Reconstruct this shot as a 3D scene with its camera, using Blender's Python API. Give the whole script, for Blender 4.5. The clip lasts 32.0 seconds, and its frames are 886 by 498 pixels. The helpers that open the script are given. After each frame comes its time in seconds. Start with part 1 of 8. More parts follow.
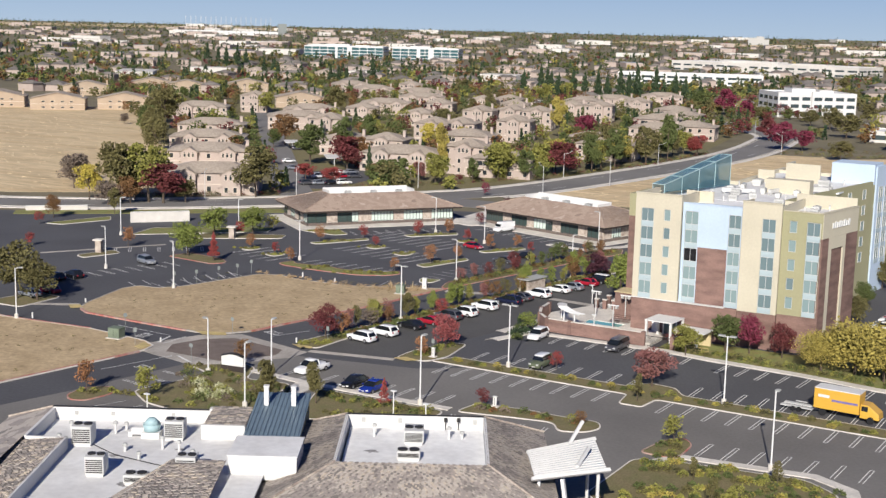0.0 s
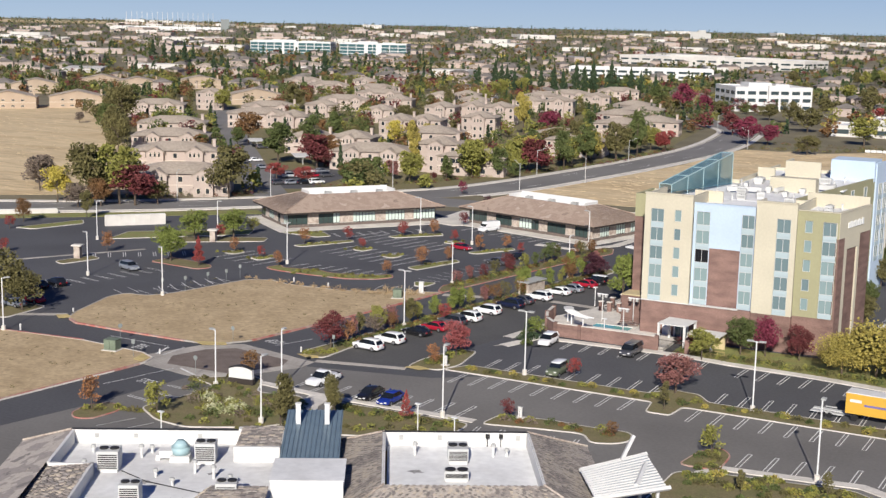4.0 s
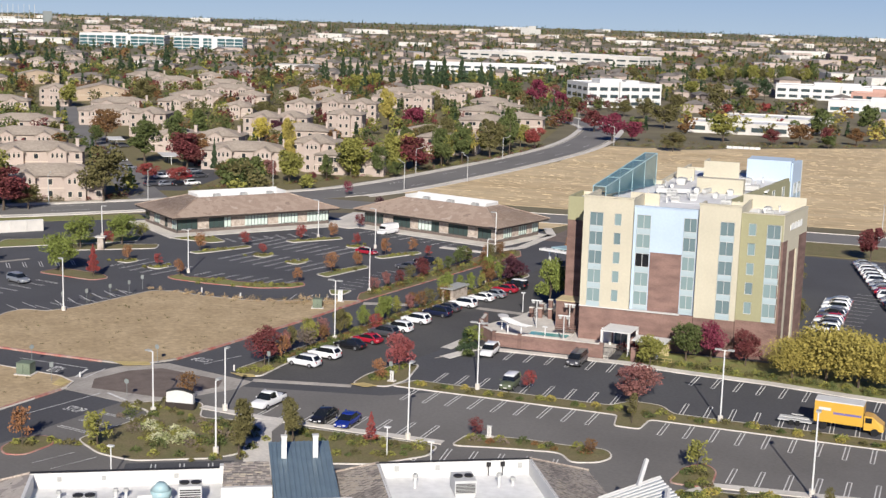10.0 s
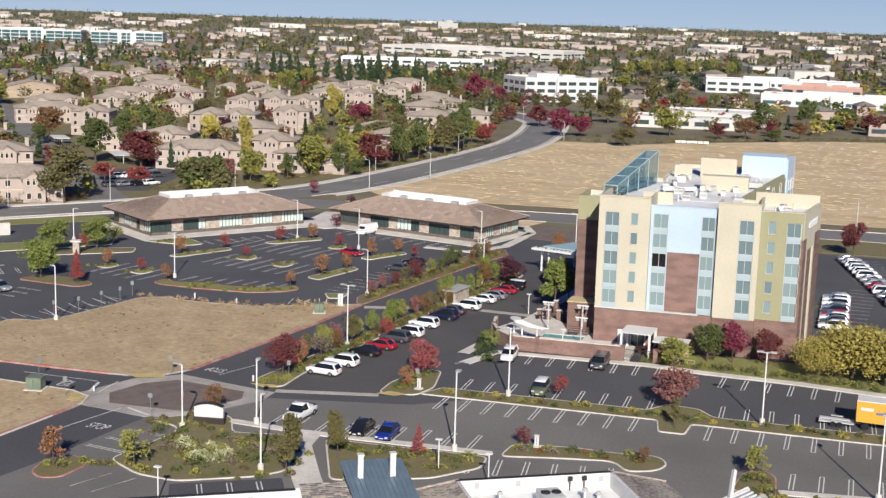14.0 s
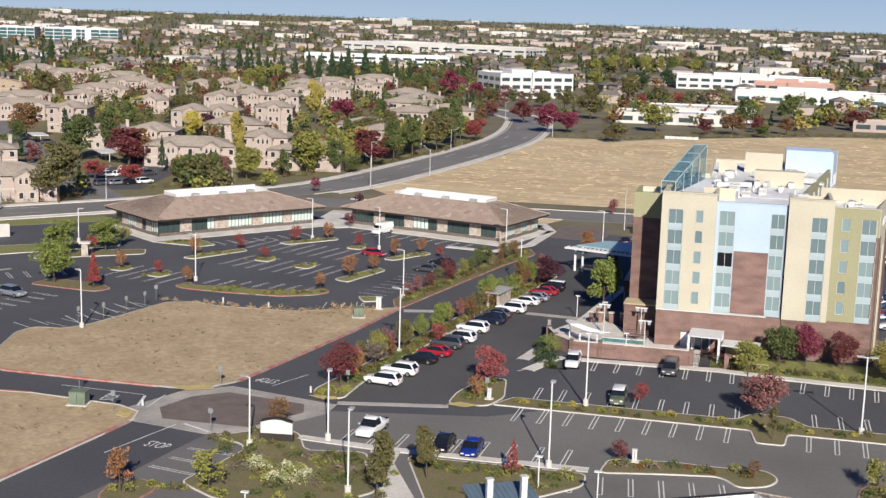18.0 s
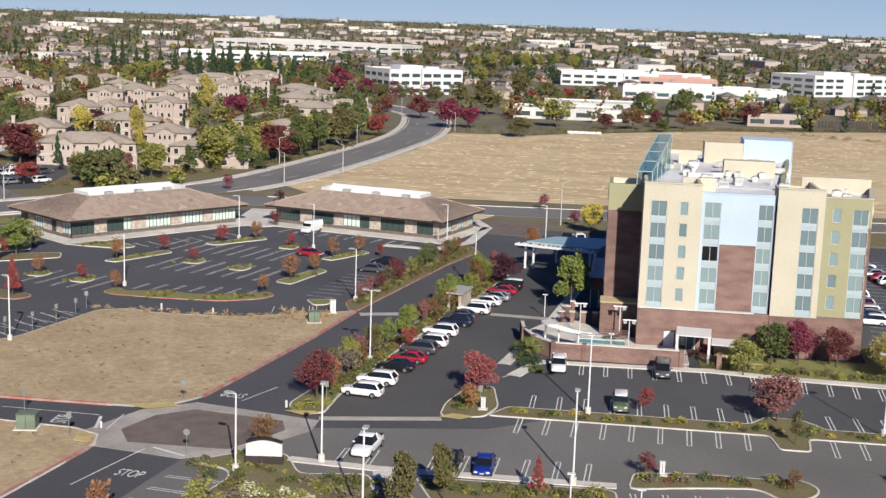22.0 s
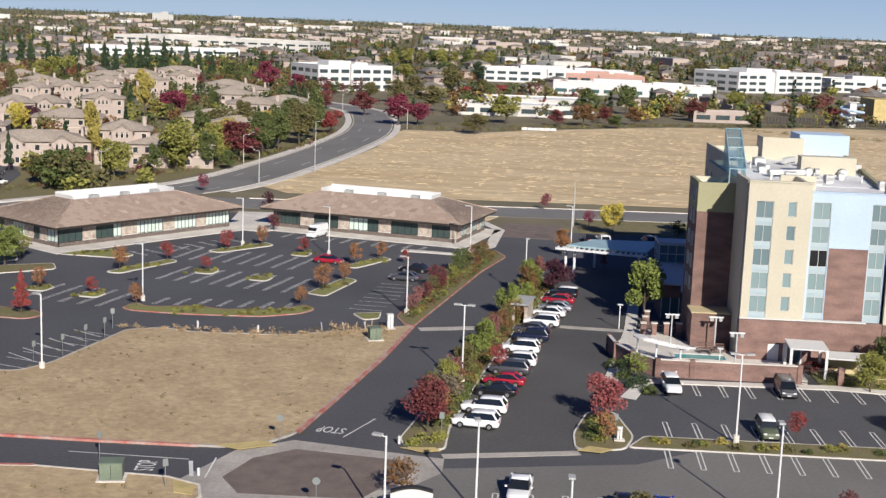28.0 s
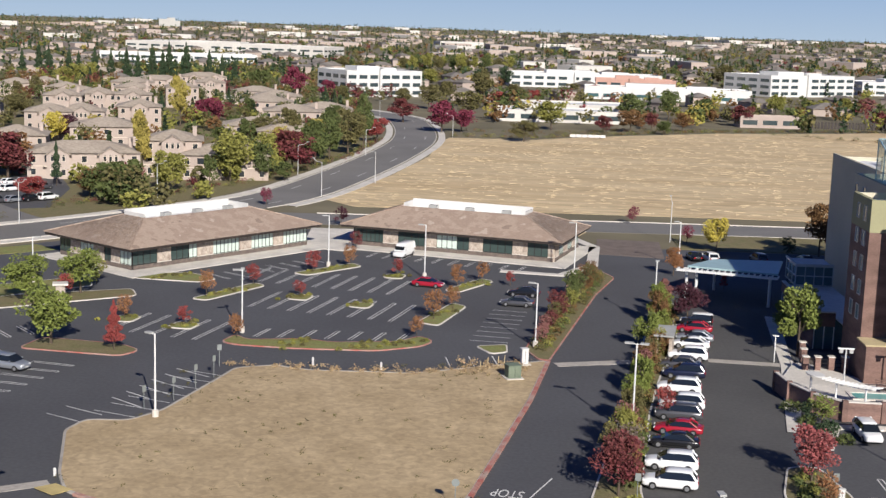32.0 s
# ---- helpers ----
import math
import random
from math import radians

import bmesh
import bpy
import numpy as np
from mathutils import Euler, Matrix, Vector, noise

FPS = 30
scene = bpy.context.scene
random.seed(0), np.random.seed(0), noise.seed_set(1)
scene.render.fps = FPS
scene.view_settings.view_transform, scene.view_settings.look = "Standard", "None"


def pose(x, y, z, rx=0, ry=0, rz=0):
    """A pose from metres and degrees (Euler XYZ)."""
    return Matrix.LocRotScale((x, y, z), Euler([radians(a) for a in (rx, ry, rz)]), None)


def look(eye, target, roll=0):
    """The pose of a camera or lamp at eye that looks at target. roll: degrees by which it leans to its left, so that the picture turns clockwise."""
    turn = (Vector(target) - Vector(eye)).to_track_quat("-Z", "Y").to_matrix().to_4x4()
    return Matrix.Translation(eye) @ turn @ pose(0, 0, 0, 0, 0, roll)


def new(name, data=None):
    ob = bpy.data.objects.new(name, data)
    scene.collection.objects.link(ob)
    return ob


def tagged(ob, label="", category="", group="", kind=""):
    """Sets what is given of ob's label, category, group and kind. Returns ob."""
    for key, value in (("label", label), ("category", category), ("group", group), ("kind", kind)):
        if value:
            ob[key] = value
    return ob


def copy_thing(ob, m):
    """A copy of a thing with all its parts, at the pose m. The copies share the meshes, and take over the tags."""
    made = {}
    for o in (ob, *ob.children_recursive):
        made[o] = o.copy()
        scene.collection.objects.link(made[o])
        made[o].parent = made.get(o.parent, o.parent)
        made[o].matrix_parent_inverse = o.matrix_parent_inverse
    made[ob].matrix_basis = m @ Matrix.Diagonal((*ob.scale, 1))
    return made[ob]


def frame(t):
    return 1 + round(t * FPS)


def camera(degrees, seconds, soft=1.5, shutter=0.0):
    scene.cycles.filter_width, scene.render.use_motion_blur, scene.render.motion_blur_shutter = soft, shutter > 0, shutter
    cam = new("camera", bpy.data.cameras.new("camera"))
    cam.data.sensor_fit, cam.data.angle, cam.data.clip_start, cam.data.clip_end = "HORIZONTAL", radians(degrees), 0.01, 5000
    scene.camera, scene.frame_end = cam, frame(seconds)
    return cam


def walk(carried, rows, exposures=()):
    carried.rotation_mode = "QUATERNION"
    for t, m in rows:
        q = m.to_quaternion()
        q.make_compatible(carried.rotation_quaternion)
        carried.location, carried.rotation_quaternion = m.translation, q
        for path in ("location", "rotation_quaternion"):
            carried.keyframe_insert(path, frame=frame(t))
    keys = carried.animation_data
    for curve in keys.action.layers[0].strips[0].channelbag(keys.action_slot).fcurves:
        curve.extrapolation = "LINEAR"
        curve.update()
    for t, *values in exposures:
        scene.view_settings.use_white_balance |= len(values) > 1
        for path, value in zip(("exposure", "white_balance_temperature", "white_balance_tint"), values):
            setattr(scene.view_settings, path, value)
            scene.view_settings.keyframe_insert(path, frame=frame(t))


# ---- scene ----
# ---- camera and its way ----
LENS = 37.72
# seconds, x, y, z, yaw to the left, pitch, roll
PATH = [
    (0, 73.65, -186.62, 46.51, 29.878, -9.719, 1.395),
    (0.5, 71.99, -185.87, 46.44, 29.026, -9.727, 1.373),
    (1, 70.37, -185.28, 46.40, 28.502, -9.779, 1.366),
    (1.5, 68.86, -185.02, 46.40, 28.499, -9.839, 1.392),
    (2, 67.48, -185.17, 46.45, 28.498, -9.876, 1.453),
    (2.5, 66.19, -185.54, 46.54, 28.506, -9.915, 1.504),
    (3, 64.94, -185.87, 46.61, 28.264, -9.948, 1.482),
    (3.5, 63.66, -185.96, 46.64, 27.852, -9.921, 1.353),
    (5.5, 57.82, -185.26, 46.55, 25.172, -9.893, 1.226),
    (6, 56.20, -185.16, 46.54, 24.393, -9.920, 1.469),
    (6.5, 54.63, -185.09, 46.56, 23.627, -9.952, 1.624),
    (7, 53.20, -185.02, 46.59, 23.101, -9.947, 1.585),
    (7.5, 51.85, -184.93, 46.63, 22.675, -9.915, 1.422),
    (8, 50.51, -184.79, 46.66, 22.198, -9.874, 1.252),
    (8.5, 49.10, -184.58, 46.66, 21.601, -9.866, 1.193),
    (9, 47.57, -184.29, 46.63, 21.007, -9.878, 1.317),
    (9.5, 45.97, -183.98, 46.60, 20.359, -9.920, 1.530),
    (10, 44.37, -183.74, 46.58, 19.679, -9.942, 1.693),
    (10.5, 42.81, -183.61, 46.60, 19.265, -9.928, 1.703),
    (11, 41.26, -183.58, 46.65, 19.291, -9.921, 1.593),
    (11.5, 39.64, -183.62, 46.71, 18.771, -9.903, 1.434),
    (12, 37.90, -183.68, 46.75, 18.103, -9.906, 1.294),
    (12.5, 35.97, -183.73, 46.75, 17.371, -9.918, 1.243),
    (13, 33.82, -183.74, 46.70, 16.527, -9.969, 1.326),
    (13.5, 31.51, -183.67, 46.61, 16.011, -10.016, 1.494),
    (14, 29.14, -183.51, 46.50, 15.841, -10.093, 1.674),
    (14.5, 26.79, -183.24, 46.38, 15.657, -10.143, 1.794),
    (15, 24.56, -182.83, 46.28, 15.601, -10.191, 1.781),
    (15.5, 22.50, -182.27, 46.20, 15.679, -10.199, 1.600),
    (17.5, 14.53, -178.48, 45.06, 13.719, -10.119, 1.517),
    (18, 12.46, -177.26, 44.60, 13.599, -10.122, 1.715),
    (18.5, 10.43, -176.01, 44.21, 13.598, -10.088, 1.805),
    (19, 8.44, -174.74, 43.86, 13.296, -10.047, 1.805),
    (19.5, 6.47, -173.46, 43.53, 12.516, -10.007, 1.764),
    (20, 4.50, -172.18, 43.17, 11.346, -10.008, 1.731),
    (20.5, 2.53, -170.90, 42.78, 9.660, -10.012, 1.741),
    (21, 0.56, -169.61, 42.37, 7.951, -10.036, 1.788),
    (21.5, -1.42, -168.30, 41.96, 7.672, -10.030, 1.854),
    (22, -3.39, -166.97, 41.60, 7.651, -9.962, 1.921),
    (22.5, -5.35, -165.61, 41.30, 7.350, -9.977, 1.974),
    (23, -7.31, -164.21, 41.06, 6.735, -9.981, 2.005),
    (23.5, -9.28, -162.77, 40.85, 5.917, -9.955, 2.009),
    (24, -11.26, -161.32, 40.67, 5.878, -9.941, 1.987),
    (24.5, -13.25, -159.87, 40.51, 5.905, -9.936, 1.968),
    (25, -15.25, -158.47, 40.36, 5.916, -9.927, 1.984),
    (25.5, -17.29, -157.15, 40.23, 5.261, -9.887, 2.053),
    (27.5, -25.97, -152.79, 39.30, 3.167, -9.861, 2.067),
    (28, -28.40, -151.71, 38.94, 2.757, -9.881, 2.131),
    (28.5, -30.87, -150.54, 38.56, 2.625, -9.892, 2.212),
    (29, -33.25, -149.28, 38.23, 2.690, -9.900, 2.211),
    (29.5, -35.48, -147.91, 38.00, 2.740, -9.979, 2.078),
    (30, -37.63, -146.34, 37.87, 2.801, -9.976, 1.967),
    (30.5, -39.77, -144.46, 37.84, 2.816, -9.915, 2.011),
    (31, -41.77, -142.07, 37.89, 2.815, -9.790, 2.074),
    (31.5, -43.48, -139.06, 37.97, 2.876, -9.760, 2.002),
    (32, -45.03, -135.69, 38.05, 2.888, -9.680, 1.838),
]

cam = camera(LENS, 32.0, soft=1.41)
walk(cam, [(t, pose(x, y, z) @ pose(0, 0, 0, 90 + pitch, 0, yaw) @ pose(0, 0, 0, 0, 0, roll)) for t, x, y, z, yaw, pitch, roll in PATH])

# ---- light ----
SUN_ELEV, SUN_TURN = 28.0, 160.0
world = bpy.data.worlds.new("sky")
scene.world = world
world.use_nodes = True
_n = world.node_tree.nodes
_sky = _n.new("ShaderNodeTexSky")
_sky.sky_type = "NISHITA"
_sky.sun_disc = False
_sky.sun_elevation, _sky.sun_rotation = radians(SUN_ELEV), radians(SUN_TURN)
_sky.altitude, _sky.air_density, _sky.dust_density, _sky.ozone_density = 20, 1.0, 0.0, 3.0
_tint = _n.new("ShaderNodeMix")
_tint.data_type, _tint.blend_type = "RGBA", "MULTIPLY"
_tint.inputs[0].default_value, _tint.inputs[7].default_value = 1.0, (0.71, 0.96, 1.82, 1)
world.node_tree.links.new(_sky.outputs[0], _tint.inputs[6])
world.node_tree.links.new(_tint.outputs[2], _n["Background"].inputs[0])
_n["Background"].inputs[1].default_value = 0.027
_sd = bpy.data.lights.new("sun", "SUN")
_sd.energy, _sd.angle, _sd.color = 5.0, radians(0.53), (1.0, 0.945, 0.875)
_so = new("sun", _sd)
_so.matrix_world = look((300 * math.sin(radians(SUN_TURN)), 300 * math.cos(radians(SUN_TURN)), 300 * math.tan(radians(SUN_ELEV))), (0, 0, 0))
scene.view_settings.exposure = 0.28


# ---- materials ----
def mat(name, base, rough=0.8, metal=0.0, vary=0.18, scale=0.6, fine=12.0, bump=0.0, second=None, island=0.0, stretch=None, spec=0.4, swirl=0.0):
    """A surface with variation at two scales; second: a colour that comes in patches."""
    m = bpy.data.materials.new(name)
    m.use_nodes = True
    nt = m.node_tree
    b = nt.nodes["Principled BSDF"]
    tc = nt.nodes.new("ShaderNodeTexCoord")
    src = tc.outputs["Object"]
    if stretch:
        mp = nt.nodes.new("ShaderNodeMapping")
        mp.inputs["Scale"].default_value = stretch
        nt.links.new(src, mp.inputs[0])
        src = mp.outputs[0]
    n1 = nt.nodes.new("ShaderNodeTexNoise")
    n1.inputs["Scale"].default_value, n1.inputs["Detail"].default_value = scale, 5
    n2 = nt.nodes.new("ShaderNodeTexNoise")
    n2.inputs["Scale"].default_value, n2.inputs["Detail"].default_value = fine, 3
    for n in (n1, n2):
        n.inputs["Distortion"].default_value = swirl
        nt.links.new(src, n.inputs["Vector"])
    mix = nt.nodes.new("ShaderNodeMix")
    mix.data_type = "RGBA"
    c2 = second or tuple(v * (1 - 1.6 * vary) for v in base)
    mix.inputs[6].default_value = (*base, 1)
    mix.inputs[7].default_value = (*c2, 1)
    ramp = nt.nodes.new("ShaderNodeMapRange")
    ramp.inputs[1].default_value, ramp.inputs[2].default_value = 0.38, 0.66
    nt.links.new(n1.outputs["Fac"], ramp.inputs[0])
    nt.links.new(ramp.outputs[0], mix.inputs[0])
    hsv = nt.nodes.new("ShaderNodeHueSaturation")
    val = nt.nodes.new("ShaderNodeMapRange")
    val.inputs[1].default_value, val.inputs[2].default_value = 0.25, 0.75
    val.inputs[3].default_value, val.inputs[4].default_value = 1 - vary, 1 + vary
    nt.links.new(n2.outputs["Fac"], val.inputs[0])
    out = val.outputs[0]
    if island:
        geo = nt.nodes.new("ShaderNodeNewGeometry")
        inf = nt.nodes.new("ShaderNodeObjectInfo")
        add = nt.nodes.new("ShaderNodeMath")
        add.operation = "ADD"
        nt.links.new(geo.outputs["Random Per Island"], add.inputs[0])
        nt.links.new(inf.outputs["Random"], add.inputs[1])
        fr = nt.nodes.new("ShaderNodeMath")
        fr.operation = "FRACT"
        nt.links.new(add.outputs[0], fr.inputs[0])
        r2 = nt.nodes.new("ShaderNodeMapRange")
        r2.inputs[3].default_value, r2.inputs[4].default_value = 1 - island, 1 + island
        nt.links.new(fr.outputs[0], r2.inputs[0])
        mul = nt.nodes.new("ShaderNodeMath")
        mul.operation = "MULTIPLY"
        nt.links.new(out, mul.inputs[0])
        nt.links.new(r2.outputs[0], mul.inputs[1])
        out = mul.outputs[0]
    nt.links.new(out, hsv.inputs["Value"])
    nt.links.new(mix.outputs[2], hsv.inputs["Color"])
    nt.links.new(hsv.outputs[0], b.inputs["Base Color"])
    b.inputs["Roughness"].default_value, b.inputs["Metallic"].default_value = rough, metal
    b.inputs["Specular IOR Level"].default_value = spec
    if bump:
        bp = nt.nodes.new("ShaderNodeBump")
        bp.inputs["Strength"].default_value, bp.inputs["Distance"].default_value = bump, 0.05
        nt.links.new(n2.outputs["Fac"], bp.inputs["Height"])
        nt.links.new(bp.outputs[0], b.inputs["Normal"])
    return m


def glass(name, base, rough=0.06):
    m = bpy.data.materials.new(name)
    m.use_nodes = True
    b = m.node_tree.nodes["Principled BSDF"]
    b.inputs["Base Color"].default_value = (*base, 1)
    b.inputs["Roughness"].default_value, b.inputs["Specular IOR Level"].default_value = rough, 0.8
    return m


def clear_glass(name, tint, share=0.55):
    """Thin tinted glazing: light passes through it, and it keeps a gloss."""
    m = glass(name, tint, 0.04)
    nt = m.node_tree
    thin, mix = nt.nodes.new("ShaderNodeBsdfTransparent"), nt.nodes.new("ShaderNodeMixShader")
    thin.inputs["Color"].default_value = (0.78, 0.92, 0.95, 1)
    mix.inputs[0].default_value = share
    nt.links.new(nt.nodes["Principled BSDF"].outputs[0], mix.inputs[1])
    nt.links.new(thin.outputs[0], mix.inputs[2])
    nt.links.new(mix.outputs[0], nt.nodes["Material Output"].inputs[0])
    return m


M = {
    "far": mat("far_ground", (0.16, 0.14, 0.085), 0.95, vary=0.25, scale=0.006, fine=0.05, second=(0.19, 0.16, 0.10)),
    "asphalt_dark": mat("asphalt_dark", (0.091, 0.091, 0.096), 0.85, vary=0.14, scale=0.05, fine=2.5, bump=0.1, second=(0.074, 0.073, 0.077)),
    "asphalt_mid": mat("asphalt_grey", (0.092, 0.089, 0.086), 0.86, vary=0.14, scale=0.07, fine=2.5, bump=0.1, second=(0.070, 0.068, 0.067)),
    "asphalt": mat("asphalt_worn", (0.186, 0.176, 0.162), 0.88, vary=0.10, scale=0.06, fine=2.5, bump=0.1, second=(0.147, 0.138, 0.127)),
    "road": mat("road_asphalt", (0.20, 0.19, 0.178), 0.88, vary=0.10, scale=0.05, fine=2.0, bump=0.1),
    "concrete": mat("concrete", (0.68, 0.635, 0.565), 0.85, vary=0.12, scale=0.25, fine=3),
    "concrete_worn": mat("worn_concrete", (0.45, 0.41, 0.36), 0.88, vary=0.14, scale=0.2, fine=2.5, second=(0.31, 0.285, 0.25)),
    "sign_back": mat("sign_back_grey", (0.22, 0.24, 0.23), 0.5, vary=0.06),
    "paver": mat("stamped_paving", (0.19, 0.15, 0.125), 0.85, vary=0.15, scale=0.5, fine=6),
    "paint": mat("road_paint", (0.72, 0.71, 0.67), 0.7, vary=0.12, scale=0.5, fine=5),
    "red_kerb": mat("red_kerb", (0.42, 0.13, 0.10), 0.7, vary=0.2, scale=0.6, fine=5, second=(0.45, 0.33, 0.27)),
    "yellow": mat("tactile_yellow", (0.56, 0.44, 0.19), 0.8, vary=0.15),
    "dry": mat("dry_earth", (0.47, 0.355, 0.21), 0.95, vary=0.24, scale=0.12, fine=1.3, bump=0.6, second=(0.39, 0.29, 0.165), swirl=0.8),
    "hay": mat("mown_hay", (0.60, 0.47, 0.285), 0.95, vary=0.26, scale=0.05, fine=0.30, bump=0.8, second=(0.50, 0.37, 0.21), stretch=(0.32, 1.5, 1), swirl=1.0),
    "straw": mat("loose_straw", (0.60, 0.465, 0.28), 0.95, vary=0.2, scale=0.2, fine=2, island=0.12, second=(0.52, 0.39, 0.225)),
    "mulch": mat("bark_mulch", (0.19, 0.155, 0.078), 0.95, vary=0.3, scale=0.5, fine=5, bump=0.5, second=(0.155, 0.145, 0.06)),
    "lawn": mat("island_grass", (0.20, 0.22, 0.07), 0.95, vary=0.3, scale=0.5, fine=5, bump=0.5, second=(0.22, 0.19, 0.07)),
    "cream": mat("cream_stucco", (0.54, 0.495, 0.38), 0.9, vary=0.05, scale=0.15, fine=3),
    "olive": mat("olive_stucco", (0.335, 0.32, 0.19), 0.9, vary=0.05, scale=0.15, fine=3),
    "blue": mat("pale_blue_stucco", (0.47, 0.57, 0.68), 0.9, vary=0.04, scale=0.15, fine=3),
    "tan": mat("tan_stucco", (0.55, 0.45, 0.26), 0.9, vary=0.06, scale=0.2, fine=3),
    "brick": mat("brick", (0.235, 0.145, 0.12), 0.9, vary=0.22, scale=0.3, fine=4, island=0.15, stretch=(1, 1, 3.2)),
    "white": mat("white_paint", (0.65, 0.64, 0.615), 0.75, vary=0.05, scale=0.3, fine=3),
    "roof_white": mat("white_roof_membrane", (0.78, 0.78, 0.765), 0.7, vary=0.09, scale=0.12, fine=1.2, second=(0.63, 0.62, 0.60)),
    "glass": glass("window_glass", (0.10, 0.16, 0.17)),
    "glass_teal": clear_glass("teal_glass", (0.22, 0.40, 0.46), 0.40),
    "dark": mat("dark_metal", (0.03, 0.028, 0.026), 0.6),
    "steel": mat("painted_steel", (0.55, 0.55, 0.53), 0.5, vary=0.06),
    "white_steel": mat("white_steel", (0.72, 0.72, 0.70), 0.5, vary=0.04),
}


def tile_mat(name, colours, scale=0.35):
    """Single tiles in a mix of fired colours, with broad weathering."""
    m = mat(name, colours[0], 0.9, vary=0.14, scale=scale, fine=3)
    nt = m.node_tree
    geo, inf = nt.nodes.new("ShaderNodeNewGeometry"), nt.nodes.new("ShaderNodeTexNoise")
    inf.inputs["Scale"].default_value, inf.inputs["Detail"].default_value = scale, 4
    tc = nt.nodes.new("ShaderNodeTexCoord")
    nt.links.new(tc.outputs["Object"], inf.inputs["Vector"])
    mr = nt.nodes.new("ShaderNodeMapRange")
    mr.inputs[1].default_value, mr.inputs[2].default_value, mr.inputs[3].default_value, mr.inputs[4].default_value = 0.3, 0.7, -0.22, 0.22
    nt.links.new(inf.outputs["Fac"], mr.inputs[0])
    add = nt.nodes.new("ShaderNodeMath")
    add.use_clamp = True
    nt.links.new(geo.outputs["Random Per Island"], add.inputs[0])
    nt.links.new(mr.outputs[0], add.inputs[1])
    cr = nt.nodes.new("ShaderNodeValToRGB")
    cr.color_ramp.interpolation = "CONSTANT"
    while len(cr.color_ramp.elements) < len(colours):
        cr.color_ramp.elements.new(0.5)
    for k, c in enumerate(colours):
        cr.color_ramp.elements[k].position = k / len(colours)
        cr.color_ramp.elements[k].color = (*c, 1)
    nt.links.new(add.outputs[0], cr.inputs[0])
    hsv = next(n for n in nt.nodes if n.bl_idname == "ShaderNodeHueSaturation")
    nt.links.new(cr.outputs[0], hsv.inputs["Color"])
    return m


M.update({
    "tile_tan": tile_mat("tan_roof_tile", ((0.27, 0.20, 0.155), (0.38, 0.29, 0.225), (0.33, 0.245, 0.19), (0.44, 0.35, 0.28), (0.36, 0.295, 0.25), (0.48, 0.37, 0.285))),
    "tile_grey": tile_mat("grey_roof_tile", ((0.19, 0.17, 0.155), (0.30, 0.265, 0.24), (0.44, 0.39, 0.34), (0.21, 0.19, 0.175), (0.34, 0.295, 0.26), (0.49, 0.42, 0.335))),
    "pale_wall": mat("pale_far_render", (0.62, 0.59, 0.54), 0.85, vary=0.08, scale=0.05, fine=0.5),
    "pane_drawn": glass("pane_with_curtain", (0.22, 0.30, 0.30), 0.12),
    "pane_half": glass("pane_grey", (0.15, 0.21, 0.22), 0.1),
    "pane_open": glass("pane_dark", (0.015, 0.016, 0.018), 0.1),
    "pale_panel": mat("pale_spandrel", (0.40, 0.48, 0.50), 0.7, vary=0.04),
    "canopy": mat("canopy_sheet", (0.34, 0.48, 0.50), 0.4, vary=0.06),
    "hvac": mat("unit_grey", (0.42, 0.42, 0.40), 0.55, vary=0.1),
    "stone": mat("stacked_stone", (0.50, 0.43, 0.36), 0.9, vary=0.35, scale=1.2, fine=5, second=(0.30, 0.24, 0.20)),
    "wainscot": mat("dark_wainscot_stone", (0.17, 0.135, 0.115), 0.9, vary=0.3, scale=1.5, fine=6, second=(0.11, 0.09, 0.08)),
    "fascia": mat("dark_fascia", (0.045, 0.035, 0.03), 0.6),
    "shop_glass": glass("shop_glass", (0.05, 0.075, 0.07), 0.05),
    "shop_pane": glass("shop_pane_pale", (0.60, 0.70, 0.63), 0.2),
    "tile_apt": mat("brown_roof_tile", (0.41, 0.345, 0.275), 0.9, vary=0.25, scale=0.12, fine=1.2, bump=0.4, stretch=(1, 1, 3), second=(0.33, 0.275, 0.22)),
    "tile_far": mat("far_roof_tile", (0.22, 0.195, 0.17), 0.9, vary=0.25, scale=0.02, fine=0.2, second=(0.15, 0.135, 0.12)),
    "metal_blue": mat("blue_grey_metal_roof", (0.19, 0.26, 0.31), 0.45, metal=0.3, vary=0.08),
    "bark": mat("bark", (0.12, 0.09, 0.065), 0.95, vary=0.3, scale=2, fine=10),
})


def leaf(name, a, b, vary=0.2):
    m = mat(name, a, 0.75, vary=0.18, scale=0.6, fine=3, second=b, island=vary, spec=0.25)
    bs = m.node_tree.nodes["Principled BSDF"]
    bs.inputs["Transmission Weight"].default_value = 0.0
    return m


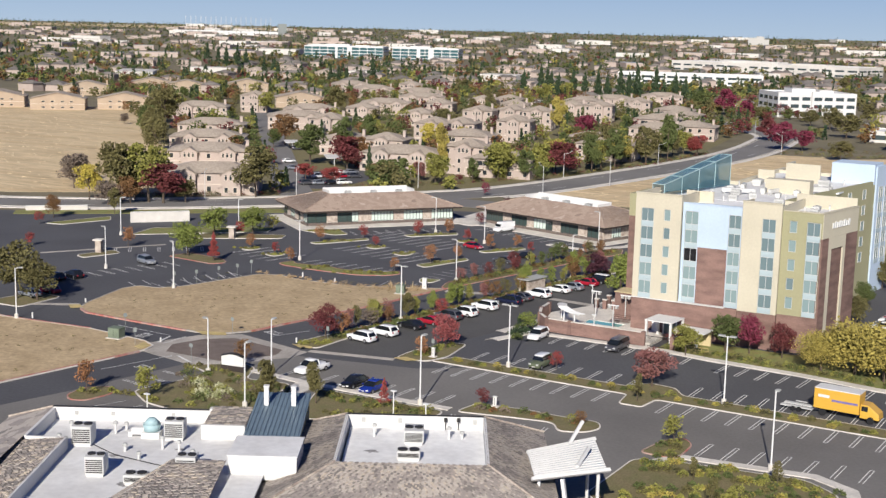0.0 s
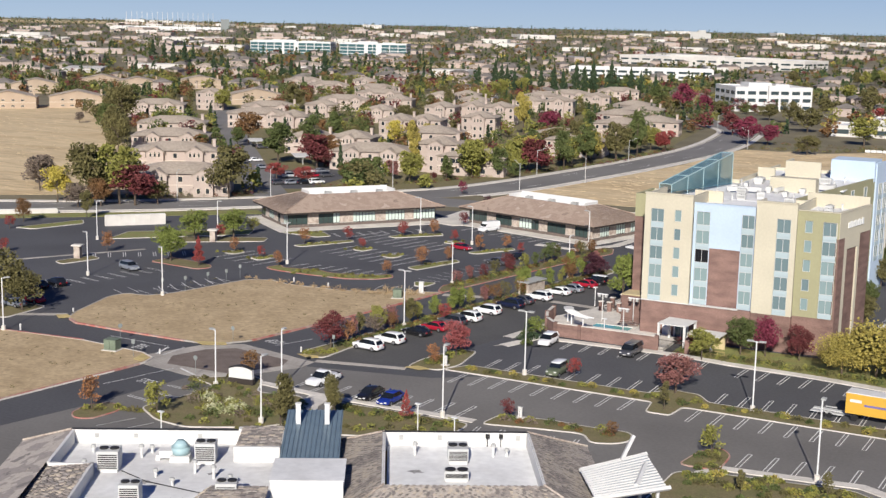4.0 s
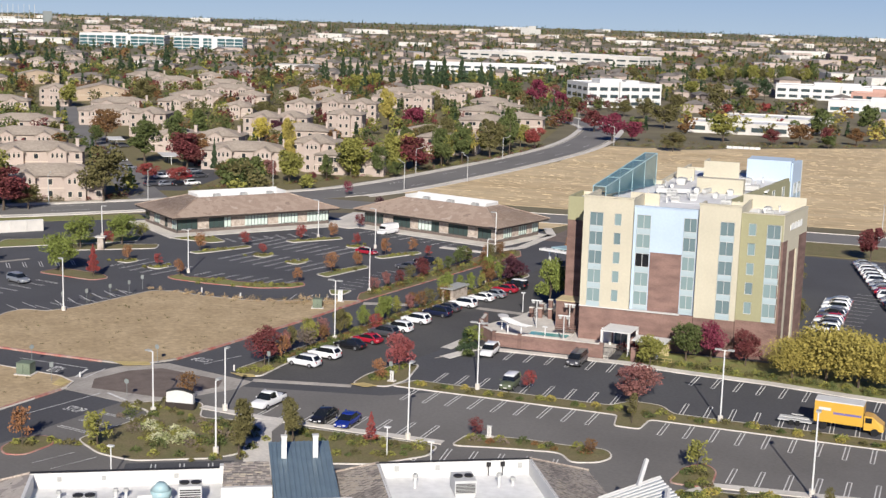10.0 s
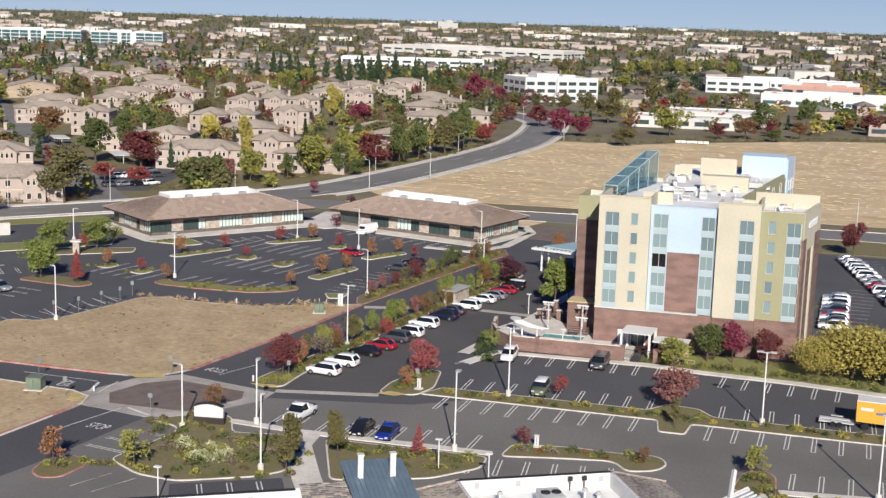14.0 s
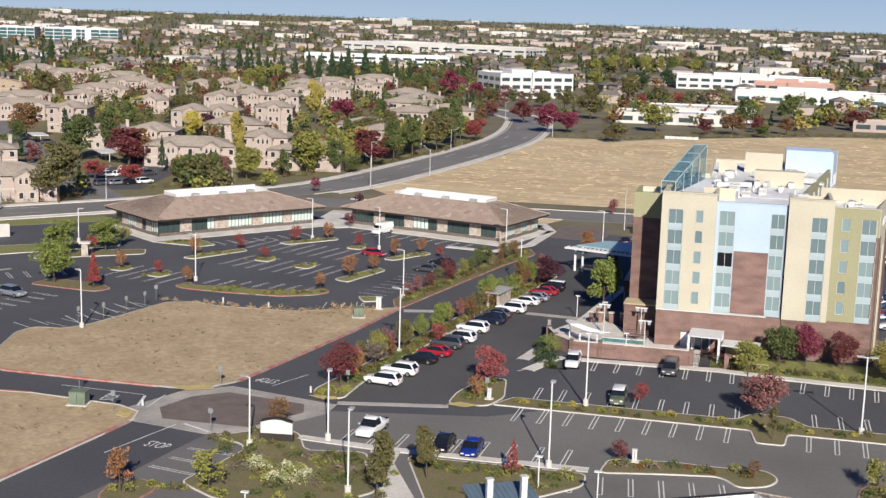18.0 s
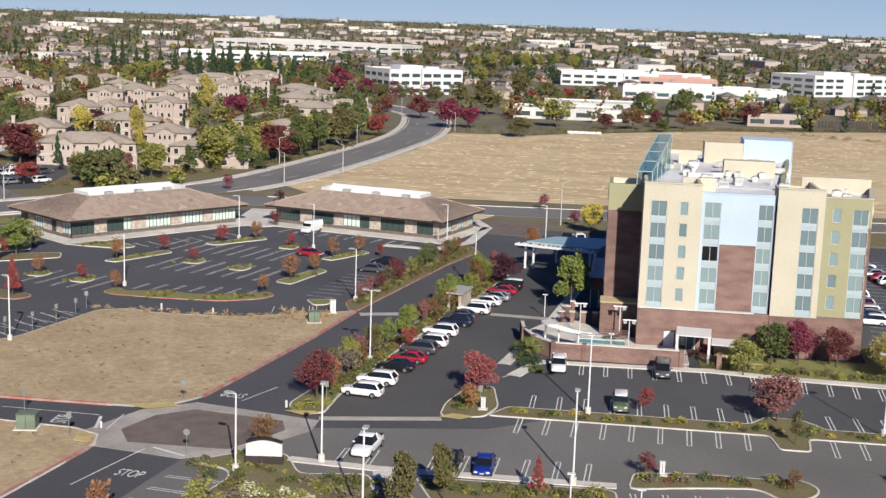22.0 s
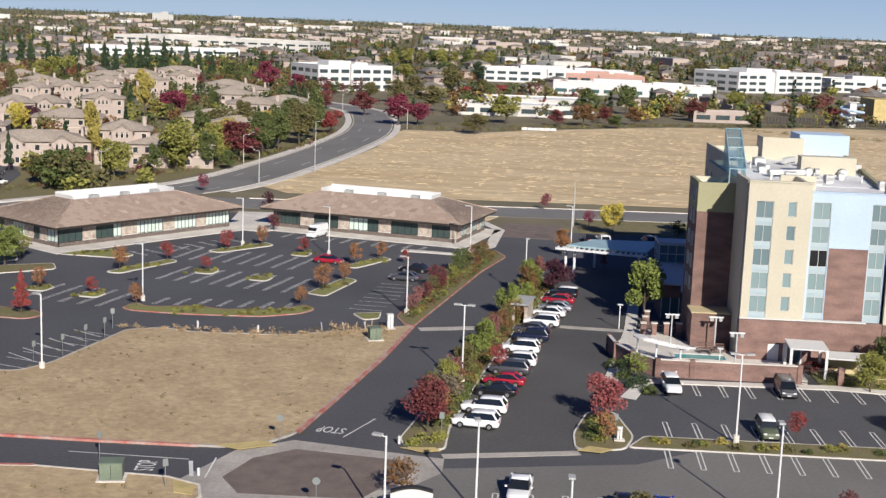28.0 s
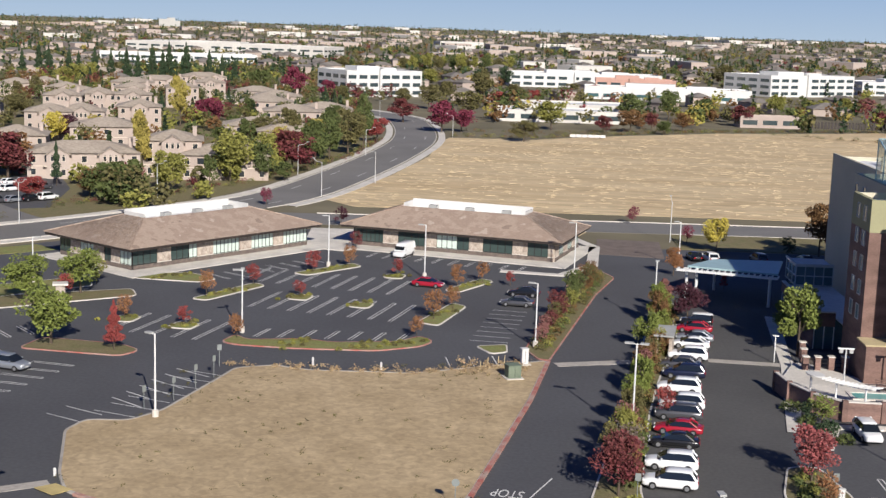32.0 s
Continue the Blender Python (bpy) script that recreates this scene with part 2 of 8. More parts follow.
LEAF = {
    "red": leaf("red_leaves", (0.30, 0.065, 0.055), (0.22, 0.05, 0.05)),
    "magenta": leaf("crimson_leaves", (0.22, 0.04, 0.07), (0.15, 0.03, 0.05)),
    "darkred": leaf("dark_red_leaves", (0.17, 0.04, 0.045), (0.11, 0.045, 0.035)),
    "pink": leaf("pink_red_leaves", (0.34, 0.105, 0.10), (0.25, 0.065, 0.065)),
    "purple": leaf("purple_leaves", (0.085, 0.028, 0.04), (0.05, 0.02, 0.03)),
    "orange": leaf("orange_leaves", (0.32, 0.15, 0.07), (0.23, 0.12, 0.055)),
    "brown": leaf("russet_leaves", (0.20, 0.10, 0.045), (0.14, 0.09, 0.035)),
    "yellow": leaf("yellow_leaves", (0.52, 0.42, 0.08), (0.40, 0.34, 0.07)),
    "gold": leaf("golden_leaves", (0.37, 0.30, 0.075), (0.28, 0.24, 0.06)),
    "rust": leaf("rust_leaves", (0.27, 0.115, 0.11), (0.20, 0.10, 0.075)),
    "yellowgreen": leaf("yellow_green_leaves", (0.26, 0.25, 0.062), (0.185, 0.185, 0.046)),
    "green": leaf("green_leaves", (0.105, 0.125, 0.04), (0.07, 0.092, 0.03)),
    "olive": leaf("olive_leaves", (0.15, 0.132, 0.05), (0.10, 0.092, 0.038)),
    "conifer": leaf("conifer_needles", (0.035, 0.06, 0.028), (0.05, 0.075, 0.035)),
    "dryweed": leaf("dry_weed_stalks", (0.44, 0.33, 0.19), (0.34, 0.24, 0.13)),
    "lime": leaf("fresh_green_leaves", (0.20, 0.235, 0.055), (0.14, 0.17, 0.042)),
    "bare": leaf("bare_twigs", (0.20, 0.155, 0.12), (0.15, 0.12, 0.095)),
    "white": leaf("white_flowers", (0.62, 0.60, 0.42), (0.25, 0.28, 0.10)),
}


# ---- building tools ----
def finish(bm, name, material, parent=None, smooth=False):
    me = bpy.data.meshes.new(name)
    bm.normal_update()
    bm.to_mesh(me)
    bm.free()
    for m in (material if isinstance(material, (list, tuple)) else [material]):
        me.materials.append(m)
    if smooth:
        me.shade_smooth()
    ob = new(name, me)
    if parent is not None:
        ob.parent = parent
    return ob


def part(name, bm, material, parent, label="", smooth=False):
    ob = finish(bm, name, material, parent, smooth)
    return tagged(ob, label) if label else ob


def thing(name, m, label, category, group="", kind=""):
    ob = new(name)
    ob.empty_display_size = 0.3
    ob.matrix_basis = m
    return tagged(ob, label, category, group, kind)


def box(bm, x0, y0, z0, x1, y1, z1, mi=0, m=None):
    vs = [bm.verts.new(v) for v in ((x0, y0, z0), (x1, y0, z0), (x1, y1, z0), (x0, y1, z0), (x0, y0, z1), (x1, y0, z1), (x1, y1, z1), (x0, y1, z1))]
    if m is not None:
        for v in vs:
            v.co = m @ v.co
    for q in ((3, 2, 1, 0), (4, 5, 6, 7), (0, 1, 5, 4), (1, 2, 6, 5), (2, 3, 7, 6), (3, 0, 4, 7)):
        bm.faces.new([vs[i] for i in q]).material_index = mi
    return vs


def boxes(*rows, mi=0):
    bm = bmesh.new()
    for r in rows:
        box(bm, *r, mi=mi)
    return bm


def tube(bm, a, b, r0, r1=None, n=8, caps=True, mi=0):
    a, b = Vector(a), Vector(b)
    r1 = r0 if r1 is None else r1
    q = (b - a).to_track_quat("Z", "Y")
    rings = []
    for c, r in ((a, r0), (b, r1)):
        rings.append([bm.verts.new(c + q @ Vector((r * math.cos(2 * math.pi * k / n), r * math.sin(2 * math.pi * k / n), 0))) for k in range(n)])
    for k in range(n):
        bm.faces.new((rings[0][k], rings[0][(k + 1) % n], rings[1][(k + 1) % n], rings[1][k])).material_index = mi
    if caps:
        bm.faces.new(rings[0][::-1]).material_index = mi
        bm.faces.new(rings[1]).material_index = mi


def prism(bm, pts, z0, z1, mi=0, bottom=True):
    """An upright block over a polygon that runs anticlockwise."""
    lo, hi = [bm.verts.new((x, y, z0)) for x, y in pts], [bm.verts.new((x, y, z1)) for x, y in pts]
    bm.faces.new(hi).material_index = mi
    if bottom:
        bm.faces.new(lo[::-1]).material_index = mi
    for k in range(len(pts)):
        j = (k + 1) % len(pts)
        bm.faces.new((lo[k], lo[j], hi[j], hi[k])).material_index = mi


def ccw(pts):
    a = sum(p[0] * q[1] - q[0] * p[1] for p, q in zip(pts, pts[1:] + pts[:1]))
    return list(pts) if a > 0 else list(pts)[::-1]


def rounded(pts, r=1.2, n=5):
    """The polygon with its corners rounded."""
    out, k = [], len(pts)
    for i in range(k):
        p, a, b = Vector(pts[i]).to_2d(), Vector(pts[i - 1]).to_2d(), Vector(pts[(i + 1) % k]).to_2d()
        u, v = a - p, b - p
        d = min(r, u.length * 0.45, v.length * 0.45)
        s, e = p + u.normalized() * d, p + v.normalized() * d
        for j in range(n + 1):
            t = j / n
            out.append(tuple((1 - t) ** 2 * s + 2 * t * (1 - t) * p + t * t * e))
    return out


def offset(pts, d):
    """The closed polygon (anticlockwise) moved inwards by d."""
    out, k = [], len(pts)
    for i in range(k):
        p, a, b = Vector(pts[i]), Vector(pts[i - 1]), Vector(pts[(i + 1) % k])
        u, v = (p - a).normalized(), (b - p).normalized()
        n1, n2 = Vector((-u.y, u.x)), Vector((-v.y, v.x))
        m = n1 + n2
        m = m / max(0.35, m.length_squared / 2) if m.length > 1e-6 else n1
        out.append(tuple(p + m * d))
    return out


def sheet(name, pts, z, material, label, category, thick=0.05, kind="structure"):
    bm = bmesh.new()
    prism(bm, ccw(pts), z - thick, z)
    return tagged(finish(bm, name, material), label, category, kind=kind)


def band(pts, w, closed=False):
    """Left and right edges of a strip w wide along a line."""
    L, R, k = [], [], len(pts)
    for i in range(k):
        p = Vector(pts[i])
        a = Vector(pts[i - 1]) if i or closed else p - (Vector(pts[1]) - p)
        b = Vector(pts[(i + 1) % k]) if i < k - 1 or closed else p + (p - Vector(pts[i - 1]))
        u = ((p - a).normalized() + (b - p).normalized()).normalized()
        n = Vector((-u.y, u.x)) * w / 2
        L.append(tuple(p + n)), R.append(tuple(p - n))
    return L, R


def strip(bm, pts, w, z0, z1, closed=False, mi=0):
    L, R = band(pts, w, closed)
    n = len(pts)
    V = [[bm.verts.new((*q, z)) for q in side] for side, z in ((L, z0), (R, z0), (R, z1), (L, z1))]
    for i in range(n if closed else n - 1):
        j = (i + 1) % n
        for a, b in ((1, 2), (2, 3), (3, 0)):
            bm.faces.new((V[a][i], V[a][j], V[b][j], V[b][i])).material_index = mi


def smooth_line(pts, n=6):
    """A line that runs smoothly through the points."""
    P = [Vector(p) for p in pts]
    P = [2 * P[0] - P[1]] + P + [2 * P[-1] - P[-2]]
    out = []
    for i in range(1, len(P) - 2):
        for k in range(n):
            t = k / n
            out.append(tuple(0.5 * (2 * P[i] + (P[i + 1] - P[i - 1]) * t + (2 * P[i - 1] - 5 * P[i] + 4 * P[i + 1] - P[i + 2]) * t * t + (3 * P[i] - P[i - 1] - 3 * P[i + 1] + P[i + 2]) * t ** 3)))
    out.append(tuple(P[-2]))
    return out


# ---- ground ----
def rise(x, y):
    """The land lifts a little far away."""
    d = math.hypot(x, y + 140)
    return 33.0 * max(0.0, (d - 1400) / 3400) ** 1.2 if d > 1400 else 0.0


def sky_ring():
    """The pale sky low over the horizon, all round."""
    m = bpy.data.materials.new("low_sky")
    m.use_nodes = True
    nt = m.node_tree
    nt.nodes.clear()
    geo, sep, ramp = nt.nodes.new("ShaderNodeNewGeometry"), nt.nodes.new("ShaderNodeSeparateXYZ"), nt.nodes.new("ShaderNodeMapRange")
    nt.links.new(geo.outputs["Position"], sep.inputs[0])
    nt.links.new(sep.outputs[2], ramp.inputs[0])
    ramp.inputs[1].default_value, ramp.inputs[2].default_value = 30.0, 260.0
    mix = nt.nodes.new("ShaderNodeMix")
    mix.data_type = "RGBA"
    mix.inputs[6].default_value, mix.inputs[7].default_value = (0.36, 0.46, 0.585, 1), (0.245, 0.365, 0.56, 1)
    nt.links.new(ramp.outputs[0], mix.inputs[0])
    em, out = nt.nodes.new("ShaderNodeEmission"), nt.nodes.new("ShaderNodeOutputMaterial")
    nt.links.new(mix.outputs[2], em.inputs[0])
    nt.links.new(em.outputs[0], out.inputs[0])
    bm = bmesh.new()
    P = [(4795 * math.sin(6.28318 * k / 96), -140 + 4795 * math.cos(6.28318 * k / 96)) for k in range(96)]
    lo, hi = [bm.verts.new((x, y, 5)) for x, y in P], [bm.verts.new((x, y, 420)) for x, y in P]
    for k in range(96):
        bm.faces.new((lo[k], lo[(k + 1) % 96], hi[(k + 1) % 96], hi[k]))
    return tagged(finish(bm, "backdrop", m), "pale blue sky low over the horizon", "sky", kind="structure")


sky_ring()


def make_ground():
    bm = bmesh.new()
    radii = [60, 150, 300, 500, 800, 1200, 1600, 2100, 2700, 3400, 4100, 4800]
    rings = [[bm.verts.new((r * math.cos(a), -140 + r * math.sin(a), rise(r * math.cos(a), -140 + r * math.sin(a)))) for a in [2 * math.pi * k / 72 for k in range(72)]] for r in radii]
    bm.faces.new(rings[0])
    for a, b in zip(rings, rings[1:]):
        for k in range(72):
            bm.faces.new((a[k], a[(k + 1) % 72], b[(k + 1) % 72], b[k]))
    return tagged(finish(bm, "ground", M["far"]), "wide dry valley floor reaching the horizon", "ground", kind="structure")


make_ground()
LOT = [(-190, -140), (60, -140), (125, -140), (125, 96), (-20, 96), (-36, 100), (-80, 104), (-112, 90), (-150, 48), (-190, 20)]
sheet("pavement_lot", LOT, 0.03, M["asphalt_dark"], "dark sealed asphalt of the parking lots and drives", "parking lot")
SOUTH = [(-33.5, -42), (-15.5, -38), (-9, -33), (60, -33), (125, -33), (125, -140), (-62, -140), (-50, -90), (-45.7, -72.4), (-43.7, -59.4), (-42.6, -53)]
sheet("pavement_south", SOUTH, 0.045, M["asphalt"], "worn grey asphalt of the front parking lot", "parking lot")
ROAD = smooth_line([(-420, -60), (-260, 5), (-174, 48), (-135, 84), (-110, 118), (-95.5, 147), (-87.5, 192), (-81, 251), (-78.5, 308), (-84.5, 371), (-97, 420), (-140, 475), (-220, 540), (-340, 600)])
CROSS = [(-104, 115), (-60, 118), (-20, 121), (40, 124), (140, 129), (400, 140)]


def road(name, pts, w, z, label):
    bm = bmesh.new()
    strip(bm, pts, w, 0.0, z)
    return tagged(finish(bm, name, M["road"]), label, "road", kind="structure")


road("road_main", ROAD, 14.5, 0.06, "grey asphalt street curving past the houses")
road("road_cross", CROSS, 14, 0.052, "grey asphalt street behind the hotel")
HAY = [(-86, 146), (-78, 136), (-20, 138.5), (40, 141), (150, 146), (420, 157), (420, 400), (160, 420), (110, 420), (77, 402), (36, 384), (-2, 356), (-24, 338), (-37, 323), (-53, 321), (-67, 320), (-70, 290), (-69.5, 270), (-69.5, 251), (-76, 195), (-82, 165)]
sheet("hay_field", HAY, 0.05, M["hay"], "mown golden dry grass field", "field")
MOUND = [(-81.8, -33.5), (-85.3, -22), (-84.5, -18.6), (-80.5, -18.2), (-78.2, -14.5), (-75.3, -1.4), (-74.6, 2.4), (-70.6, 4.2), (-66.4, 2.8), (-55, 3.4), (-46.9, 7.8), (-39.9, 11.6), (-42.2, -5), (-45.4, -23), (-47.5, -34.6), (-50, -38.2), (-53, -39.3), (-64.7, -39.4), (-76.5, -39.2), (-80, -37.2)]
sheet("dry_field", MOUND, 0.2, M["dry"], "vacant plot of dry brown earth and weeds", "field", 0.2)
FIELD2 = [(-190, -56), (-85, -48.8), (-67.8, -47), (-56, -48), (-53, -49.5), (-52.3, -52), (-53, -58), (-55.6, -75), (-62, -110), (-190, -110)]
sheet("dry_field", FIELD2, 0.2, M["dry"], "vacant plot of dry brown earth beside the drive", "field", 0.2)
WEST = [(-200, 55), (-150, 95), (-280, 200), (-400, 325), (-620, 290), (-420, 20), (-270, 20)]
sheet("grass_field", WEST, 0.04, M["hay"], "dry yellow grass field beside the houses", "field")


def inside(x, y, pts):
    c = False
    for (x0, y0), (x1, y1) in zip(pts, pts[1:] + pts[:1]):
        if (y0 > y) != (y1 > y) and x < (x1 - x0) * (y - y0) / (y1 - y0) + x0:
            c = not c
    return c


def straw(pts, n, seed, box_, label, lo=0.6, hi=2.6, z=0.05, thick=0.22):
    """Low uneven heaps of cut straw."""
    r = random.Random(seed)
    V, F = [], []
    while n:
        x, y = r.uniform(box_[0], box_[1]), r.uniform(box_[2], box_[3])
        if not inside(x, y, pts):
            continue
        n -= 1
        t, L, W, H = r.gauss(0.05, 0.35), r.uniform(lo, hi), r.uniform(0.25, 0.6), r.uniform(0.3, 1.0) * thick
        c, s, k = math.cos(t), math.sin(t), len(V)
        for a, b, h_ in ((-L, 0, 0), (-L * 0.3, -W, 0), (L * 0.5, -W * 0.8, 0), (L, 0, 0), (L * 0.4, W, 0), (-L * 0.5, W * 0.9, 0), (-L * 0.4, 0, H), (L * 0.5, 0, H * 0.8)):
            V.append((x + a * c - b * s, y + a * s + b * c, z + h_))
        for f in ((0, 1, 6), (1, 2, 7, 6), (2, 3, 7), (3, 4, 7), (4, 5, 6, 7), (5, 0, 6)):
            F.append(tuple(k + i for i in f))
    me = bpy.data.meshes.new("straw_windrow")
    me.from_pydata(V, [], F)
    me.materials.append(M["straw"])
    tagged(new("straw_windrow", me), label, "straw", kind="stuff")


straw(HAY, 6500, 3, (-82, 260, 134, 384), "loose golden straw lying in uneven windrows", 0.3, 1.5, thick=0.16)
straw(WEST, 1500, 5, (-560, -150, 55, 320), "dry grass tufts on the west field", 0.3, 1.2, thick=0.16)


# ---- the hotel ----
hotel = thing("hotel", pose(0, 1.4, 0), "six-storey cream, olive and brick hotel with a pale blue panel", "hotel")
ROWS = [19.7 - 2.84 * k for k in range(5)]


def wall_part(name, mt, *rows, label=""):
    for r in rows:
        part(name, boxes(r), M[mt], hotel, label)


_win_cache = {}


def hotel_window(x0, x1, zt, y, panes=2, hgt=1.75, spandrel=True, parent=None, axis="y", shade=0):
    """A framed window with its panes, curtains and the louvred panel below; it faces -y, or +x."""
    hgt = 2.02 if spandrel else hgt
    w, key = x1 - x0, (round(x1 - x0, 2), panes, hgt, spandrel, shade)
    if key not in _win_cache:
        fr = bmesh.new()
        t = 0.055
        for a in ((0, -0.06, 0, w, 0.1, t), (0, -0.06, hgt - t, w, 0.1, hgt), (0, -0.06, t, t, 0.1, hgt - t), (w - t, -0.06, t, w, 0.1, hgt - t)):
            box(fr, *a)
        for k in range(1, panes):
            box(fr, w * k / panes - 0.03, -0.05, t, w * k / panes + 0.03, 0.08, hgt - t)
        me_f = bpy.data.meshes.new("window_frame")
        fr.to_mesh(me_f), fr.free()
        me_f.materials.append(M["steel"])
        pn = bmesh.new()
        g = (w - 2 * t) / panes
        box(pn, 0, 0.02, 0, g - 0.03, 0.05, hgt - 2 * t)
        me_p = bpy.data.meshes.new("pane")
        pn.to_mesh(me_p), pn.free()
        me_p.materials.append(M[("pane_drawn", "pane_half", "pane_open")[shade]])
        sp = None
        if spandrel:
            b = bmesh.new()
            box(b, 0, -0.03, -0.82, w, 0.08, -0.01)
            for k in range(4):
                box(b, 0.1, -0.06, -0.42 - 0.1 * k, w - 0.1, -0.03, -0.36 - 0.1 * k)
            sp = bpy.data.meshes.new("spandrel_panel")
            b.to_mesh(sp), b.free()
            sp.materials.append(M["pale_panel"])
        _win_cache[key] = (me_f, me_p, sp, g)
    me_f, me_p, sp, g = _win_cache[key]
    win = new("window")
    win.parent = parent or hotel
    win.matrix_basis = pose(x0, y, zt - hgt) if axis == "y" else pose(y, x0, zt - hgt, 0, 0, 90)
    f = new("window_frame", me_f)
    f.parent = win
    for k in range(panes):
        p = new("pane", me_p)
        p.parent = win
        p.location = (0.055 + g * k, 0, 0.055)
    if sp:
        s = new("spandrel_panel", sp)
        s.parent = win
    return win


def facade(x0, x1, y, z0, z1, cols, mt, depth=0.5, name="wall"):
    """A wall with upright slots for the window columns; cols: (left, right, spandrels)."""
    bm, x = bmesh.new(), x0
    for a, b, slots in cols:
        if a > x:
            box(bm, x, y, z0, a, y + depth, z1)
        zs = [z1]
        if slots:
            box(bm, a, y, ROWS[0] + 0.02, b, y + depth, z1)
            box(bm, a, y, z0, b, y + depth, max(z0 + 0.01, ROWS[4] - 2.86))
        else:
            top = z1
            for zt in ROWS:
                box(bm, a, y, zt + 0.01, b, y + depth, top)
                top = zt - 1.76
            box(bm, a, y, z0, b, y + depth, top)
        x = b
    if x < x1:
        box(bm, x, y, z0, x1, y + depth, z1)
    return part(name, bm, M[mt], hotel)


facade(0, 7.4, 0, 5.5, 21.95, [(0.95, 3.0, True), (4.65, 5.7, False)], "cream")
facade(7.4, 10.0, 0.75, 5.5, 20.9, [(7.8, 9.9, True)], "blue")
facade(14.6, 16.75, 0.75, 5.5, 20.9, [(14.65, 16.55, True)], "blue")
wall_part("wall", "blue", (10.0, 0.75, 14.3, 14.6, 1.25, 20.9), label="pale blue stucco panel")
wall_part("wall", "brick", (10.0, 0.73, 5.5, 14.6, 1.25, 14.29), (0.02, 0.02, 0, 16.85, 1.3, 5.49), label="red-brown brick wall")
facade(16.9, 22.8, 0, 5.45, 22.0, [(19.95, 22.0, True)], "cream")
facade(22.8, 28.5, 0.6, 5.6, 21.1, [(23.85, 24.95, False), (26.4, 28.45, True)], "olive")
wall_part("wall", "olive", (28.5, 0.6, 17.4, 28.68, 1.1, 21.1))
wall_part("wall", "brick", (28.5, 0.58, 5.6, 28.7, 1.1, 17.39), (16.92, 0.03, 0, 22.78, 0.9, 5.44), (22.8, 0.62, 0, 28.69, 1.1, 5.59), label="red-brown brick wall")
wall_part("coping", "white", (-0.05, -0.2, 5.5, 14.9, 0.6, 5.62), label="white stone ledge over the brick base")
for _k, _z in enumerate(ROWS):
    hotel_window(0.97, 2.98, _z, 0.12, 2, shade=0 if _k > 2 else 1)
    hotel_window(4.67, 5.68, _z, 0.12, 1, spandrel=False, shade=1 if _k in (1,) else 0)
    hotel_window(7.82, 9.88, _z, 0.87, 2, shade=2 if _k == 2 else 0)
    hotel_window(14.67, 16.53, _z, 0.87, 2, shade=1 if _k < 2 else 0)
    hotel_window(19.97, 21.98, _z, 0.12, 2, shade=1)
    hotel_window(23.87, 24.93, _z, 0.72, 1, spandrel=False, shade=1 if _k in (3,) else 0)
    hotel_window(26.42, 28.43, _z, 0.72, 2, shade=1 if _k < 2 else 0)
# the east side, splayed outwards, and the splayed rear wing
EAST, WING = pose(28.75, 0.6, 0, 0, 0, -10), pose(24.7, 54.0, 0, 0, 0, -8)


def splayed(name, mt, frame_m, *rows, label=""):
    for row in rows:
        part(name, boxes(row), M[mt], hotel, label).matrix_basis = frame_m


splayed("wall", "cream", EAST, (-0.5, 0.02, 17.4, 0, 12.6, 21.1), (-0.5, 2.2, 0, 0, 3.4, 17.39), (-0.5, 7.6, 0, 0, 8.4, 17.39), (-0.5, 3.4, 15.6, 0, 7.6, 17.39))
splayed("wall", "brick", EAST, (-0.5, 0.02, 0, 0.03, 2.2, 17.38), (-0.5, 8.4, 0, 0.03, 12.6, 17.38), (-0.5, 3.4, 0, -0.25, 7.6, 15.6), label="red-brown brick wall")
splayed("coping", "cream", EAST, (-0.55, 0.0, 21.1, 0.08, 12.7, 21.22))
splayed("roof", "roof_white", EAST, (-3.4, 0.6, 20.0, -0.5, 12.2, 20.22))
splayed("wall", "olive", WING, (-0.5, -41.2, 0, 0, 0, 20.8))
splayed("wall", "blue", WING, (-0.6, 0.01, 0, 0.3, 7.0, 23.4), label="pale blue stucco wing")
splayed("wall", "cream", WING, (-0.5, 7.01, 0, 0.35, 7.5, 23.4))
splayed("roof", "roof_white", WING, (-3.8, -40.6, 20.0, -0.5, 7.6, 20.21))
# the west wing and the rear
wall_part("wall", "brick", (-4.6, 9.0, 0, 0.3, 9.5, 16.9), (-4.6, 9.5, 0, -4.1, 17.0, 16.9), label="red-brown brick wall")
wall_part("wall", "olive", (-4.62, 8.98, 16.92, 0.3, 9.5, 20.6), (-4.62, 9.5, 16.92, -4.1, 17.0, 20.6))
wall_part("wall", "cream", (0, 1.3, 0, 0.5, 9.0, 21.95), (0.3, 9.0, 0, 0.8, 36.0, 20.9), (0.8, 35.5, 0, 5.0, 36.0, 20.9), (4.6, 36.0, 0, 5.0, 66.0, 20.9))
wall_part("wall", "cream", (-4.1, 16.7, 0, 0.3, 17.0, 20.55), (5.0, 61.5, 0, 25.0, 62.0, 20.8), (19.6, 13.0, 0, 30.7, 13.4, 21.0))
wall_part("wall", "blue", (17.0, 53.0, 20.2, 24.7, 60.0, 23.8), label="pale blue stucco wing")
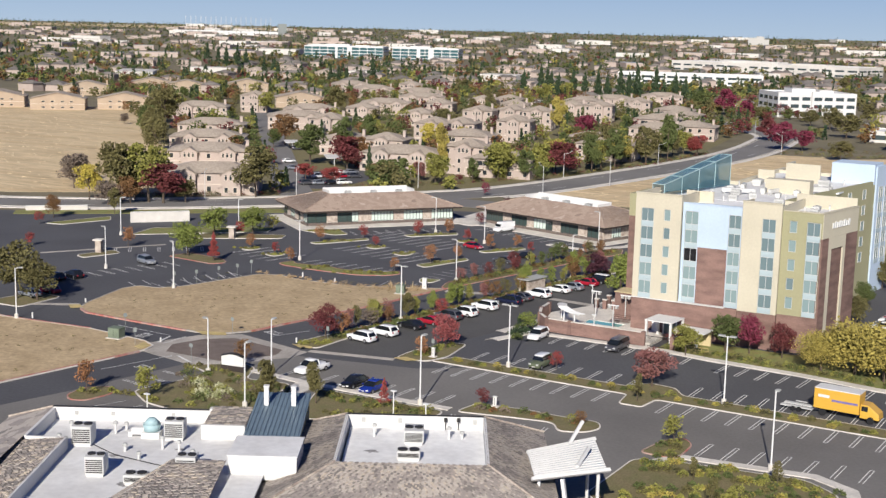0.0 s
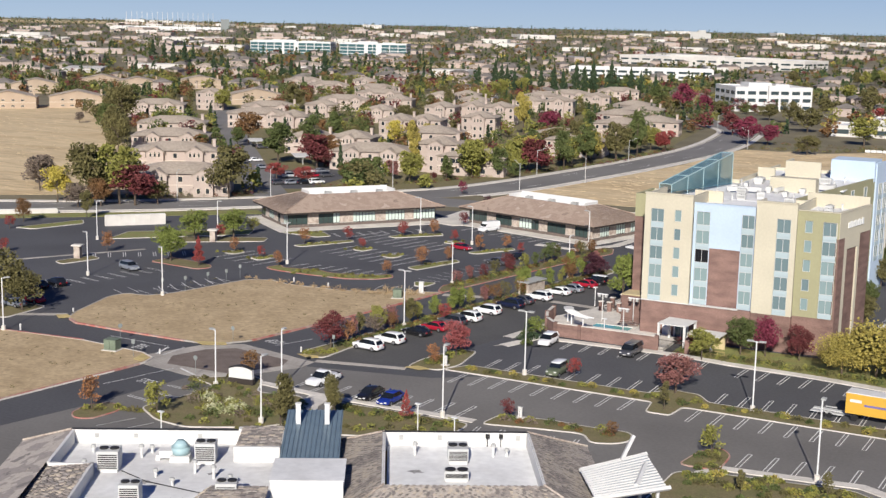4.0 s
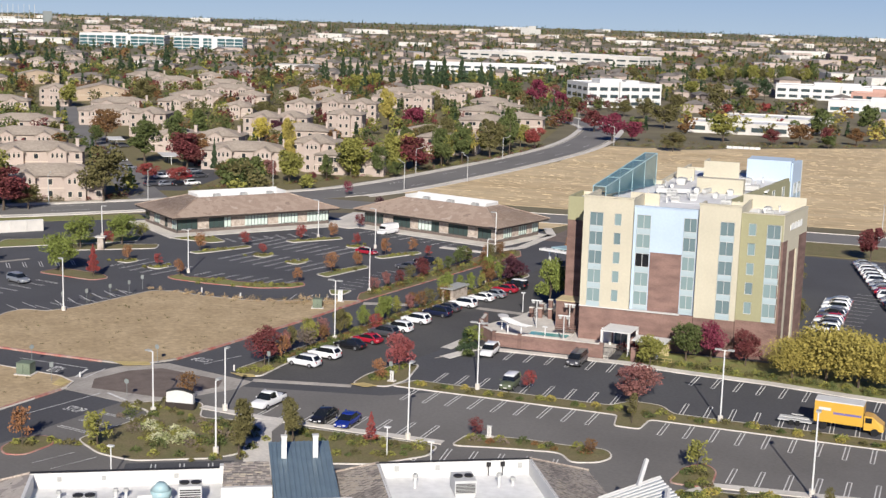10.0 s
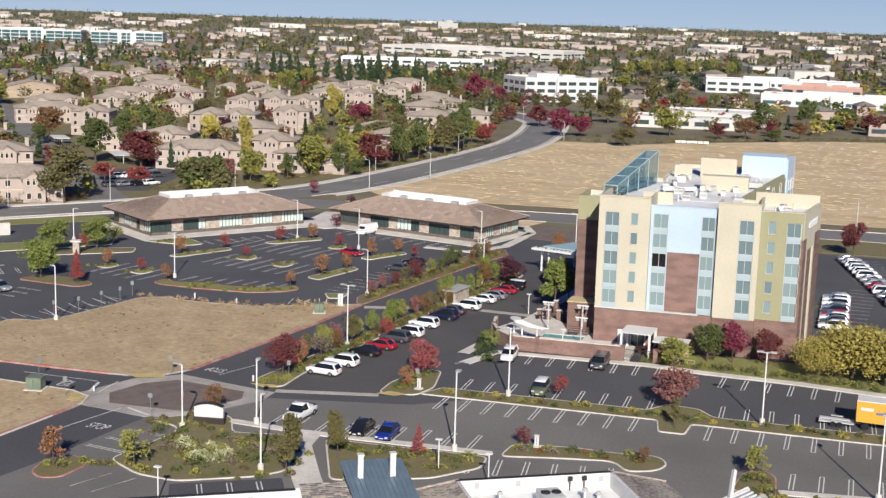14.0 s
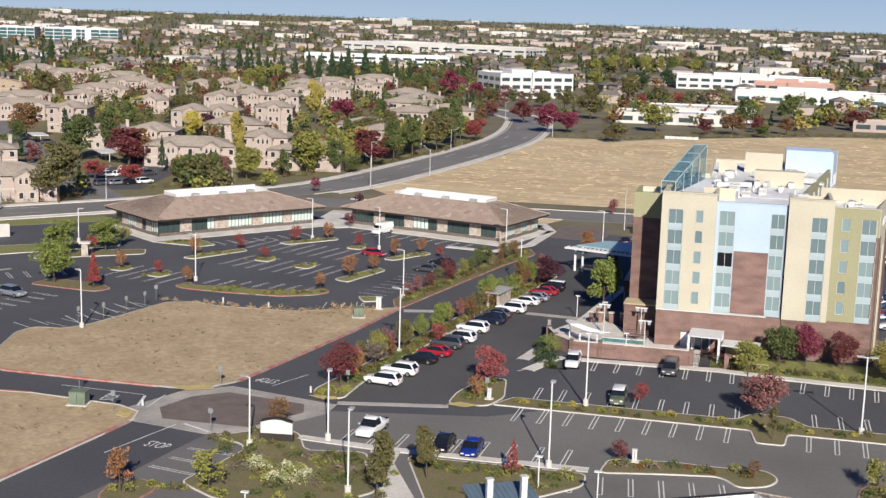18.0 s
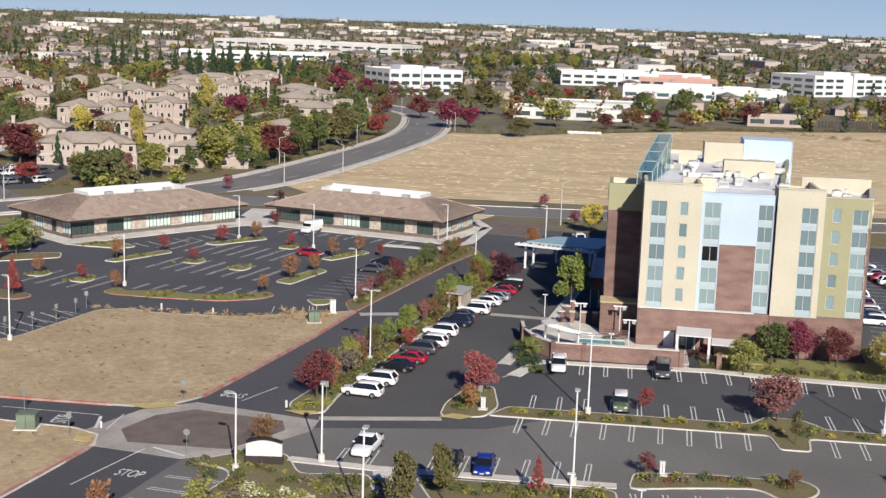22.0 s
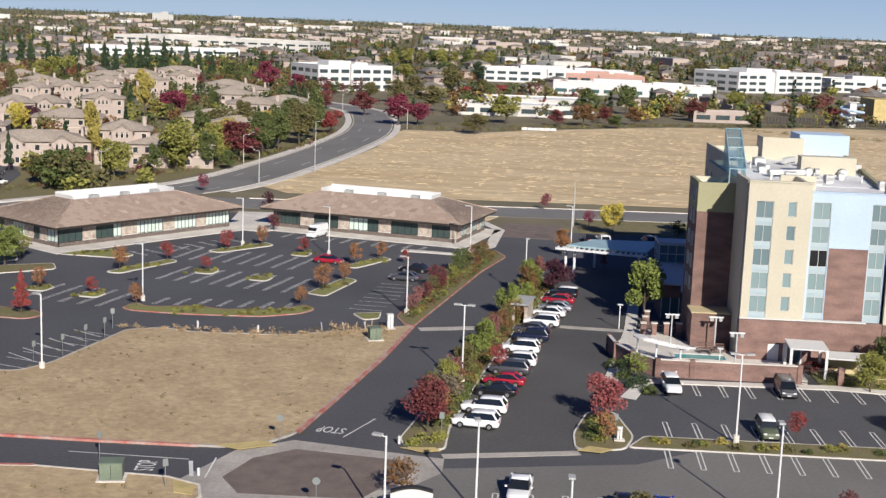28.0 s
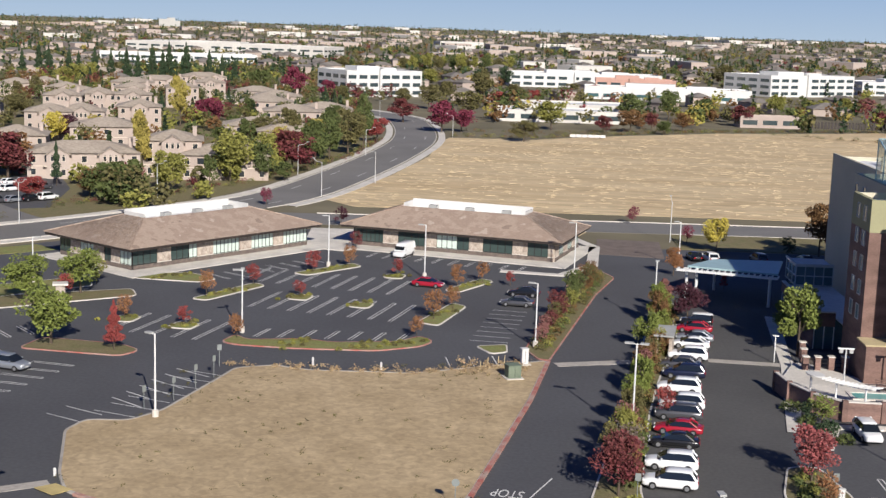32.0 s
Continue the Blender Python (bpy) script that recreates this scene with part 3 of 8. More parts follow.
for _k, _z in enumerate(ROWS):
    for _y in (-34.0, -27.0, -20.0, -13.0, -6.0):
        w = hotel_window(_y, _y + 1.6, _z, 0, 1, spandrel=False)
        w.matrix_basis = WING @ pose(0.03, _y, _z - 1.75, 0, 0, 90)
    for _y in (1.2, 4.2):
        w = hotel_window(_y, _y + 2.0, _z, 0, 2)
        w.matrix_basis = WING @ pose(0.34, _y, _z - 2.02, 0, 0, 90)
    for _y in (10.6, 13.4):
        w = hotel_window(-_y - 1.2, -_y, _z, -4.62, 1, spandrel=False)
        w.matrix_basis = pose(-4.66, _y + 1.2, _z - 1.75, 0, 0, -90)
# roofs and parapets
wall_part("roof", "roof_white", (0.5, 1.25, 20.0, 28.2, 13.0, 20.25), (0.82, 13.4, 20.0, 19.2, 17.8, 20.25), (2.0, 17.8, 20.0, 20.0, 35.5, 20.24), (5.0, 35.5, 20.0, 22.6, 61.5, 20.23), (-4.1, 9.5, 19.6, 0.3, 16.7, 19.85), (0.8, 17.0, 19.9, 2.0, 35.5, 20.2), label="white membrane roof")
wall_part("parapet", "cream", (5.2, 8.2, 20.25, 9.6, 8.6, 22.0), (7.0, 0.5, 20.25, 7.4, 8.2, 21.9), (16.9, 0.5, 20.25, 17.3, 4.5, 22.0), (22.4, 0.5, 20.25, 22.8, 12.98, 21.6), (21.4, 12.99, 21.0, 30.6, 13.38, 22.3))
wall_part("coping", "cream", (-0.12, -0.12, 21.95, 7.5, 0.55, 22.12), (16.82, -0.12, 22.0, 22.9, 0.55, 22.15), (22.9, 0.5, 21.1, 28.8, 1.15, 21.23))
wall_part("coping", "blue", (7.42, 0.66, 20.9, 16.8, 1.3, 21.02))
wall_part("penthouse", "cream", (12.0, 28.0, 20.25, 19.5, 30.5, 22.6), (10.6, 47.0, 20.25, 16.4, 47.5, 23.6), (10.2, 47.0, 20.25, 10.6, 52.0, 23.6), (6.0, 44.0, 20.25, 9.0, 44.6, 22.4))
# sloping glass screen on the roof
_b = bmesh.new()
for _x, _e in ((-0.9, 2.2), (1.1, 4.3)):
    vs = [_b.verts.new(v) for v in ((_x, 9.2, 21.2), (_e, 33.0, 20.3), (_e, 33.0, 25.7), (_x, 9.2, 22.4))]
    _b.faces.new(vs)
vs = [_b.verts.new(v) for v in ((-0.9, 9.2, 22.4), (1.1, 9.2, 22.4), (4.3, 33.0, 25.7), (2.2, 33.0, 25.7))]
_b.faces.new(vs)
bmesh.ops.solidify(_b, geom=_b.faces[:], thickness=0.04)
part("glass_screen", _b, M["glass_teal"], hotel, "sloping teal glass screen")
_b = bmesh.new()
for _i in range(0, 9, 2):
    t = _i / 8
    for _x, _e in ((-0.9, 2.2), (1.1, 4.3)):
        tube(_b, (_x + (_e - _x) * t, 9.2 + 23.8 * t, 20.3), (_x + (_e - _x) * t, 9.2 + 23.8 * t, 22.4 + 3.3 * t), 0.07, n=5)
    tube(_b, (-0.9 + 3.1 * t, 9.2 + 23.8 * t, 22.4 + 3.3 * t), (1.1 + 3.2 * t, 9.2 + 23.8 * t, 22.4 + 3.3 * t), 0.07, n=5)
for _x, _e in ((-0.9, 2.2), (1.1, 4.3)):
    tube(_b, (_x, 9.2, 22.4), (_e, 33, 25.7), 0.09, n=5)
part("screen_frame", _b, M["canopy"], hotel)
# letters on the east wall, unreadable from afar
part("sign_letters", boxes(*[(0.0, 3.2 + 0.8 * k, 18.7, 0.12, 3.75 + 0.8 * k, 19.5 + 0.15 * (k % 2)) for k in range(8)]), M["white_steel"], hotel, "white raised letters").matrix_basis = EAST
# roof gear
random.seed(4)


def roof_unit(x, y, z, w, d, hgt, turn=0.0, group="roof units"):
    """An air handler with a louvred side, a curb and a fan ring."""
    u = thing("air_conditioner", pose(x, y, z, 0, 0, turn), "grey metal rooftop air handling unit", "air conditioner", group)
    part("body", boxes((-w / 2, -d / 2, 0.25, w / 2, d / 2, hgt)), M["steel"], u)
    part("curb", boxes((-w / 2 + 0.1, -d / 2 + 0.1, 0, w / 2 - 0.1, d / 2 - 0.1, 0.25)), M["white"], u)
    b = bmesh.new()
    for k in range(7):
        box(b, -w / 2 + 0.1, -d / 2 - 0.03, 0.4 + k * (hgt - 0.6) / 7, w / 2 - 0.1, -d / 2, 0.4 + (k + 0.55) * (hgt - 0.6) / 7)
    part("louvre", b, M["dark" if group != "roof units" else "hvac"], u)
    b = bmesh.new()
    for sx in (-0.25, 0.25):
        tube(b, (sx * w, 0, hgt), (sx * w, 0, hgt + 0.12), 0.22 * w, n=12)
    part("fan_ring", b, M["dark" if group != "roof units" else "hvac"], u)
    return u


for x, y, w in ((11, 14, 1.4), (13.2, 17, 1.2), (9.2, 21, 1.6), (16, 22, 1.2), (19.0, 12, 1.5), (25.5, 9, 1.6), (26.2, 5.0, 1.2), (14.5, 38, 1.8), (20.5, 36, 1.6), (8, 37.5, 2.2), (18, 44, 2.0), (6.5, 27, 1.5), (12.5, 25.5, 1.2), (17.6, 27.5, 1.4)):
    roof_unit(x, y + 1.4, 20.25, w, w * 0.7, 0.75 + 0.35 * random.random(), random.choice((0, 0, 90, 20)))
for x, y in ((10, 12), (12, 20), (18, 19), (15, 33), (9, 41), (20, 41), (24.5, 6), (27.0, 11.0), (6, 18), (6, 33), (20.5, 48), (13, 57)):
    v = thing("roof_vent", pose(x, y + 1.4, 20.25), "white capped roof vent pipe", "vent", "roof vents")
    b = bmesh.new()
    tube(b, (0, 0, 0), (0, 0, 0.8), 0.12, n=7)
    part("pipe", b, M["white"], v)
    b = bmesh.new()
    tube(b, (0, 0, 0.8), (0, 0, 1.0), 0.26, 0.05, n=7)
    part("cap", b, M["steel"], v)
for x, y, L, W, t in ((9, 23, 5.5, 0.7, 20), (14, 27, 4.0, 0.6, 80), (18.5, 33, 6.0, 0.8, 5), (13, 41, 5.0, 0.7, 60), (7.4, 31, 3.4, 0.6, 100)):
    u = thing("roof_duct", pose(x, y + 1.4, 20.25, 0, 0, t), "white insulated roof duct on low feet", "duct", "roof ducts")
    part("duct", boxes((-L / 2, -W / 2, 0.25, L / 2, W / 2, 0.25 + W)), M["steel"], u)
    for sx in (-L / 2 + 0.3, L / 2 - 0.5):
        part("foot", boxes((sx, -W / 2, 0, sx + 0.2, W / 2, 0.25)), M["hvac"], u)
# lower west parts: lobby, glass hall and low brick blocks
wall_part("low_wall", "brick", (-4.9, 5.2, 0, -0.02, 8.9, 4.75), (-6.7, 22.4, 3.0, -4.1, 22.8, 4.75), (-6.7, 22.8, 0, -6.3, 30.0, 4.75), (-6.7, 30.0, 3.4, -6.3, 42.6, 4.75), label="low brick block")
wall_part("coping", "tan", (-5.0, 5.1, 4.75, 0.0, 9.0, 4.9))
wall_part("coping", "concrete", (-6.78, 22.3, 4.75, -4.05, 22.88, 4.87), (-6.78, 22.88, 4.75, -6.22, 42.6, 4.87))
wall_part("lobby_roof", "roof_white", (-6.3, 22.8, 4.0, 0.28, 42.8, 4.2), (-4.1, 17.02, 4.0, 0.28, 22.8, 4.19), label="white membrane roof over the lobby")
wall_part("lobby_glass", "glass", (-6.5, 22.5, 0.1, 0.2, 22.6, 3.0), (-6.6, 30.0, 0.1, -6.5, 42.6, 3.4), (-4.1, 22.5, 3.0, 0.2, 22.55, 4.0), label="dark lobby glass")
for _x in (-6.6, -5.4, -4.2, -3.0, -1.4):
    wall_part("mullion", "white_steel", (_x - 0.06, 22.4, 0.1, _x + 0.06, 22.5, 3.0))
for _k in range(6):
    wall_part("mullion", "steel", (-6.7, 30.0 + 2.4 * _k, 0.1, -6.6, 30.14 + 2.4 * _k, 3.4))
wall_part("glass_hall", "glass", (-4.8, 42.8, 4.2, 0.28, 49.2, 6.9), (-4.7, 42.8, 0.05, 0.28, 49.2, 4.19), label="dark glass lobby hall")
_b = bmesh.new()
for _k in range(5):
    box(_b, -4.9 + 1.27 * _k, 42.68, 4.2, -4.8 + 1.27 * _k, 42.8, 7.2)
for _k in range(4):
    box(_b, -4.92, 42.8 + 2.1 * _k, 4.2, -4.8, 42.92 + 2.1 * _k, 7.2)
for _z in (4.25, 5.55, 6.9):
    box(_b, -4.95, 42.66, _z, 0.28, 42.78, _z + 0.12), box(_b, -4.94, 42.78, _z, -4.8, 49.2, _z + 0.12)
box(_b, -5.0, 42.6, 7.02, -4.7, 49.4, 7.3), box(_b, -4.7, 42.6, 7.02, 0.28, 42.9, 7.3)
part("hall_frame", _b, M["steel"], hotel)
wall_part("hall_roof", "roof_white", (-4.7, 42.9, 6.92, 0.28, 49.2, 7.0))
for _k, _z in enumerate(ROWS):
    for _y in (19.0, 24.4, 29.8, 33.6):
        w = hotel_window(-_y - 1.5, -_y, _z, 0.3, 1, spandrel=False, shade=(_k + int(_y)) % 2)
        w.matrix_basis = pose(0.26, _y + 1.5, _z - 1.75, 0, 0, -90)
# patio before the lobby: brick pillars, dark rails and a planter
patio = thing("patio_fence", pose(0, 0, 0.1), "dark patio railing between short brick pillars", "fence")
for x, y in ((-10.2, 11.8), (-8.8, 11.9), (-7.2, 12.1), (-5.6, 12.3), (-9.6, 15.6), (-9.0, 19.0)):
    part("pillar", boxes((x - 0.32, y - 0.32, 0, x + 0.32, y + 0.32, 1.9)), M["brick"], patio)
    part("pillar_cap", boxes((x - 0.4, y - 0.4, 1.9, x + 0.4, y + 0.4, 2.02)), M["concrete"], patio)
for p, q in (((-10.2, 11.8), (-8.8, 11.9)), ((-8.8, 11.9), (-7.2, 12.1)), ((-7.2, 12.1), (-5.6, 12.3)), ((-9.6, 15.6), (-9.0, 19.0)), ((-10.2, 11.8), (-9.6, 15.6))):
    for z in (0.25, 0.7, 1.15, 1.6):
        b = bmesh.new()
        tube(b, (*p, z), (*q, z), 0.035, n=4)
        part("rail", b, M["dark"], patio)
sheet("patio", [(-10.6, 11.4), (-4.7, 11.9), (-4.7, 22.4), (-8.6, 22.4)], 0.12, M["paver"], "brown paving of the lobby patio", "terrace", 0.1)
part("door", boxes((5.6, -0.03, 0.1, 6.5, 0.02, 2.4), (6.6, -0.03, 0.1, 7.5, 0.02, 2.4)), M["glass"], hotel, "glazed double door")
part("door_frame", boxes((5.4, -0.06, 0, 5.6, 0.02, 2.6), (7.5, -0.06, 0, 7.7, 0.02, 2.6), (5.6, -0.06, 2.4, 7.5, 0.02, 2.6), (6.5, -0.05, 0, 6.6, 0.02, 2.4), (3.6, -0.05, 0.1, 4.9, 0.02, 2.5)), M["white_steel"], hotel)
# drive-through canopy
canopy = thing("entrance_canopy", pose(0, 0, 0), "white slatted steel canopy over the entrance drive", "canopy")
_b = bmesh.new()
prism(_b, ccw([(-18.5, 53.6), (-6.2, 49.4), (-3.2, 60.8), (-13.8, 60.2)]), 4.5, 4.75)
part("canopy_roof", _b, M["canopy"], canopy)
_b = bmesh.new()
for _k in range(18):
    t = _k / 17
    x, y = -20 + 13.6 * t, 52.6 - 4.4 * t
    box(_b, -0.09, -1.0, 4.3, 0.09, 1.0, 4.55, m=pose(x, y, 0, 0, 0, -18))
box(_b, -7.2, -0.1, 4.2, 7.2, 0.1, 4.45, m=pose(-13.2, 50.4, 0, 0, 0, -18))
box(_b, -7.2, -1.0, 4.25, 7.2, -0.85, 4.6, m=pose(-13.2, 50.4, 0, 0, 0, -18))
part("slats", _b, M["white_steel"], canopy)
for x, y in ((-18.6, 53.2), (-7.4, 48.6), (-13.5, 59.8), (-17.2, 53.0)):
    b = bmesh.new()
    tube(b, (x, y, 0), (x, y, 4.5), 0.22, n=8)
    part("post", b, M["white_steel"], canopy)


# ---- shops ----
def tiles(bm, a, b, c, d, w, hh, lift=0.05, mi=0, jitter=0.0):
    """Roof tiles on the slope a-b (eave) to d-c (ridge), each a slab of its own."""
    a, b, c, d = (Vector(v) for v in (a, b, c, d))
    up = (d - a)
    rows = max(1, int(up.length / hh))
    n = (b - a).cross(d - a).normalized()
    n = -n if n.z < 0 else n
    for r in range(rows):
        t0, t1 = r / rows, min(1.0, (r + 1.12) / rows)
        l0, r0, l1, r1 = a.lerp(d, t0), b.lerp(c, t0), a.lerp(d, t1), b.lerp(c, t1)
        cols = max(1, int((r0 - l0).length / w))
        sh = random.random() * 0.98
        for k in range(cols + 1):
            s0, s1 = max(0.0, (k - sh) / cols), min(1.0, (k + 1 - sh) / cols - 0.02)
            if s1 - s0 < 0.002:
                continue
            z = lift * (0.8 + 0.4 * random.random())
            q = [l0.lerp(r0, s0) + n * z, l0.lerp(r0, s1) + n * z, l1.lerp(r1, s1) + n * 0.01, l1.lerp(r1, s0) + n * 0.01]
            f = [l0.lerp(r0, s0), l0.lerp(r0, s1)]
            vs = [bm.verts.new(v) for v in q + f]
            bm.faces.new(vs[:4]).material_index = mi
            bm.faces.new((vs[4], vs[5], vs[1], vs[0])).material_index = mi


def storefront(bld, x0, y, x1, pieces, glassy="shop_pane"):
    """Piers of stone and bays of glass along a front that faces -y; pieces: (width share, kind)."""
    tot = sum(p[0] for p in pieces)
    x = x0
    for share, kind in pieces:
        w = (x1 - x0) * share / tot
        if kind == "s":
            pier = part("pier", boxes((x, y - 0.12, 0.15, x + w, y + 0.3, 3.35)), M["stone"], bld, "stacked stone pier")
            part("wainscot", boxes((x, y - 0.2, 0.15, x + w, y - 0.12, 0.85)), M["wainscot"], pier, "dark stone wainscot")
            part("sill", boxes((x - 0.03, y - 0.23, 0.85, x + w + 0.03, y - 0.12, 0.95)), M["concrete"], pier)
        else:
            n = max(2, round(w / (0.85 if kind == "g" else 1.25)))
            bay = new("shop_window")
            bay.parent = bld
            b = bmesh.new()
            for k in range(n + 1):
                box(b, x + w * k / n - 0.045, y - 0.03, 0.15, x + w * k / n + 0.045, y + 0.12, 3.12)
            for z in (0.15, 0.85, 3.04):
                box(b, x, y - 0.02, z, x + w, y + 0.1, z + 0.08)
            part("window_frame", b, M["dark"], bay)
            for k in range(n):
                mt = "shop_glass" if kind == "d" else (glassy if (k * 7 + int(x * 3)) % 7 else "shop_glass")
                part("pane", boxes((x + w * k / n + 0.05, y + 0.02, 0.2, x + w * (k + 1) / n - 0.05, y + 0.06, 3.05)), M[mt], bay)
            part("plinth_panel", boxes((x + 0.02, y - 0.14, 0.16, x + w - 0.02, y - 0.03, 0.80)), M["wainscot"], bay)
            part("lintel", boxes((x, y - 0.1, 3.12, x + w, y + 0.3, 3.35)), M["hvac"], bay, "pale lintel band")
        x += w


def shop(m, L, D, label, front, side, over=1.6):
    """A single-storey shop with a wide hipped tile roof and a white well on top."""
    s = thing("shop_building", m, label, "shop", "shop buildings")
    part("slab", boxes((-3.4, -4.6, 0, L + 3.0, D + 1.5, 0.15)), M["concrete"], s, "pale concrete walk")
    part("wall", boxes((0.3, 0.3, 0.15, L - 0.3, 0.6, 3.35), (0.3, 0.6, 0.15, 0.6, D, 3.35), (L - 0.6, 0.6, 0.15, L - 0.3, D, 3.35), (0.3, D, 0.15, L - 0.3, D + 0.3, 3.35)), M["shop_glass"], s)
    part("fascia", boxes((-over, -over, 3.35, L + over, D + over, 3.80)), M["fascia"], s, "dark brown fascia")
    storefront(s, 0.2, 0.1, L - 0.2, front)
    for sgn, xx in ((-90, 0.1), (90, L - 0.1)):
        holder = new("side_front")
        holder.parent = s
        holder.matrix_basis = pose(xx, D if sgn < 0 else 0, 0, 0, 0, sgn)
        storefront(holder, 0.2, 0.0, D - 0.2, side)
    o, zi, ze = over + 0.15, 6.75, 3.81
    ins = D * 0.40
    b = bmesh.new()
    A = [(-o, -o, ze), (L + o, -o, ze), (L + o, D + o, ze), (-o, D + o, ze)]
    B = [(ins, ins * 0.9, zi), (L - ins, ins * 0.9, zi), (L - ins, D - ins * 0.9, zi), (ins, D - ins * 0.9, zi)]
    for i in range(4):
        j = (i + 1) % 4
        tiles(b, A[i], A[j], B[j], B[i], 0.52, 0.40, 0.05)
    r = part("roof_tiles", b, M["tile_tan"], s, "weathered tan roof tiles")
    r["kind"] = "stuff"
    b = bmesh.new()
    vs, ws = [b.verts.new((x, y, z - 0.06)) for x, y, z in A], [b.verts.new((x, y, z - 0.06)) for x, y, z in B]
    for i in range(4):
        j = (i + 1) % 4
        b.faces.new((vs[i], vs[j], ws[j], ws[i]))
    part("roof_deck", b, M["tile_tan"], s)
    (x0, y0, _), (x1, y1, _) = B[0], B[2]
    part("roof_well", boxes((x0, y0, 6.0, x1, y1, 6.1)), M["roof_white"], s)
    part("well_parapet", boxes((x0, y1 - 0.2, 6.1, x1, y1, 7.55), (x0, y0 + 0.05, 6.1, x0 + 0.2, y1 - 0.2, 7.3), (x1 - 0.2, y0 + 0.05, 6.1, x1, y1 - 0.2, 7.3)), M["white"], s, "white parapet of the roof well")
    for k in range(3):
        xx = x0 + (x1 - x0) * (0.2 + 0.3 * k)
        part("roof_unit", boxes((xx, y0 + 0.6, 6.1, xx + 1.5, y0 + 1.7, 7.1)), M["hvac"], s)
    for i in range(4):
        b = bmesh.new()
        tube(b, Vector(A[i]) + Vector((0, 0, 0.04)), Vector(B[i]) + Vector((0, 0, 0.04)), 0.1, n=5)
        part("hip_ridge", b, M["tile_tan"], s)
    return s


random.seed(7)
shop(pose(-101.9, 55.4, 0, 0, 0, 53.2), 37.0, 19, "single-storey stone and glass shop with a hipped tan tile roof",
     [(1.2, "g"), (1.6, "d"), (1.6, "s"), (2.2, "d"), (1.0, "g"), (2.0, "s"), (3.4, "g"), (1.6, "s"), (3, "g"), (1.4, "s"), (3.4, "g")], [(1.6, "g"), (1.4, "s"), (2, "g"), (1.5, "s"), (1, "d"), (1.2, "s"), (1.6, "g")])
shop(pose(-72.2, 87.6, 0, 0, 0, -16), 36.4, 17.5, "single-storey stone and glass shop with hipped tiles by the crossing",
     [(3.6, "g"), (1.8, "s"), (3.2, "d"), (1.4, "s"), (2.4, "g"), (1.4, "d"), (1.6, "s"), (3.4, "d"), (1.7, "s"), (2.3, "d"), (0.6, "s")], [(1.6, "s"), (2, "g"), (1.5, "s"), (2, "g"), (1.2, "s"), (1.6, "g")])
# steps and walk between the shops
sheet("pavement_walk", [(-80.5, 83), (-73, 80.5), (-70, 84), (-66.5, 105), (-82, 104)], 0.16, M["concrete"], "pale concrete walk between the shops", "pavement", 0.16)


# ---- the building in front of the lots ----
SOUTH_M = pose(-24.0, -95.2, 2.6, 0, 0, 29.6) @ Matrix.Diagonal((0.935, 0.935, 0.935, 1))
south = thing("restaurant_building", SOUTH_M, "low white building with tiled hips and sunken roof wells", "building")
FL, PT = 3.55, 5.0


def south_part(name, mt, *rows, label=""):
    for r in rows:
        part(name, boxes(r), M[mt], south, label)


BASE = -2.72
south_part("wall", "tan", (-4.0, -33.0, BASE, 26.0, -32.7, 2.6), (26.0, -21.0, BASE, 51.0, -20.7, 2.6), (-4.0, -32.7, BASE, -3.7, 0.6, 3.2), (50.7, -19.7, BASE, 51.0, 1.4, 3.2), (-3.7, 0.3, BASE, 50.7, 0.6, 3.2))
south_part("roof_deck", "roof_white", (-0.2, -33, FL - 0.2, 21.5, 0.2, FL), (21.5, -33, FL - 0.2, 25.0, -16, FL), (32.2, -15.7, FL - 0.2, 46.9, -0.1, FL), label="white membrane roof of the wells")
south_part("parapet", "white", (-0.4, 0.0, 3.0, 16.8, 0.35, PT), (-0.4, -9.8, 3.0, -0.1, 0.0, PT - 0.1), (3.8, -33, 3.0, 4.1, -9.8, PT - 0.1), (-0.1, -10.1, 3.0, 4.1, -9.8, PT - 0.1), (16.8, -0.2, 3.0, 19.0, 0.6, PT + 0.25), label="white rendered parapet")
south_part("parapet", "white", (31.7, 0.0, 3.0, 46.9, 0.3, PT), (31.7, -15.6, 3.0, 32.0, 0.0, PT), (46.7, -15.6, 3.0, 47.0, 0.0, PT), (32.0, -15.7, 3.0, 46.7, -15.6, PT - 0.4), label="white rendered parapet")
south_part("coping", "dark", (-0.45, -0.05, PT, 16.85, 0.4, PT + 0.06), (31.6, -0.05, PT, 47.0, 0.35, PT + 0.06))
south_part("tower_box", "white", (16.9, -5.6, 3.0, 21.5, -5.2, PT + 0.1), (21.5, -16.0, 3.0, 28.2, -10.1, 5.4), label="white rendered box")
south_part("box_roof", "roof_white", (21.4, -16.1, 5.4, 28.3, -9.9, 5.5), label="pale grey flat roof")
random.seed(9)
_b = bmesh.new()
# hips round the second well
E0, E1, V0, V1 = 24.8, 53.6, -23.6, 2.6
A = [(E0, V0, 2.7), (E1, V0, 2.7), (E1, V1, 2.7), (E0, V1, 2.7)]
B = [(31.9, -15.6, 5.0), (46.8, -15.6, 5.0), (46.8, 0.15, 5.0), (31.9, 0.15, 5.0)]
for i in range(4):
    tiles(_b, A[i], A[(i + 1) % 4], B[(i + 1) % 4], B[i], 0.62, 0.36, 0.06)
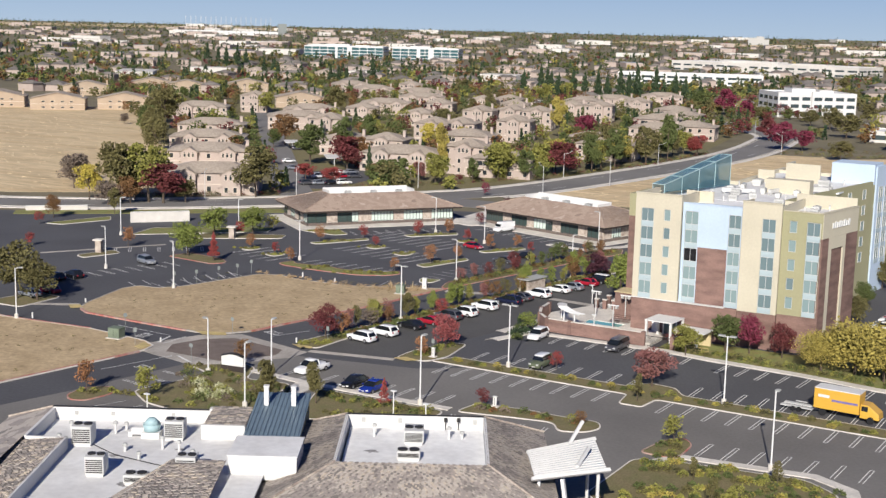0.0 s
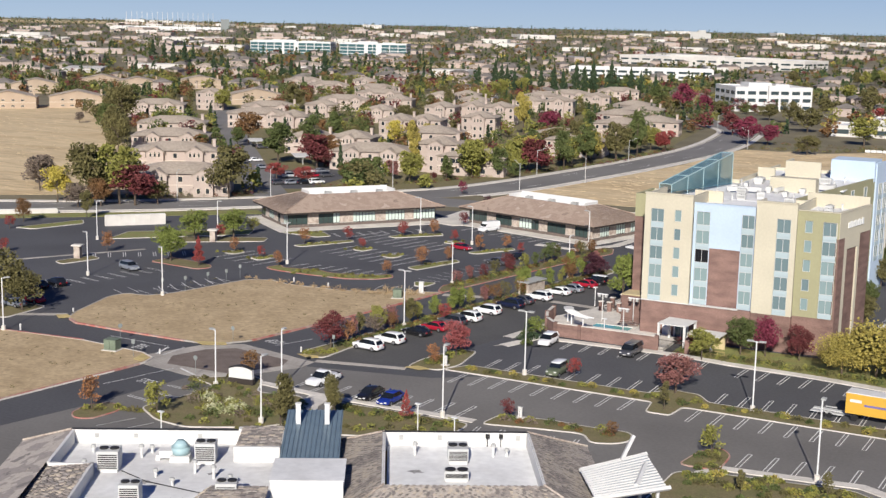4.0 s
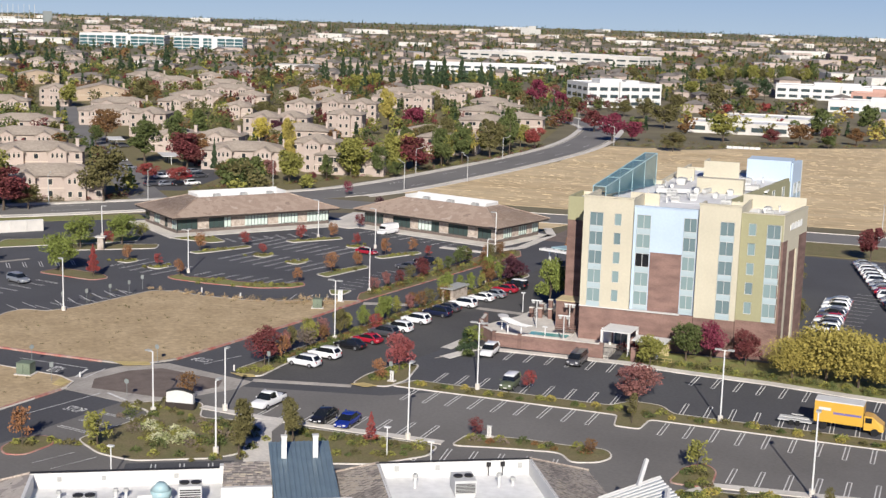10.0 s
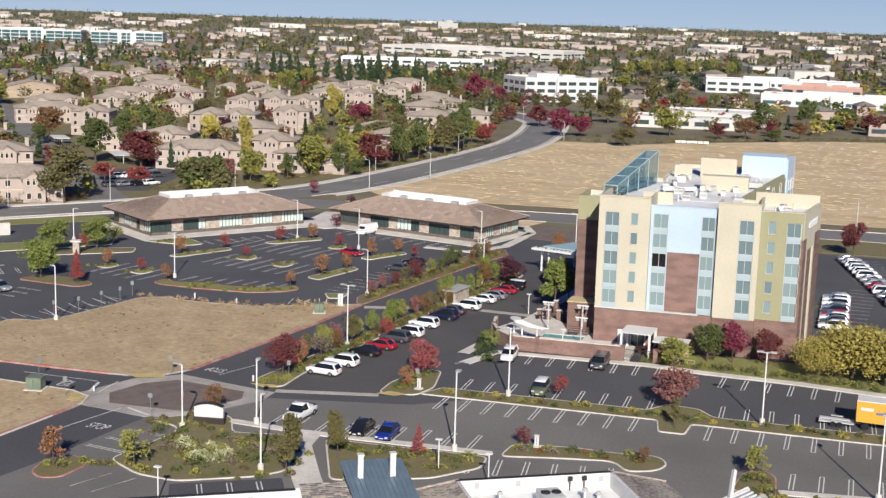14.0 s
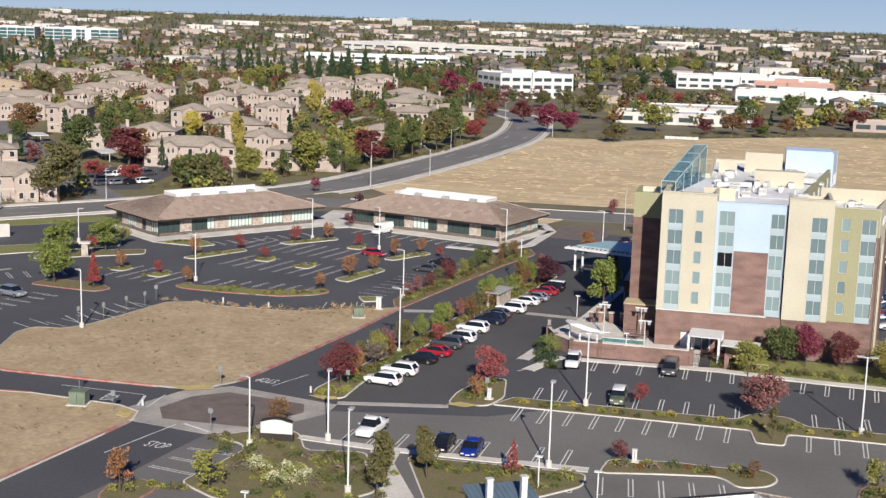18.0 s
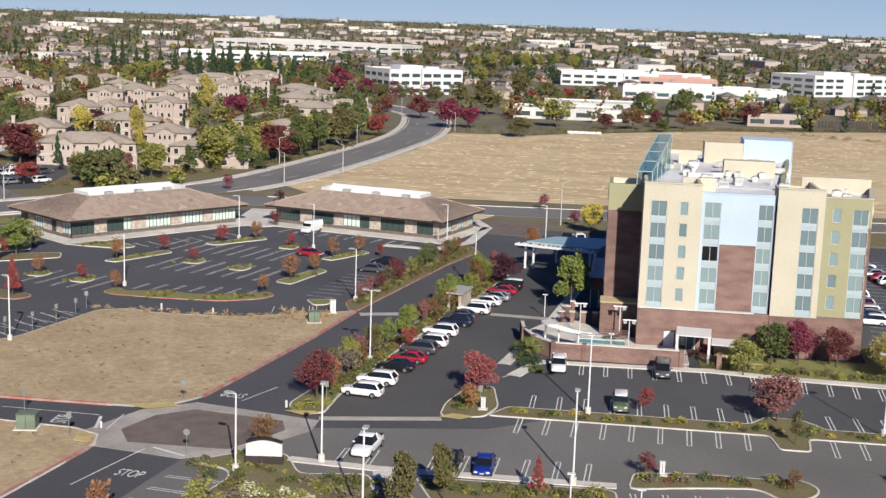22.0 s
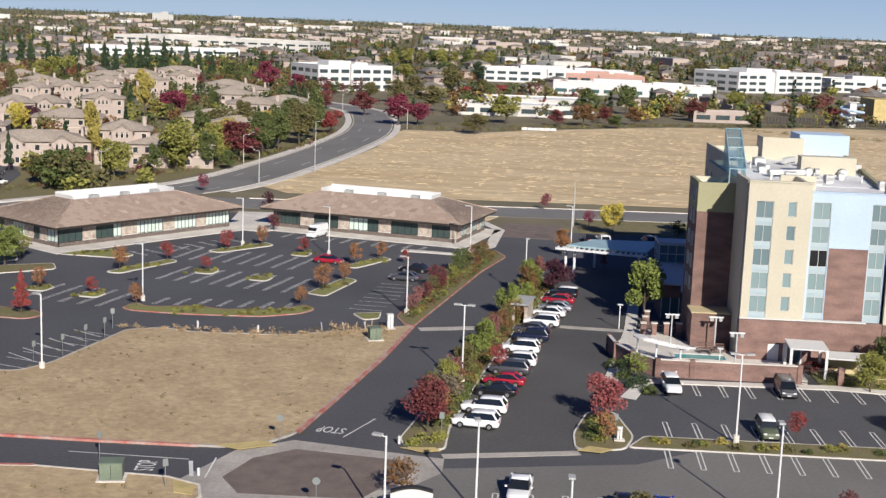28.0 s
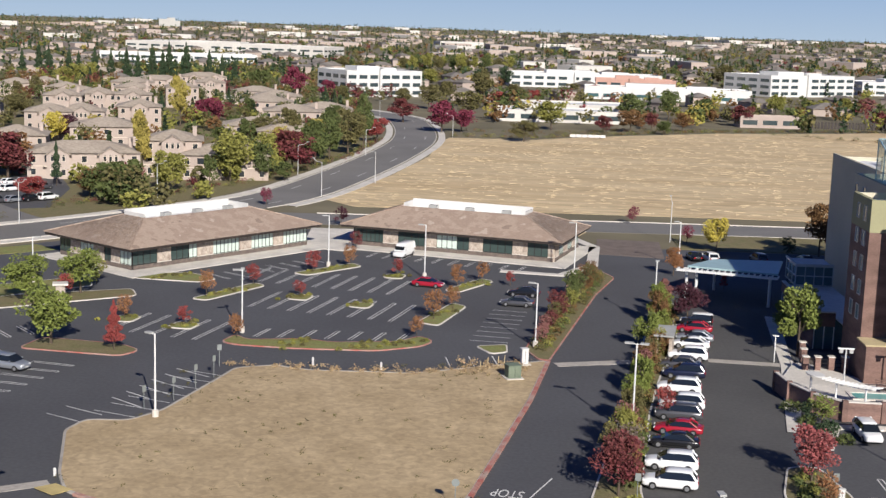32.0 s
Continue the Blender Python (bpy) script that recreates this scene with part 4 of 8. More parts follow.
# left hips
tiles(_b, (-6.0, -33, 3.1), (-6.0, 2.0, 3.1), (-0.4, 0.2, 4.95), (-0.4, -33, 4.95), 0.62, 0.36, 0.06)
tiles(_b, (-0.4, 2.0, 3.1), (-6.0, 2.0, 3.1), (-0.4, 0.2, 4.9), (-0.4, 0.3, 4.95), 0.62, 0.36, 0.06)
tiles(_b, (-2.0, -33, 3.2), (3.9, -33, 4.9), (3.9, -10.0, 4.9), (-2.0, -10.0, 4.4), 0.62, 0.36, 0.06)
tiles(_b, (17.0, -5.5, 4.9), (21.5, -5.5, 4.9), (21.4, 0.6, 5.35), (17.2, 0.6, 5.35), 0.62, 0.36, 0.06)
tiles(_b, (11.0, -33, 4.2), (21.4, -33, 4.2), (21.4, -16.2, 5.0), (16.2, -16.2, 5.0), 0.62, 0.36, 0.06)
tiles(_b, (9.6, -33, 4.0), (11.0, -33, 4.2), (16.2, -16.2, 5.0), (15.6, -16.2, 4.6), 0.62, 0.36, 0.06)
_o = part("roof_tiles", _b, M["tile_grey"], south, "mottled grey-brown roof tiles")
_o["kind"] = "stuff"
_b = bmesh.new()
vs, ws = [_b.verts.new((x, y, z - 0.05)) for x, y, z in A], [_b.verts.new((x, y, z - 0.05)) for x, y, z in B]
for i in range(4):
    _b.faces.new((vs[i], vs[(i + 1) % 4], ws[(i + 1) % 4], ws[i]))
part("roof_underlay", _b, M["tile_grey"], south)
for q in (((-6.0, -33, 3.05), (-6.0, 2.0, 3.05), (-0.4, 0.2, 4.9), (-0.4, -33, 4.9)), ((-2, -33, 3.15), (3.9, -33, 4.85), (3.9, -10, 4.85), (-2, -10, 4.35)), ((17.0, -5.5, 4.85), (21.5, -5.5, 4.85), (21.4, 0.6, 5.3), (17.2, 0.6, 5.3)), ((11.0, -33, 4.15), (21.4, -33, 4.15), (21.4, -16.2, 4.95), (16.2, -16.2, 4.95))):
    _b = bmesh.new()
    _b.faces.new([_b.verts.new(v) for v in q])
    part("roof_underlay", _b, M["tile_grey"], south)
# blue-grey standing-seam roof with two white chimneys
_b = bmesh.new()
q = [(21.6, -9.7, 4.3), (27.5, -9.7, 4.3), (27.4, 4.6, 5.9), (21.5, 4.6, 5.9)]
vs = [_b.verts.new(v) for v in q] + [_b.verts.new((x, y, z - 0.15)) for x, y, z in q]
for f in ((0, 1, 2, 3), (7, 6, 5, 4), (0, 4, 5, 1), (1, 5, 6, 2), (2, 6, 7, 3), (3, 7, 4, 0)):
    _b.faces.new([vs[i] for i in f])
part("metal_roof", _b, M["metal_blue"], south, "blue-grey standing seam metal roof")
for k in range(13):
    x = 21.75 + 0.46 * k
    b = bmesh.new()
    tube(b, (x, -9.7, 4.36), (x, 4.6, 5.96), 0.05, n=4)
    part("seam", b, M["metal_blue"], south)
south_part("gable_wall", "tan", (21.8, -9.5, 3.2, 27.2, 4.3, 4.28), (21.8, 4.0, BASE, 27.2, 4.3, 5.6))
for x in (22.6, 25.6):
    south_part("chimney", "white", (x, 0.8, 5.0, x + 0.5, 1.3, 7.6), label="white square chimney")
    south_part("chimney_cap", "white", (x - 0.06, 0.74, 7.6, x + 0.56, 1.36, 7.72))
# canopy beside it
car_canopy = thing("shade_canopy", SOUTH_M, "white corrugated shade canopy on heavy white beams", "canopy")
_q = [(51.3, -17.0, 4.4), (58.5, -14.2, 4.5), (58.2, -5.4, 4.7), (51.0, -9.8, 4.5)]
_b = bmesh.new()
vs = [_b.verts.new(v) for v in _q] + [_b.verts.new((x, y, z - 0.12)) for x, y, z in _q]
for f in ((0, 1, 2, 3), (7, 6, 5, 4), (0, 4, 5, 1), (1, 5, 6, 2), (2, 6, 7, 3), (3, 7, 4, 0)):
    _b.faces.new([vs[i] for i in f])
# blue-grey base colour paints in the shade of the troughs between the white ribs
part("roof_sheet", _b, mat("shaded_sheet", (0.30, 0.35, 0.40), 0.5, vary=0.06), car_canopy)
for k in range(13):
    t = (k + 0.5) / 13
    p, q = Vector(_q[0]).lerp(Vector(_q[3]), t), Vector(_q[1]).lerp(Vector(_q[2]), t)
    b = bmesh.new()
    tube(b, p + Vector((0, 0, 0.04)), q + Vector((0, 0, 0.04)), 0.13, n=6)
    part("rib", b, M["white"], car_canopy)
for a, b2 in (((51.0, -17.3, 4.3), (58.9, -14.3, 4.4)), ((51.0, -9.6, 4.4), (58.4, -5.2, 4.6)), ((55.6, -14.6, 4.75), (57.2, -10.6, 5.5)), ((54.0, -16.8, 4.2), (55.0, -20.0, BASE)), ((55.4, -7.6, 4.7), (57.0, -5.0, 6.4))):
    b = bmesh.new()
    tube(b, a, b2, 0.24, n=4)
    part("beam", b, M["white"], car_canopy)
for x, y in ((51.8, -16.2), (57.8, -14.0), (51.6, -10.2), (57.6, -6.6)):
    b = bmesh.new()
    tube(b, (x, y, BASE), (x, y, 4.5), 0.18, n=8)
    part("post", b, M["white"], car_canopy)
_sm = south.matrix_basis


def on_south(u, v, z):
    p = _sm @ Vector((u, v, z))
    return p.x, p.y, p.z


for u, v, w, d, hh in ((5.2, -8.0, 1.9, 1.9, 2.0), (9.0, -17.0, 1.7, 1.7, 1.9), (14.2, -5.6, 1.9, 1.7, 2.0), (17.6, -16.2, 1.8, 1.7, 1.8), (13.4, -19.3, 2.0, 1.4, 1.0), (39.3, -4.6, 1.9, 2.4, 1.5), (38.9, -10.4, 2.2, 1.0, 1.0)):
    roof_unit(*on_south(u, v, FL), w, d, hh, 29.6, "restaurant roof units")
fan = thing("exhaust_fan", pose(*on_south(11.6, -5.0, FL), 0, 0, 29.6), "galvanised kitchen exhaust fan on a curb with duct", "exhaust fan")
part("curb", boxes((-0.9, -0.9, 0, 0.9, 0.9, 0.6)), M["white"], fan)
b = bmesh.new()
tube(b, (0, 0, 0.6), (0, 0, 1.3), 0.8, 0.9, n=14), tube(b, (0, 0, 1.3), (0, 0, 1.9), 0.9, 0.35, n=14)
part("hood", b, M["canopy"], fan, "dented bluish metal hood", True)
part("duct", boxes((-1.9, -0.5, 0.3, -0.7, 0.5, 1.0), (-2.3, -0.3, 0, -1.9, 0.3, 0.5)), M["white"], fan)
for u, v in ((7.6, -4.4), (3.0, -9.0), (8.4, -3.0), (10, -10), (13.6, -9), (15.6, -10.4), (12.0, -12.5), (43, -3.4), (44.4, -3.2), (35.0, -3), (17.5, -13), (2.5, -3)):
    x, y, z = on_south(u, v, FL)
    p = thing("roof_vent", pose(x, y, z), "small white roof vent pipe", "vent", "restaurant roof vents")
    b = bmesh.new()
    tube(b, (0, 0, 0), (0, 0, 0.55 + 0.5 * (int(u) % 2)), 0.13, n=7)
    part("pipe", b, M["white"], p)
    b = bmesh.new()
    tube(b, (0, 0, 0.55 + 0.5 * (int(u) % 2)), (0, 0, 0.8 + 0.5 * (int(u) % 2)), 0.28, 0.2, n=7)
    part("cap", b, M["hvac"], p)
b = bmesh.new()
for p, q in (((6.4, -8.6), (9.4, -11.6)), ((9.4, -11.6), (16.8, -15.6))):
    tube(b, (p[0], p[1], FL + 0.12), (q[0], q[1], FL + 0.12), 0.05, n=5)
part("conduit", b, M["dark"], south)

for p, q in list(zip(A, B)) + [((-6.0, 2.0, 3.1), (-0.4, 0.2, 4.95))]:
    b = bmesh.new()
    tube(b, Vector(p) + Vector((0, 0, 0.06)), Vector(q) + Vector((0, 0, 0.06)), 0.11, n=5)
    part("hip_ridge", b, M["stone"], south)
for u in (33.4, 37.4, 45.6):
    south_part("scupper", "hvac", (u, -0.05, 4.15, u + 0.45, -0.004, 4.7))
for u in (42.4, 43.8):
    south_part("flood_light", "dark", (u, -0.55, 4.55, u + 0.4, -0.3, 4.95), (u + 0.15, -0.45, 3.6, u + 0.23, -0.37, 4.55))
for u in (2.0, 6.0, 12.6):
    south_part("scupper", "hvac", (u, -0.05, 4.15, u + 0.4, -0.004, 4.6))
STAIN = mat("damp_stain", (0.20, 0.19, 0.18), 0.6, vary=0.3, scale=1.0, fine=4, second=(0.45, 0.44, 0.42))
_rs = random.Random(4)
for u, v, r in ((13.0, -23.0, 1.1), (12.4, -19.6, 0.7), (9.2, -11.4, 0.5), (15.4, -9.0, 0.5), (35.0, -8.0, 0.6), (42.0, -13.0, 0.5)):
    b = bmesh.new()
    f = b.faces.new([b.verts.new((u + r * _rs.uniform(0.5, 1.2) * 1.4 * math.cos(k * 0.4488), v + r * _rs.uniform(0.5, 1.2) * math.sin(k * 0.4488), FL + 0.006)) for k in range(14)])
    part("water_stain", b, STAIN, south, "dark damp stain on the membrane")


# ---- kerbs, islands and markings ----
def island(pts, top="mulch", label="planted parking island with bark mulch", r=1.2, h0=0.14, red=False, name="island", category="island"):
    p = rounded(ccw(pts), r)
    isl = thing(name, pose(0, 0, 0), label, category, "parking islands")
    b = bmesh.new()
    outer, inner = p, offset(p, 0.18)
    n = len(p)
    lo, hi, mid = [b.verts.new((*q, 0.02)) for q in outer], [b.verts.new((*q, h0 + 0.02)) for q in outer], [b.verts.new((*q, h0 + 0.02)) for q in inner]
    for i in range(n):
        j = (i + 1) % n
        b.faces.new((lo[i], lo[j], hi[j], hi[i]))
        b.faces.new((hi[i], hi[j], mid[j], mid[i]))
    part("kerb", b, M["red_kerb" if red else "concrete"], isl)
    b = bmesh.new()
    prism(b, inner, 0.02, h0, bottom=False)
    part("bed", b, M[top], isl)
    return isl


KW = [(-37.6, -34.5), (-33, -8.3), (-29.6, 11.8), (-24, 46), (-22.6, 49.5)]
KE = [(-20.5, 47), (-22, 38), (-24.4, 21.8), (-28.4, 0.8), (-30.1, -9.1), (-31.5, -20), (-32.9, -30), (-33.0, -37), (-36.5, -37.2)]
island(KW + KE, label="long planted strip with trees and a kerb between the drives")
island([(-16, -33.4), (13.6, -33.4), (14.2, -37.8), (17.4, -37.8), (17.8, -33.6), (62, -33.6), (62, -29.8), (20, -29.8), (18, -27), (14, -26.5), (12, -29.6), (-14, -29.6)], label="long planted strip with low shrubs before the hotel", r=0.7)
island([(-21, -34.8), (-16.2, -34.2), (-15, -30), (-16.3, -22), (-19.2, -22.4), (-21, -30)], label="kerbed corner island with a red tree")
island([(-1, -52.8), (-0.5, -48.2), (6, -47), (11, -47.2), (15.5, -46.6), (16.8, -49), (15.8, -51.4), (12.8, -52.8), (10.9, -50.0), (5, -51.2)], label="planted island with low shrubs")
island([(-20.6, -54), (-2, -53.4), (-1.8, -57), (-6, -62), (-15.5, -66)], label="planted bed with shrubs beside the path")
island([(-42, -54.6), (-36.2, -49.6), (-33.4, -50.6), (-31, -55.6), (-24.8, -54.2), (-20.4, -64.6), (-22.4, -67.5), (-29.8, -71.7), (-34.4, -71.2), (-39.2, -68.2), (-37.0, -58.0), (-37.8, -56.0)], label="large bed of flowering shrubs by the entrance")
island([(-44.8, -74.1), (-45.2, -70.2), (-42.9, -68.3), (-40.3, -70.2), (-40.9, -74.8), (-43, -75.6)], red=True, label="kerbed island with a small red tree")
island([(24.4, -49), (23.6, -54.6), (28.2, -54.4), (28, -48.6), (26.2, -46.6)], red=True, label="planted island with a small tree")
island([(24, -57), (28.6, -55.2), (42, -53.2), (46, -56), (50, -66), (30, -75), (24, -70)], label="planted bed with ferns and young trees")
island([(-79, 14.2), (-77, 13), (-70, 12.4), (-60, 13), (-55, 16), (-53.5, 19), (-55.5, 21.5), (-58, 18), (-66, 16.3), (-69.2, 17.6), (-76, 15.8), (-78, 18.2)], "lawn", "long grassy island with a red kerb", red=True)
for _p in ([(-88.5, 37.5), (-86, 36.8), (-80, 48.5), (-82, 50.5)], [(-78, 59), (-75.5, 57.6), (-68, 67), (-70, 69.5)], [(-75.6, 40), (-72.6, 39.4), (-72, 43), (-75, 43.6)], [(-66.6, 36.6), (-63.6, 36), (-63, 39.4), (-66, 40)], [(-56.5, 29), (-53.5, 27.5), (-50.3, 40), (-52.5, 42)], [(-64, 58.4), (-61, 57.8), (-60.4, 61.4), (-63.4, 62)], [(-54.2, 50.5), (-51.8, 49.5), (-46.8, 59), (-49, 61)], [(-95.2, 22.5), (-92.2, 22), (-91.6, 25.4), (-94.6, 26)], [(-87.2, 20.2), (-84, 19.6), (-83.4, 23), (-86.6, 23.6)], [(-100, 50), (-90, 49), (-88, 52), (-93, 56), (-99, 54)]):
    island(_p, "lawn", "small grassy parking island", r=1.0)
island([(-112, 26), (-96, 38), (-98, 42.5), (-114, 34)], label="planted strip with green trees by the shop drive")
island([(-101, 7), (-88.5, 5.5), (-87, 8.5), (-90, 11), (-100, 12.5)], label="kerbed island with a round tree", red=True)
island([(-41, 12.5), (-39.6, 12), (-31.8, 51.8), (-28, 66), (-30, 72), (-35, 68), (-36.5, 52), (-42.5, 17)], red=True, label="planted strip with shrubs along the drive")
island([(-44.5, 15.2), (-46.5, 14), (-48.5, 17.5), (-44.6, 19)], "lawn", "small grassy parking island", r=0.8)
island([(-116, -3), (-112.6, -4.6), (-110.5, 4), (-114, 5.5)], label="kerbed island with a pay box")
island([(-96, -43), (-88, -42.5), (-88.5, -33), (-95, -33)], label="planted corner with a large tree")
island([(-125, 22), (-104, 43.5), (-107, 50), (-128, 32)], "lawn", label="grassy strip before the long white wall")


def kerb(name, pts, w=0.2, h0=0.17, mt="concrete", closed=False, label="concrete kerb"):
    b = bmesh.new()
    strip(b, pts, w, 0.0, h0, closed)
    return tagged(finish(b, name, M[mt]), label, "kerb", kind="structure")


def walk_strip(pts, w, z=0.15, label="pale concrete sidewalk", mt="concrete"):
    b = bmesh.new()
    strip(b, pts, w, 0.0, z)
    return tagged(finish(b, "sidewalk", M[mt]), label, "sidewalk", kind="structure")


_mk = ccw(MOUND)
kerb("kerb_field", rounded(_mk, 1.0, 4), 0.25, 0.24, "concrete_worn", closed=True)
kerb("kerb_red", [(-79, -37.9), (-76.4, -39.3), (-64.7, -39.5), (-55.5, -39.4)], 0.42, 0.26, "red_kerb", label="worn red painted kerb")
kerb("kerb_red", [(-47.3, -34.3), (-45.2, -23), (-42.0, -5), (-39.7, 11.8)], 0.42, 0.26, "red_kerb", label="worn red painted kerb")
kerb("kerb_field", [(-190, -56), (-85, -48.8), (-67.8, -47), (-56, -48), (-53, -49.5), (-52.3, -52), (-53, -58), (-55.6, -75), (-62, -110)], 0.25, 0.24)
kerb("kerb_red", [(-52.4, -53), (-53.1, -58), (-55.7, -75), (-60, -100)], 0.42, 0.26, "red_kerb", label="worn red painted kerb")
kerb("kerb_red", [(-68, -46.85), (-80, -48.2), (-100, -49.8)], 0.42, 0.25, "red_kerb", label="worn red painted kerb")
for _p in ([(-54, -39.2), (-51.6, -40.2), (-48.6, -38.4), (-49.6, -37.4)], [(-55.4, -48.6), (-53.2, -50), (-53, -52), (-54.6, -51.6)], [(-37.2, -37.3), (-35.0, -38.3), (-33.4, -37.6), (-34, -36.8)], [(-20.8, -35.4), (-18.6, -35.8), (-17.4, -34.6), (-19.6, -34)], [(-82.6, -37.2), (-80.6, -38.6), (-79.4, -37.2), (-81.2, -36)]):
    sheet("tactile_paving", _p, 0.265, M["yellow"], "worn yellow tactile paving at the kerb ramp", "paving", 0.05)
sheet("junction_concrete", [(-55.2, -48.4), (-52, -40), (-47.2, -36.2), (-36.5, -38.6), (-33, -39.3), (-33, -43), (-38.5, -51.8), (-43, -54), (-52.2, -52.4)], 0.06, M["concrete_worn"], "worn concrete crossing round the junction", "pavement")
sheet("junction_paving", [(-51.6, -47.0), (-50.0, -41.8), (-46.6, -38.8), (-36.6, -40.4), (-35.6, -43.4), (-39.4, -50.4), (-49.5, -50.6)], 0.075, M["paver"], "brown stamped paving in the junction", "pavement")
walk_strip([(-23, -53.2), (-22.6, -57), (-18, -66), (-14.6, -72)], 3.0)
walk_strip([(-33, -51.8), (-24, -52.6), (-2, -52.2)], 1.3)
walk_strip([(-16.2, -12), (-13.9, 1.2), (-11.6, 14.4), (-8.4, 41.6)], 1.6)
walk_strip([(-14.6, -17), (-12, -9.4), (9.3, -8.4), (17, -9.6), (30, -10.4), (40, -12), (62, -14)], 1.7)
walk_strip([(26.5, -56.4), (28.4, -53.4), (42.5, -51.6), (47, -54), (49, -60)], 1.5)
sheet("garden_bed", [(8, -7.4), (17, -8.6), (30, -9.5), (40, -11.1), (62, -13), (62, 6), (29.6, 10), (29.5, 0.4), (8, -0.1)], 0.14, M["lawn"], "planted bed along the hotel front", "bed", 0.12)
sheet("pool_terrace", [(-15, 4), (-12.6, -4), (-10.6, -7.2), (6.6, -7.2), (6.6, 0), (-0.4, 5.1), (-4.9, 8.9), (-9.4, 14.8), (-11, 14.6)], 0.5, M["concrete"], "pale terrace round the pool", "terrace", 0.5)
for _a, _b2, _w in (((-123.4, -5.4), (-110.7, 17.2), 1.0), ((-90.1, -40.4), (-82, -35.4), 1.4), ((-38.9, 10.5), (-30.0, 13.4), 1.7), ((-20.7, 15.8), (-12, 15.0), 1.6), ((-33.2, -38.6), (-20.6, -35.6), 1.2), ((-15.8, -17.6), (-12, -12), 0.2)):
    b = bmesh.new()
    strip(b, [_a, _b2], _w, 0.0, 0.062)
    tagged(finish(b, "crosswalk", M["concrete_worn"]), "pale concrete crossing band", "crosswalk", kind="structure")
sheet("entry_paving", [(-29.5, 88), (-18, 86), (-17, 104), (-28.5, 105)], 0.07, M["paver"], "brown paving at the street entrance", "pavement")
walk_strip([(-46, 68), (-36.5, 66.5), (-31, 76), (-29.5, 95), (-33, 104)], 2.0)

sheet("pavement_hotel", [(-33.4, -39), (-20.8, -34), (-18.6, -21.8), (-16.6, -12), (-14.4, 1), (-12, 14), (-9, 42), (-16, 62), (-22.2, 49.4), (-20.3, 47), (-21.8, 38), (-24.2, 21.8), (-28.2, 0.8), (-29.9, -9.1), (-31.3, -20), (-32.7, -30)], 0.04, M["asphalt_mid"], "grey asphalt of the hotel drive", "parking lot")

sheet("pavement_bay", [(-30, -72.5), (-20.2, -67), (-17, -73), (-27, -78.5)], 0.052, M["asphalt_dark"], "dark sealed parking bay", "parking lot", 0.03)
island([(-152, 22), (-147, 23), (-143.5, 35), (-147.5, 39)], "lawn", label="grassy strip at the lot's edge")

lines = bmesh.new()


def mark(p, q, w=0.125, z=0.066):
    a, b2 = Vector((*p, 0)), Vector((*q, 0))
    u = (b2 - a).normalized()
    n = Vector((-u.y, u.x, 0)) * w / 2
    vs = [lines.verts.new(v + Vector((0, 0, z))) for v in (a + n, a - n, b2 - n, b2 + n)]
    f = lines.faces.new(vs)
    f.normal_update()
    if f.normal.z < 0:
        f.normal_flip()


def stalls(start, along, n, pitch, turn, length, double=True):
    """Stall lines from start, n of them, along a heading; turn: the heading of the lines."""
    u, v = Vector((math.cos(radians(along)), math.sin(radians(along)))), Vector((math.cos(radians(turn)), math.sin(radians(turn))))
    for k in range(n):
        c = Vector(start) + u * pitch * k
        for s in ((-0.22, 0.22) if double else (0,)):
            a = c + u * s
            mark(a, a + v * length)
        if double:
            mark(c + v * length - u * 0.22, c + v * length + u * 0.22)


stalls((-6.6, -9.3), 0, 8, 2.95, -90, 4.9)
stalls((20, -11.0), -5, 10, 2.95, -94, 4.9)
stalls((-11.5, -29.4), 0, 9, 2.95, 90, 4.9)
stalls((20.8, -29.6), 0, 9, 2.95, 90, 4.9)
stalls((-12.3, -33.6), 0, 9, 2.95, -92, 5.0)
stalls((20.0, -33.9), 0, 13, 2.95, -92, 5.0)
stalls((-28.4, -52.3), 2, 9, 2.95, 88, 4.9)
stalls((29.5, -52.0), 4, 10, 2.95, 88, 4.9)
stalls((-3.5, -54.2), 8, 6, 2.95, -84, 4.9)
stalls((-27.2, -71.6), 29, 3, 2.95, -61, 4.9)
for _a, _b2 in (((-42.6, -58.8), (-37.5, -59.3)), ((-43.1, -62.0), (-38.2, -62.7)), ((-43.9, -64.9), (-38.9, -65.8)), ((-38.7, -76.2), (-36.9, -72.0)), ((-35.9, -76.9), (-33.9, -72.3))):
    for _d in (-0.2, 0.2):
        mark((_a[0] + 0.3 * _d, _a[1] + _d), (_b2[0] + 0.3 * _d, _b2[1] + _d), 0.12)
# shop lot
for _s, _n, _l in (((-79.6, 34.2), 8, 10.8), ((-84.4, 52.2), 9, 10.6), ((-93.6, 17.8), 5, 10.2)):
    stalls(_s, -15, _n, 2.9, 77, _l)
stalls((-75.5, 17.6), 2, 7, 2.9, 77, 4.4)
stalls((-90, 55.5), 53, 8, 2.9, -37, 4.6)
stalls((-67, 80.4), -17, 10, 2.9, -107, 4.6)
stalls((-44.5, 20), 82, 8, 2.6, 172, 4.8, False)
stalls((-84.5, -19.2), 70, 2, 2.8, 152, 5.0, False)
stalls((-80.2, -16.8), 70, 7, 2.8, 160, 5.0, False)
stalls((-103, -20), 75, 9, 2.8, -12, 5.0)
stalls((-118, 6), 42, 8, 2.9, -48, 5.0)
stalls((-51, 7.4), 14, 3, 2.8, 100, 4.5, False)
for _k in range(6):
    mark((-80.6 + 0.8 * _k, -13.5 + 2.4 * _k), (-84.4 + 0.7 * _k, -10.6 + 2.4 * _k), 0.16)
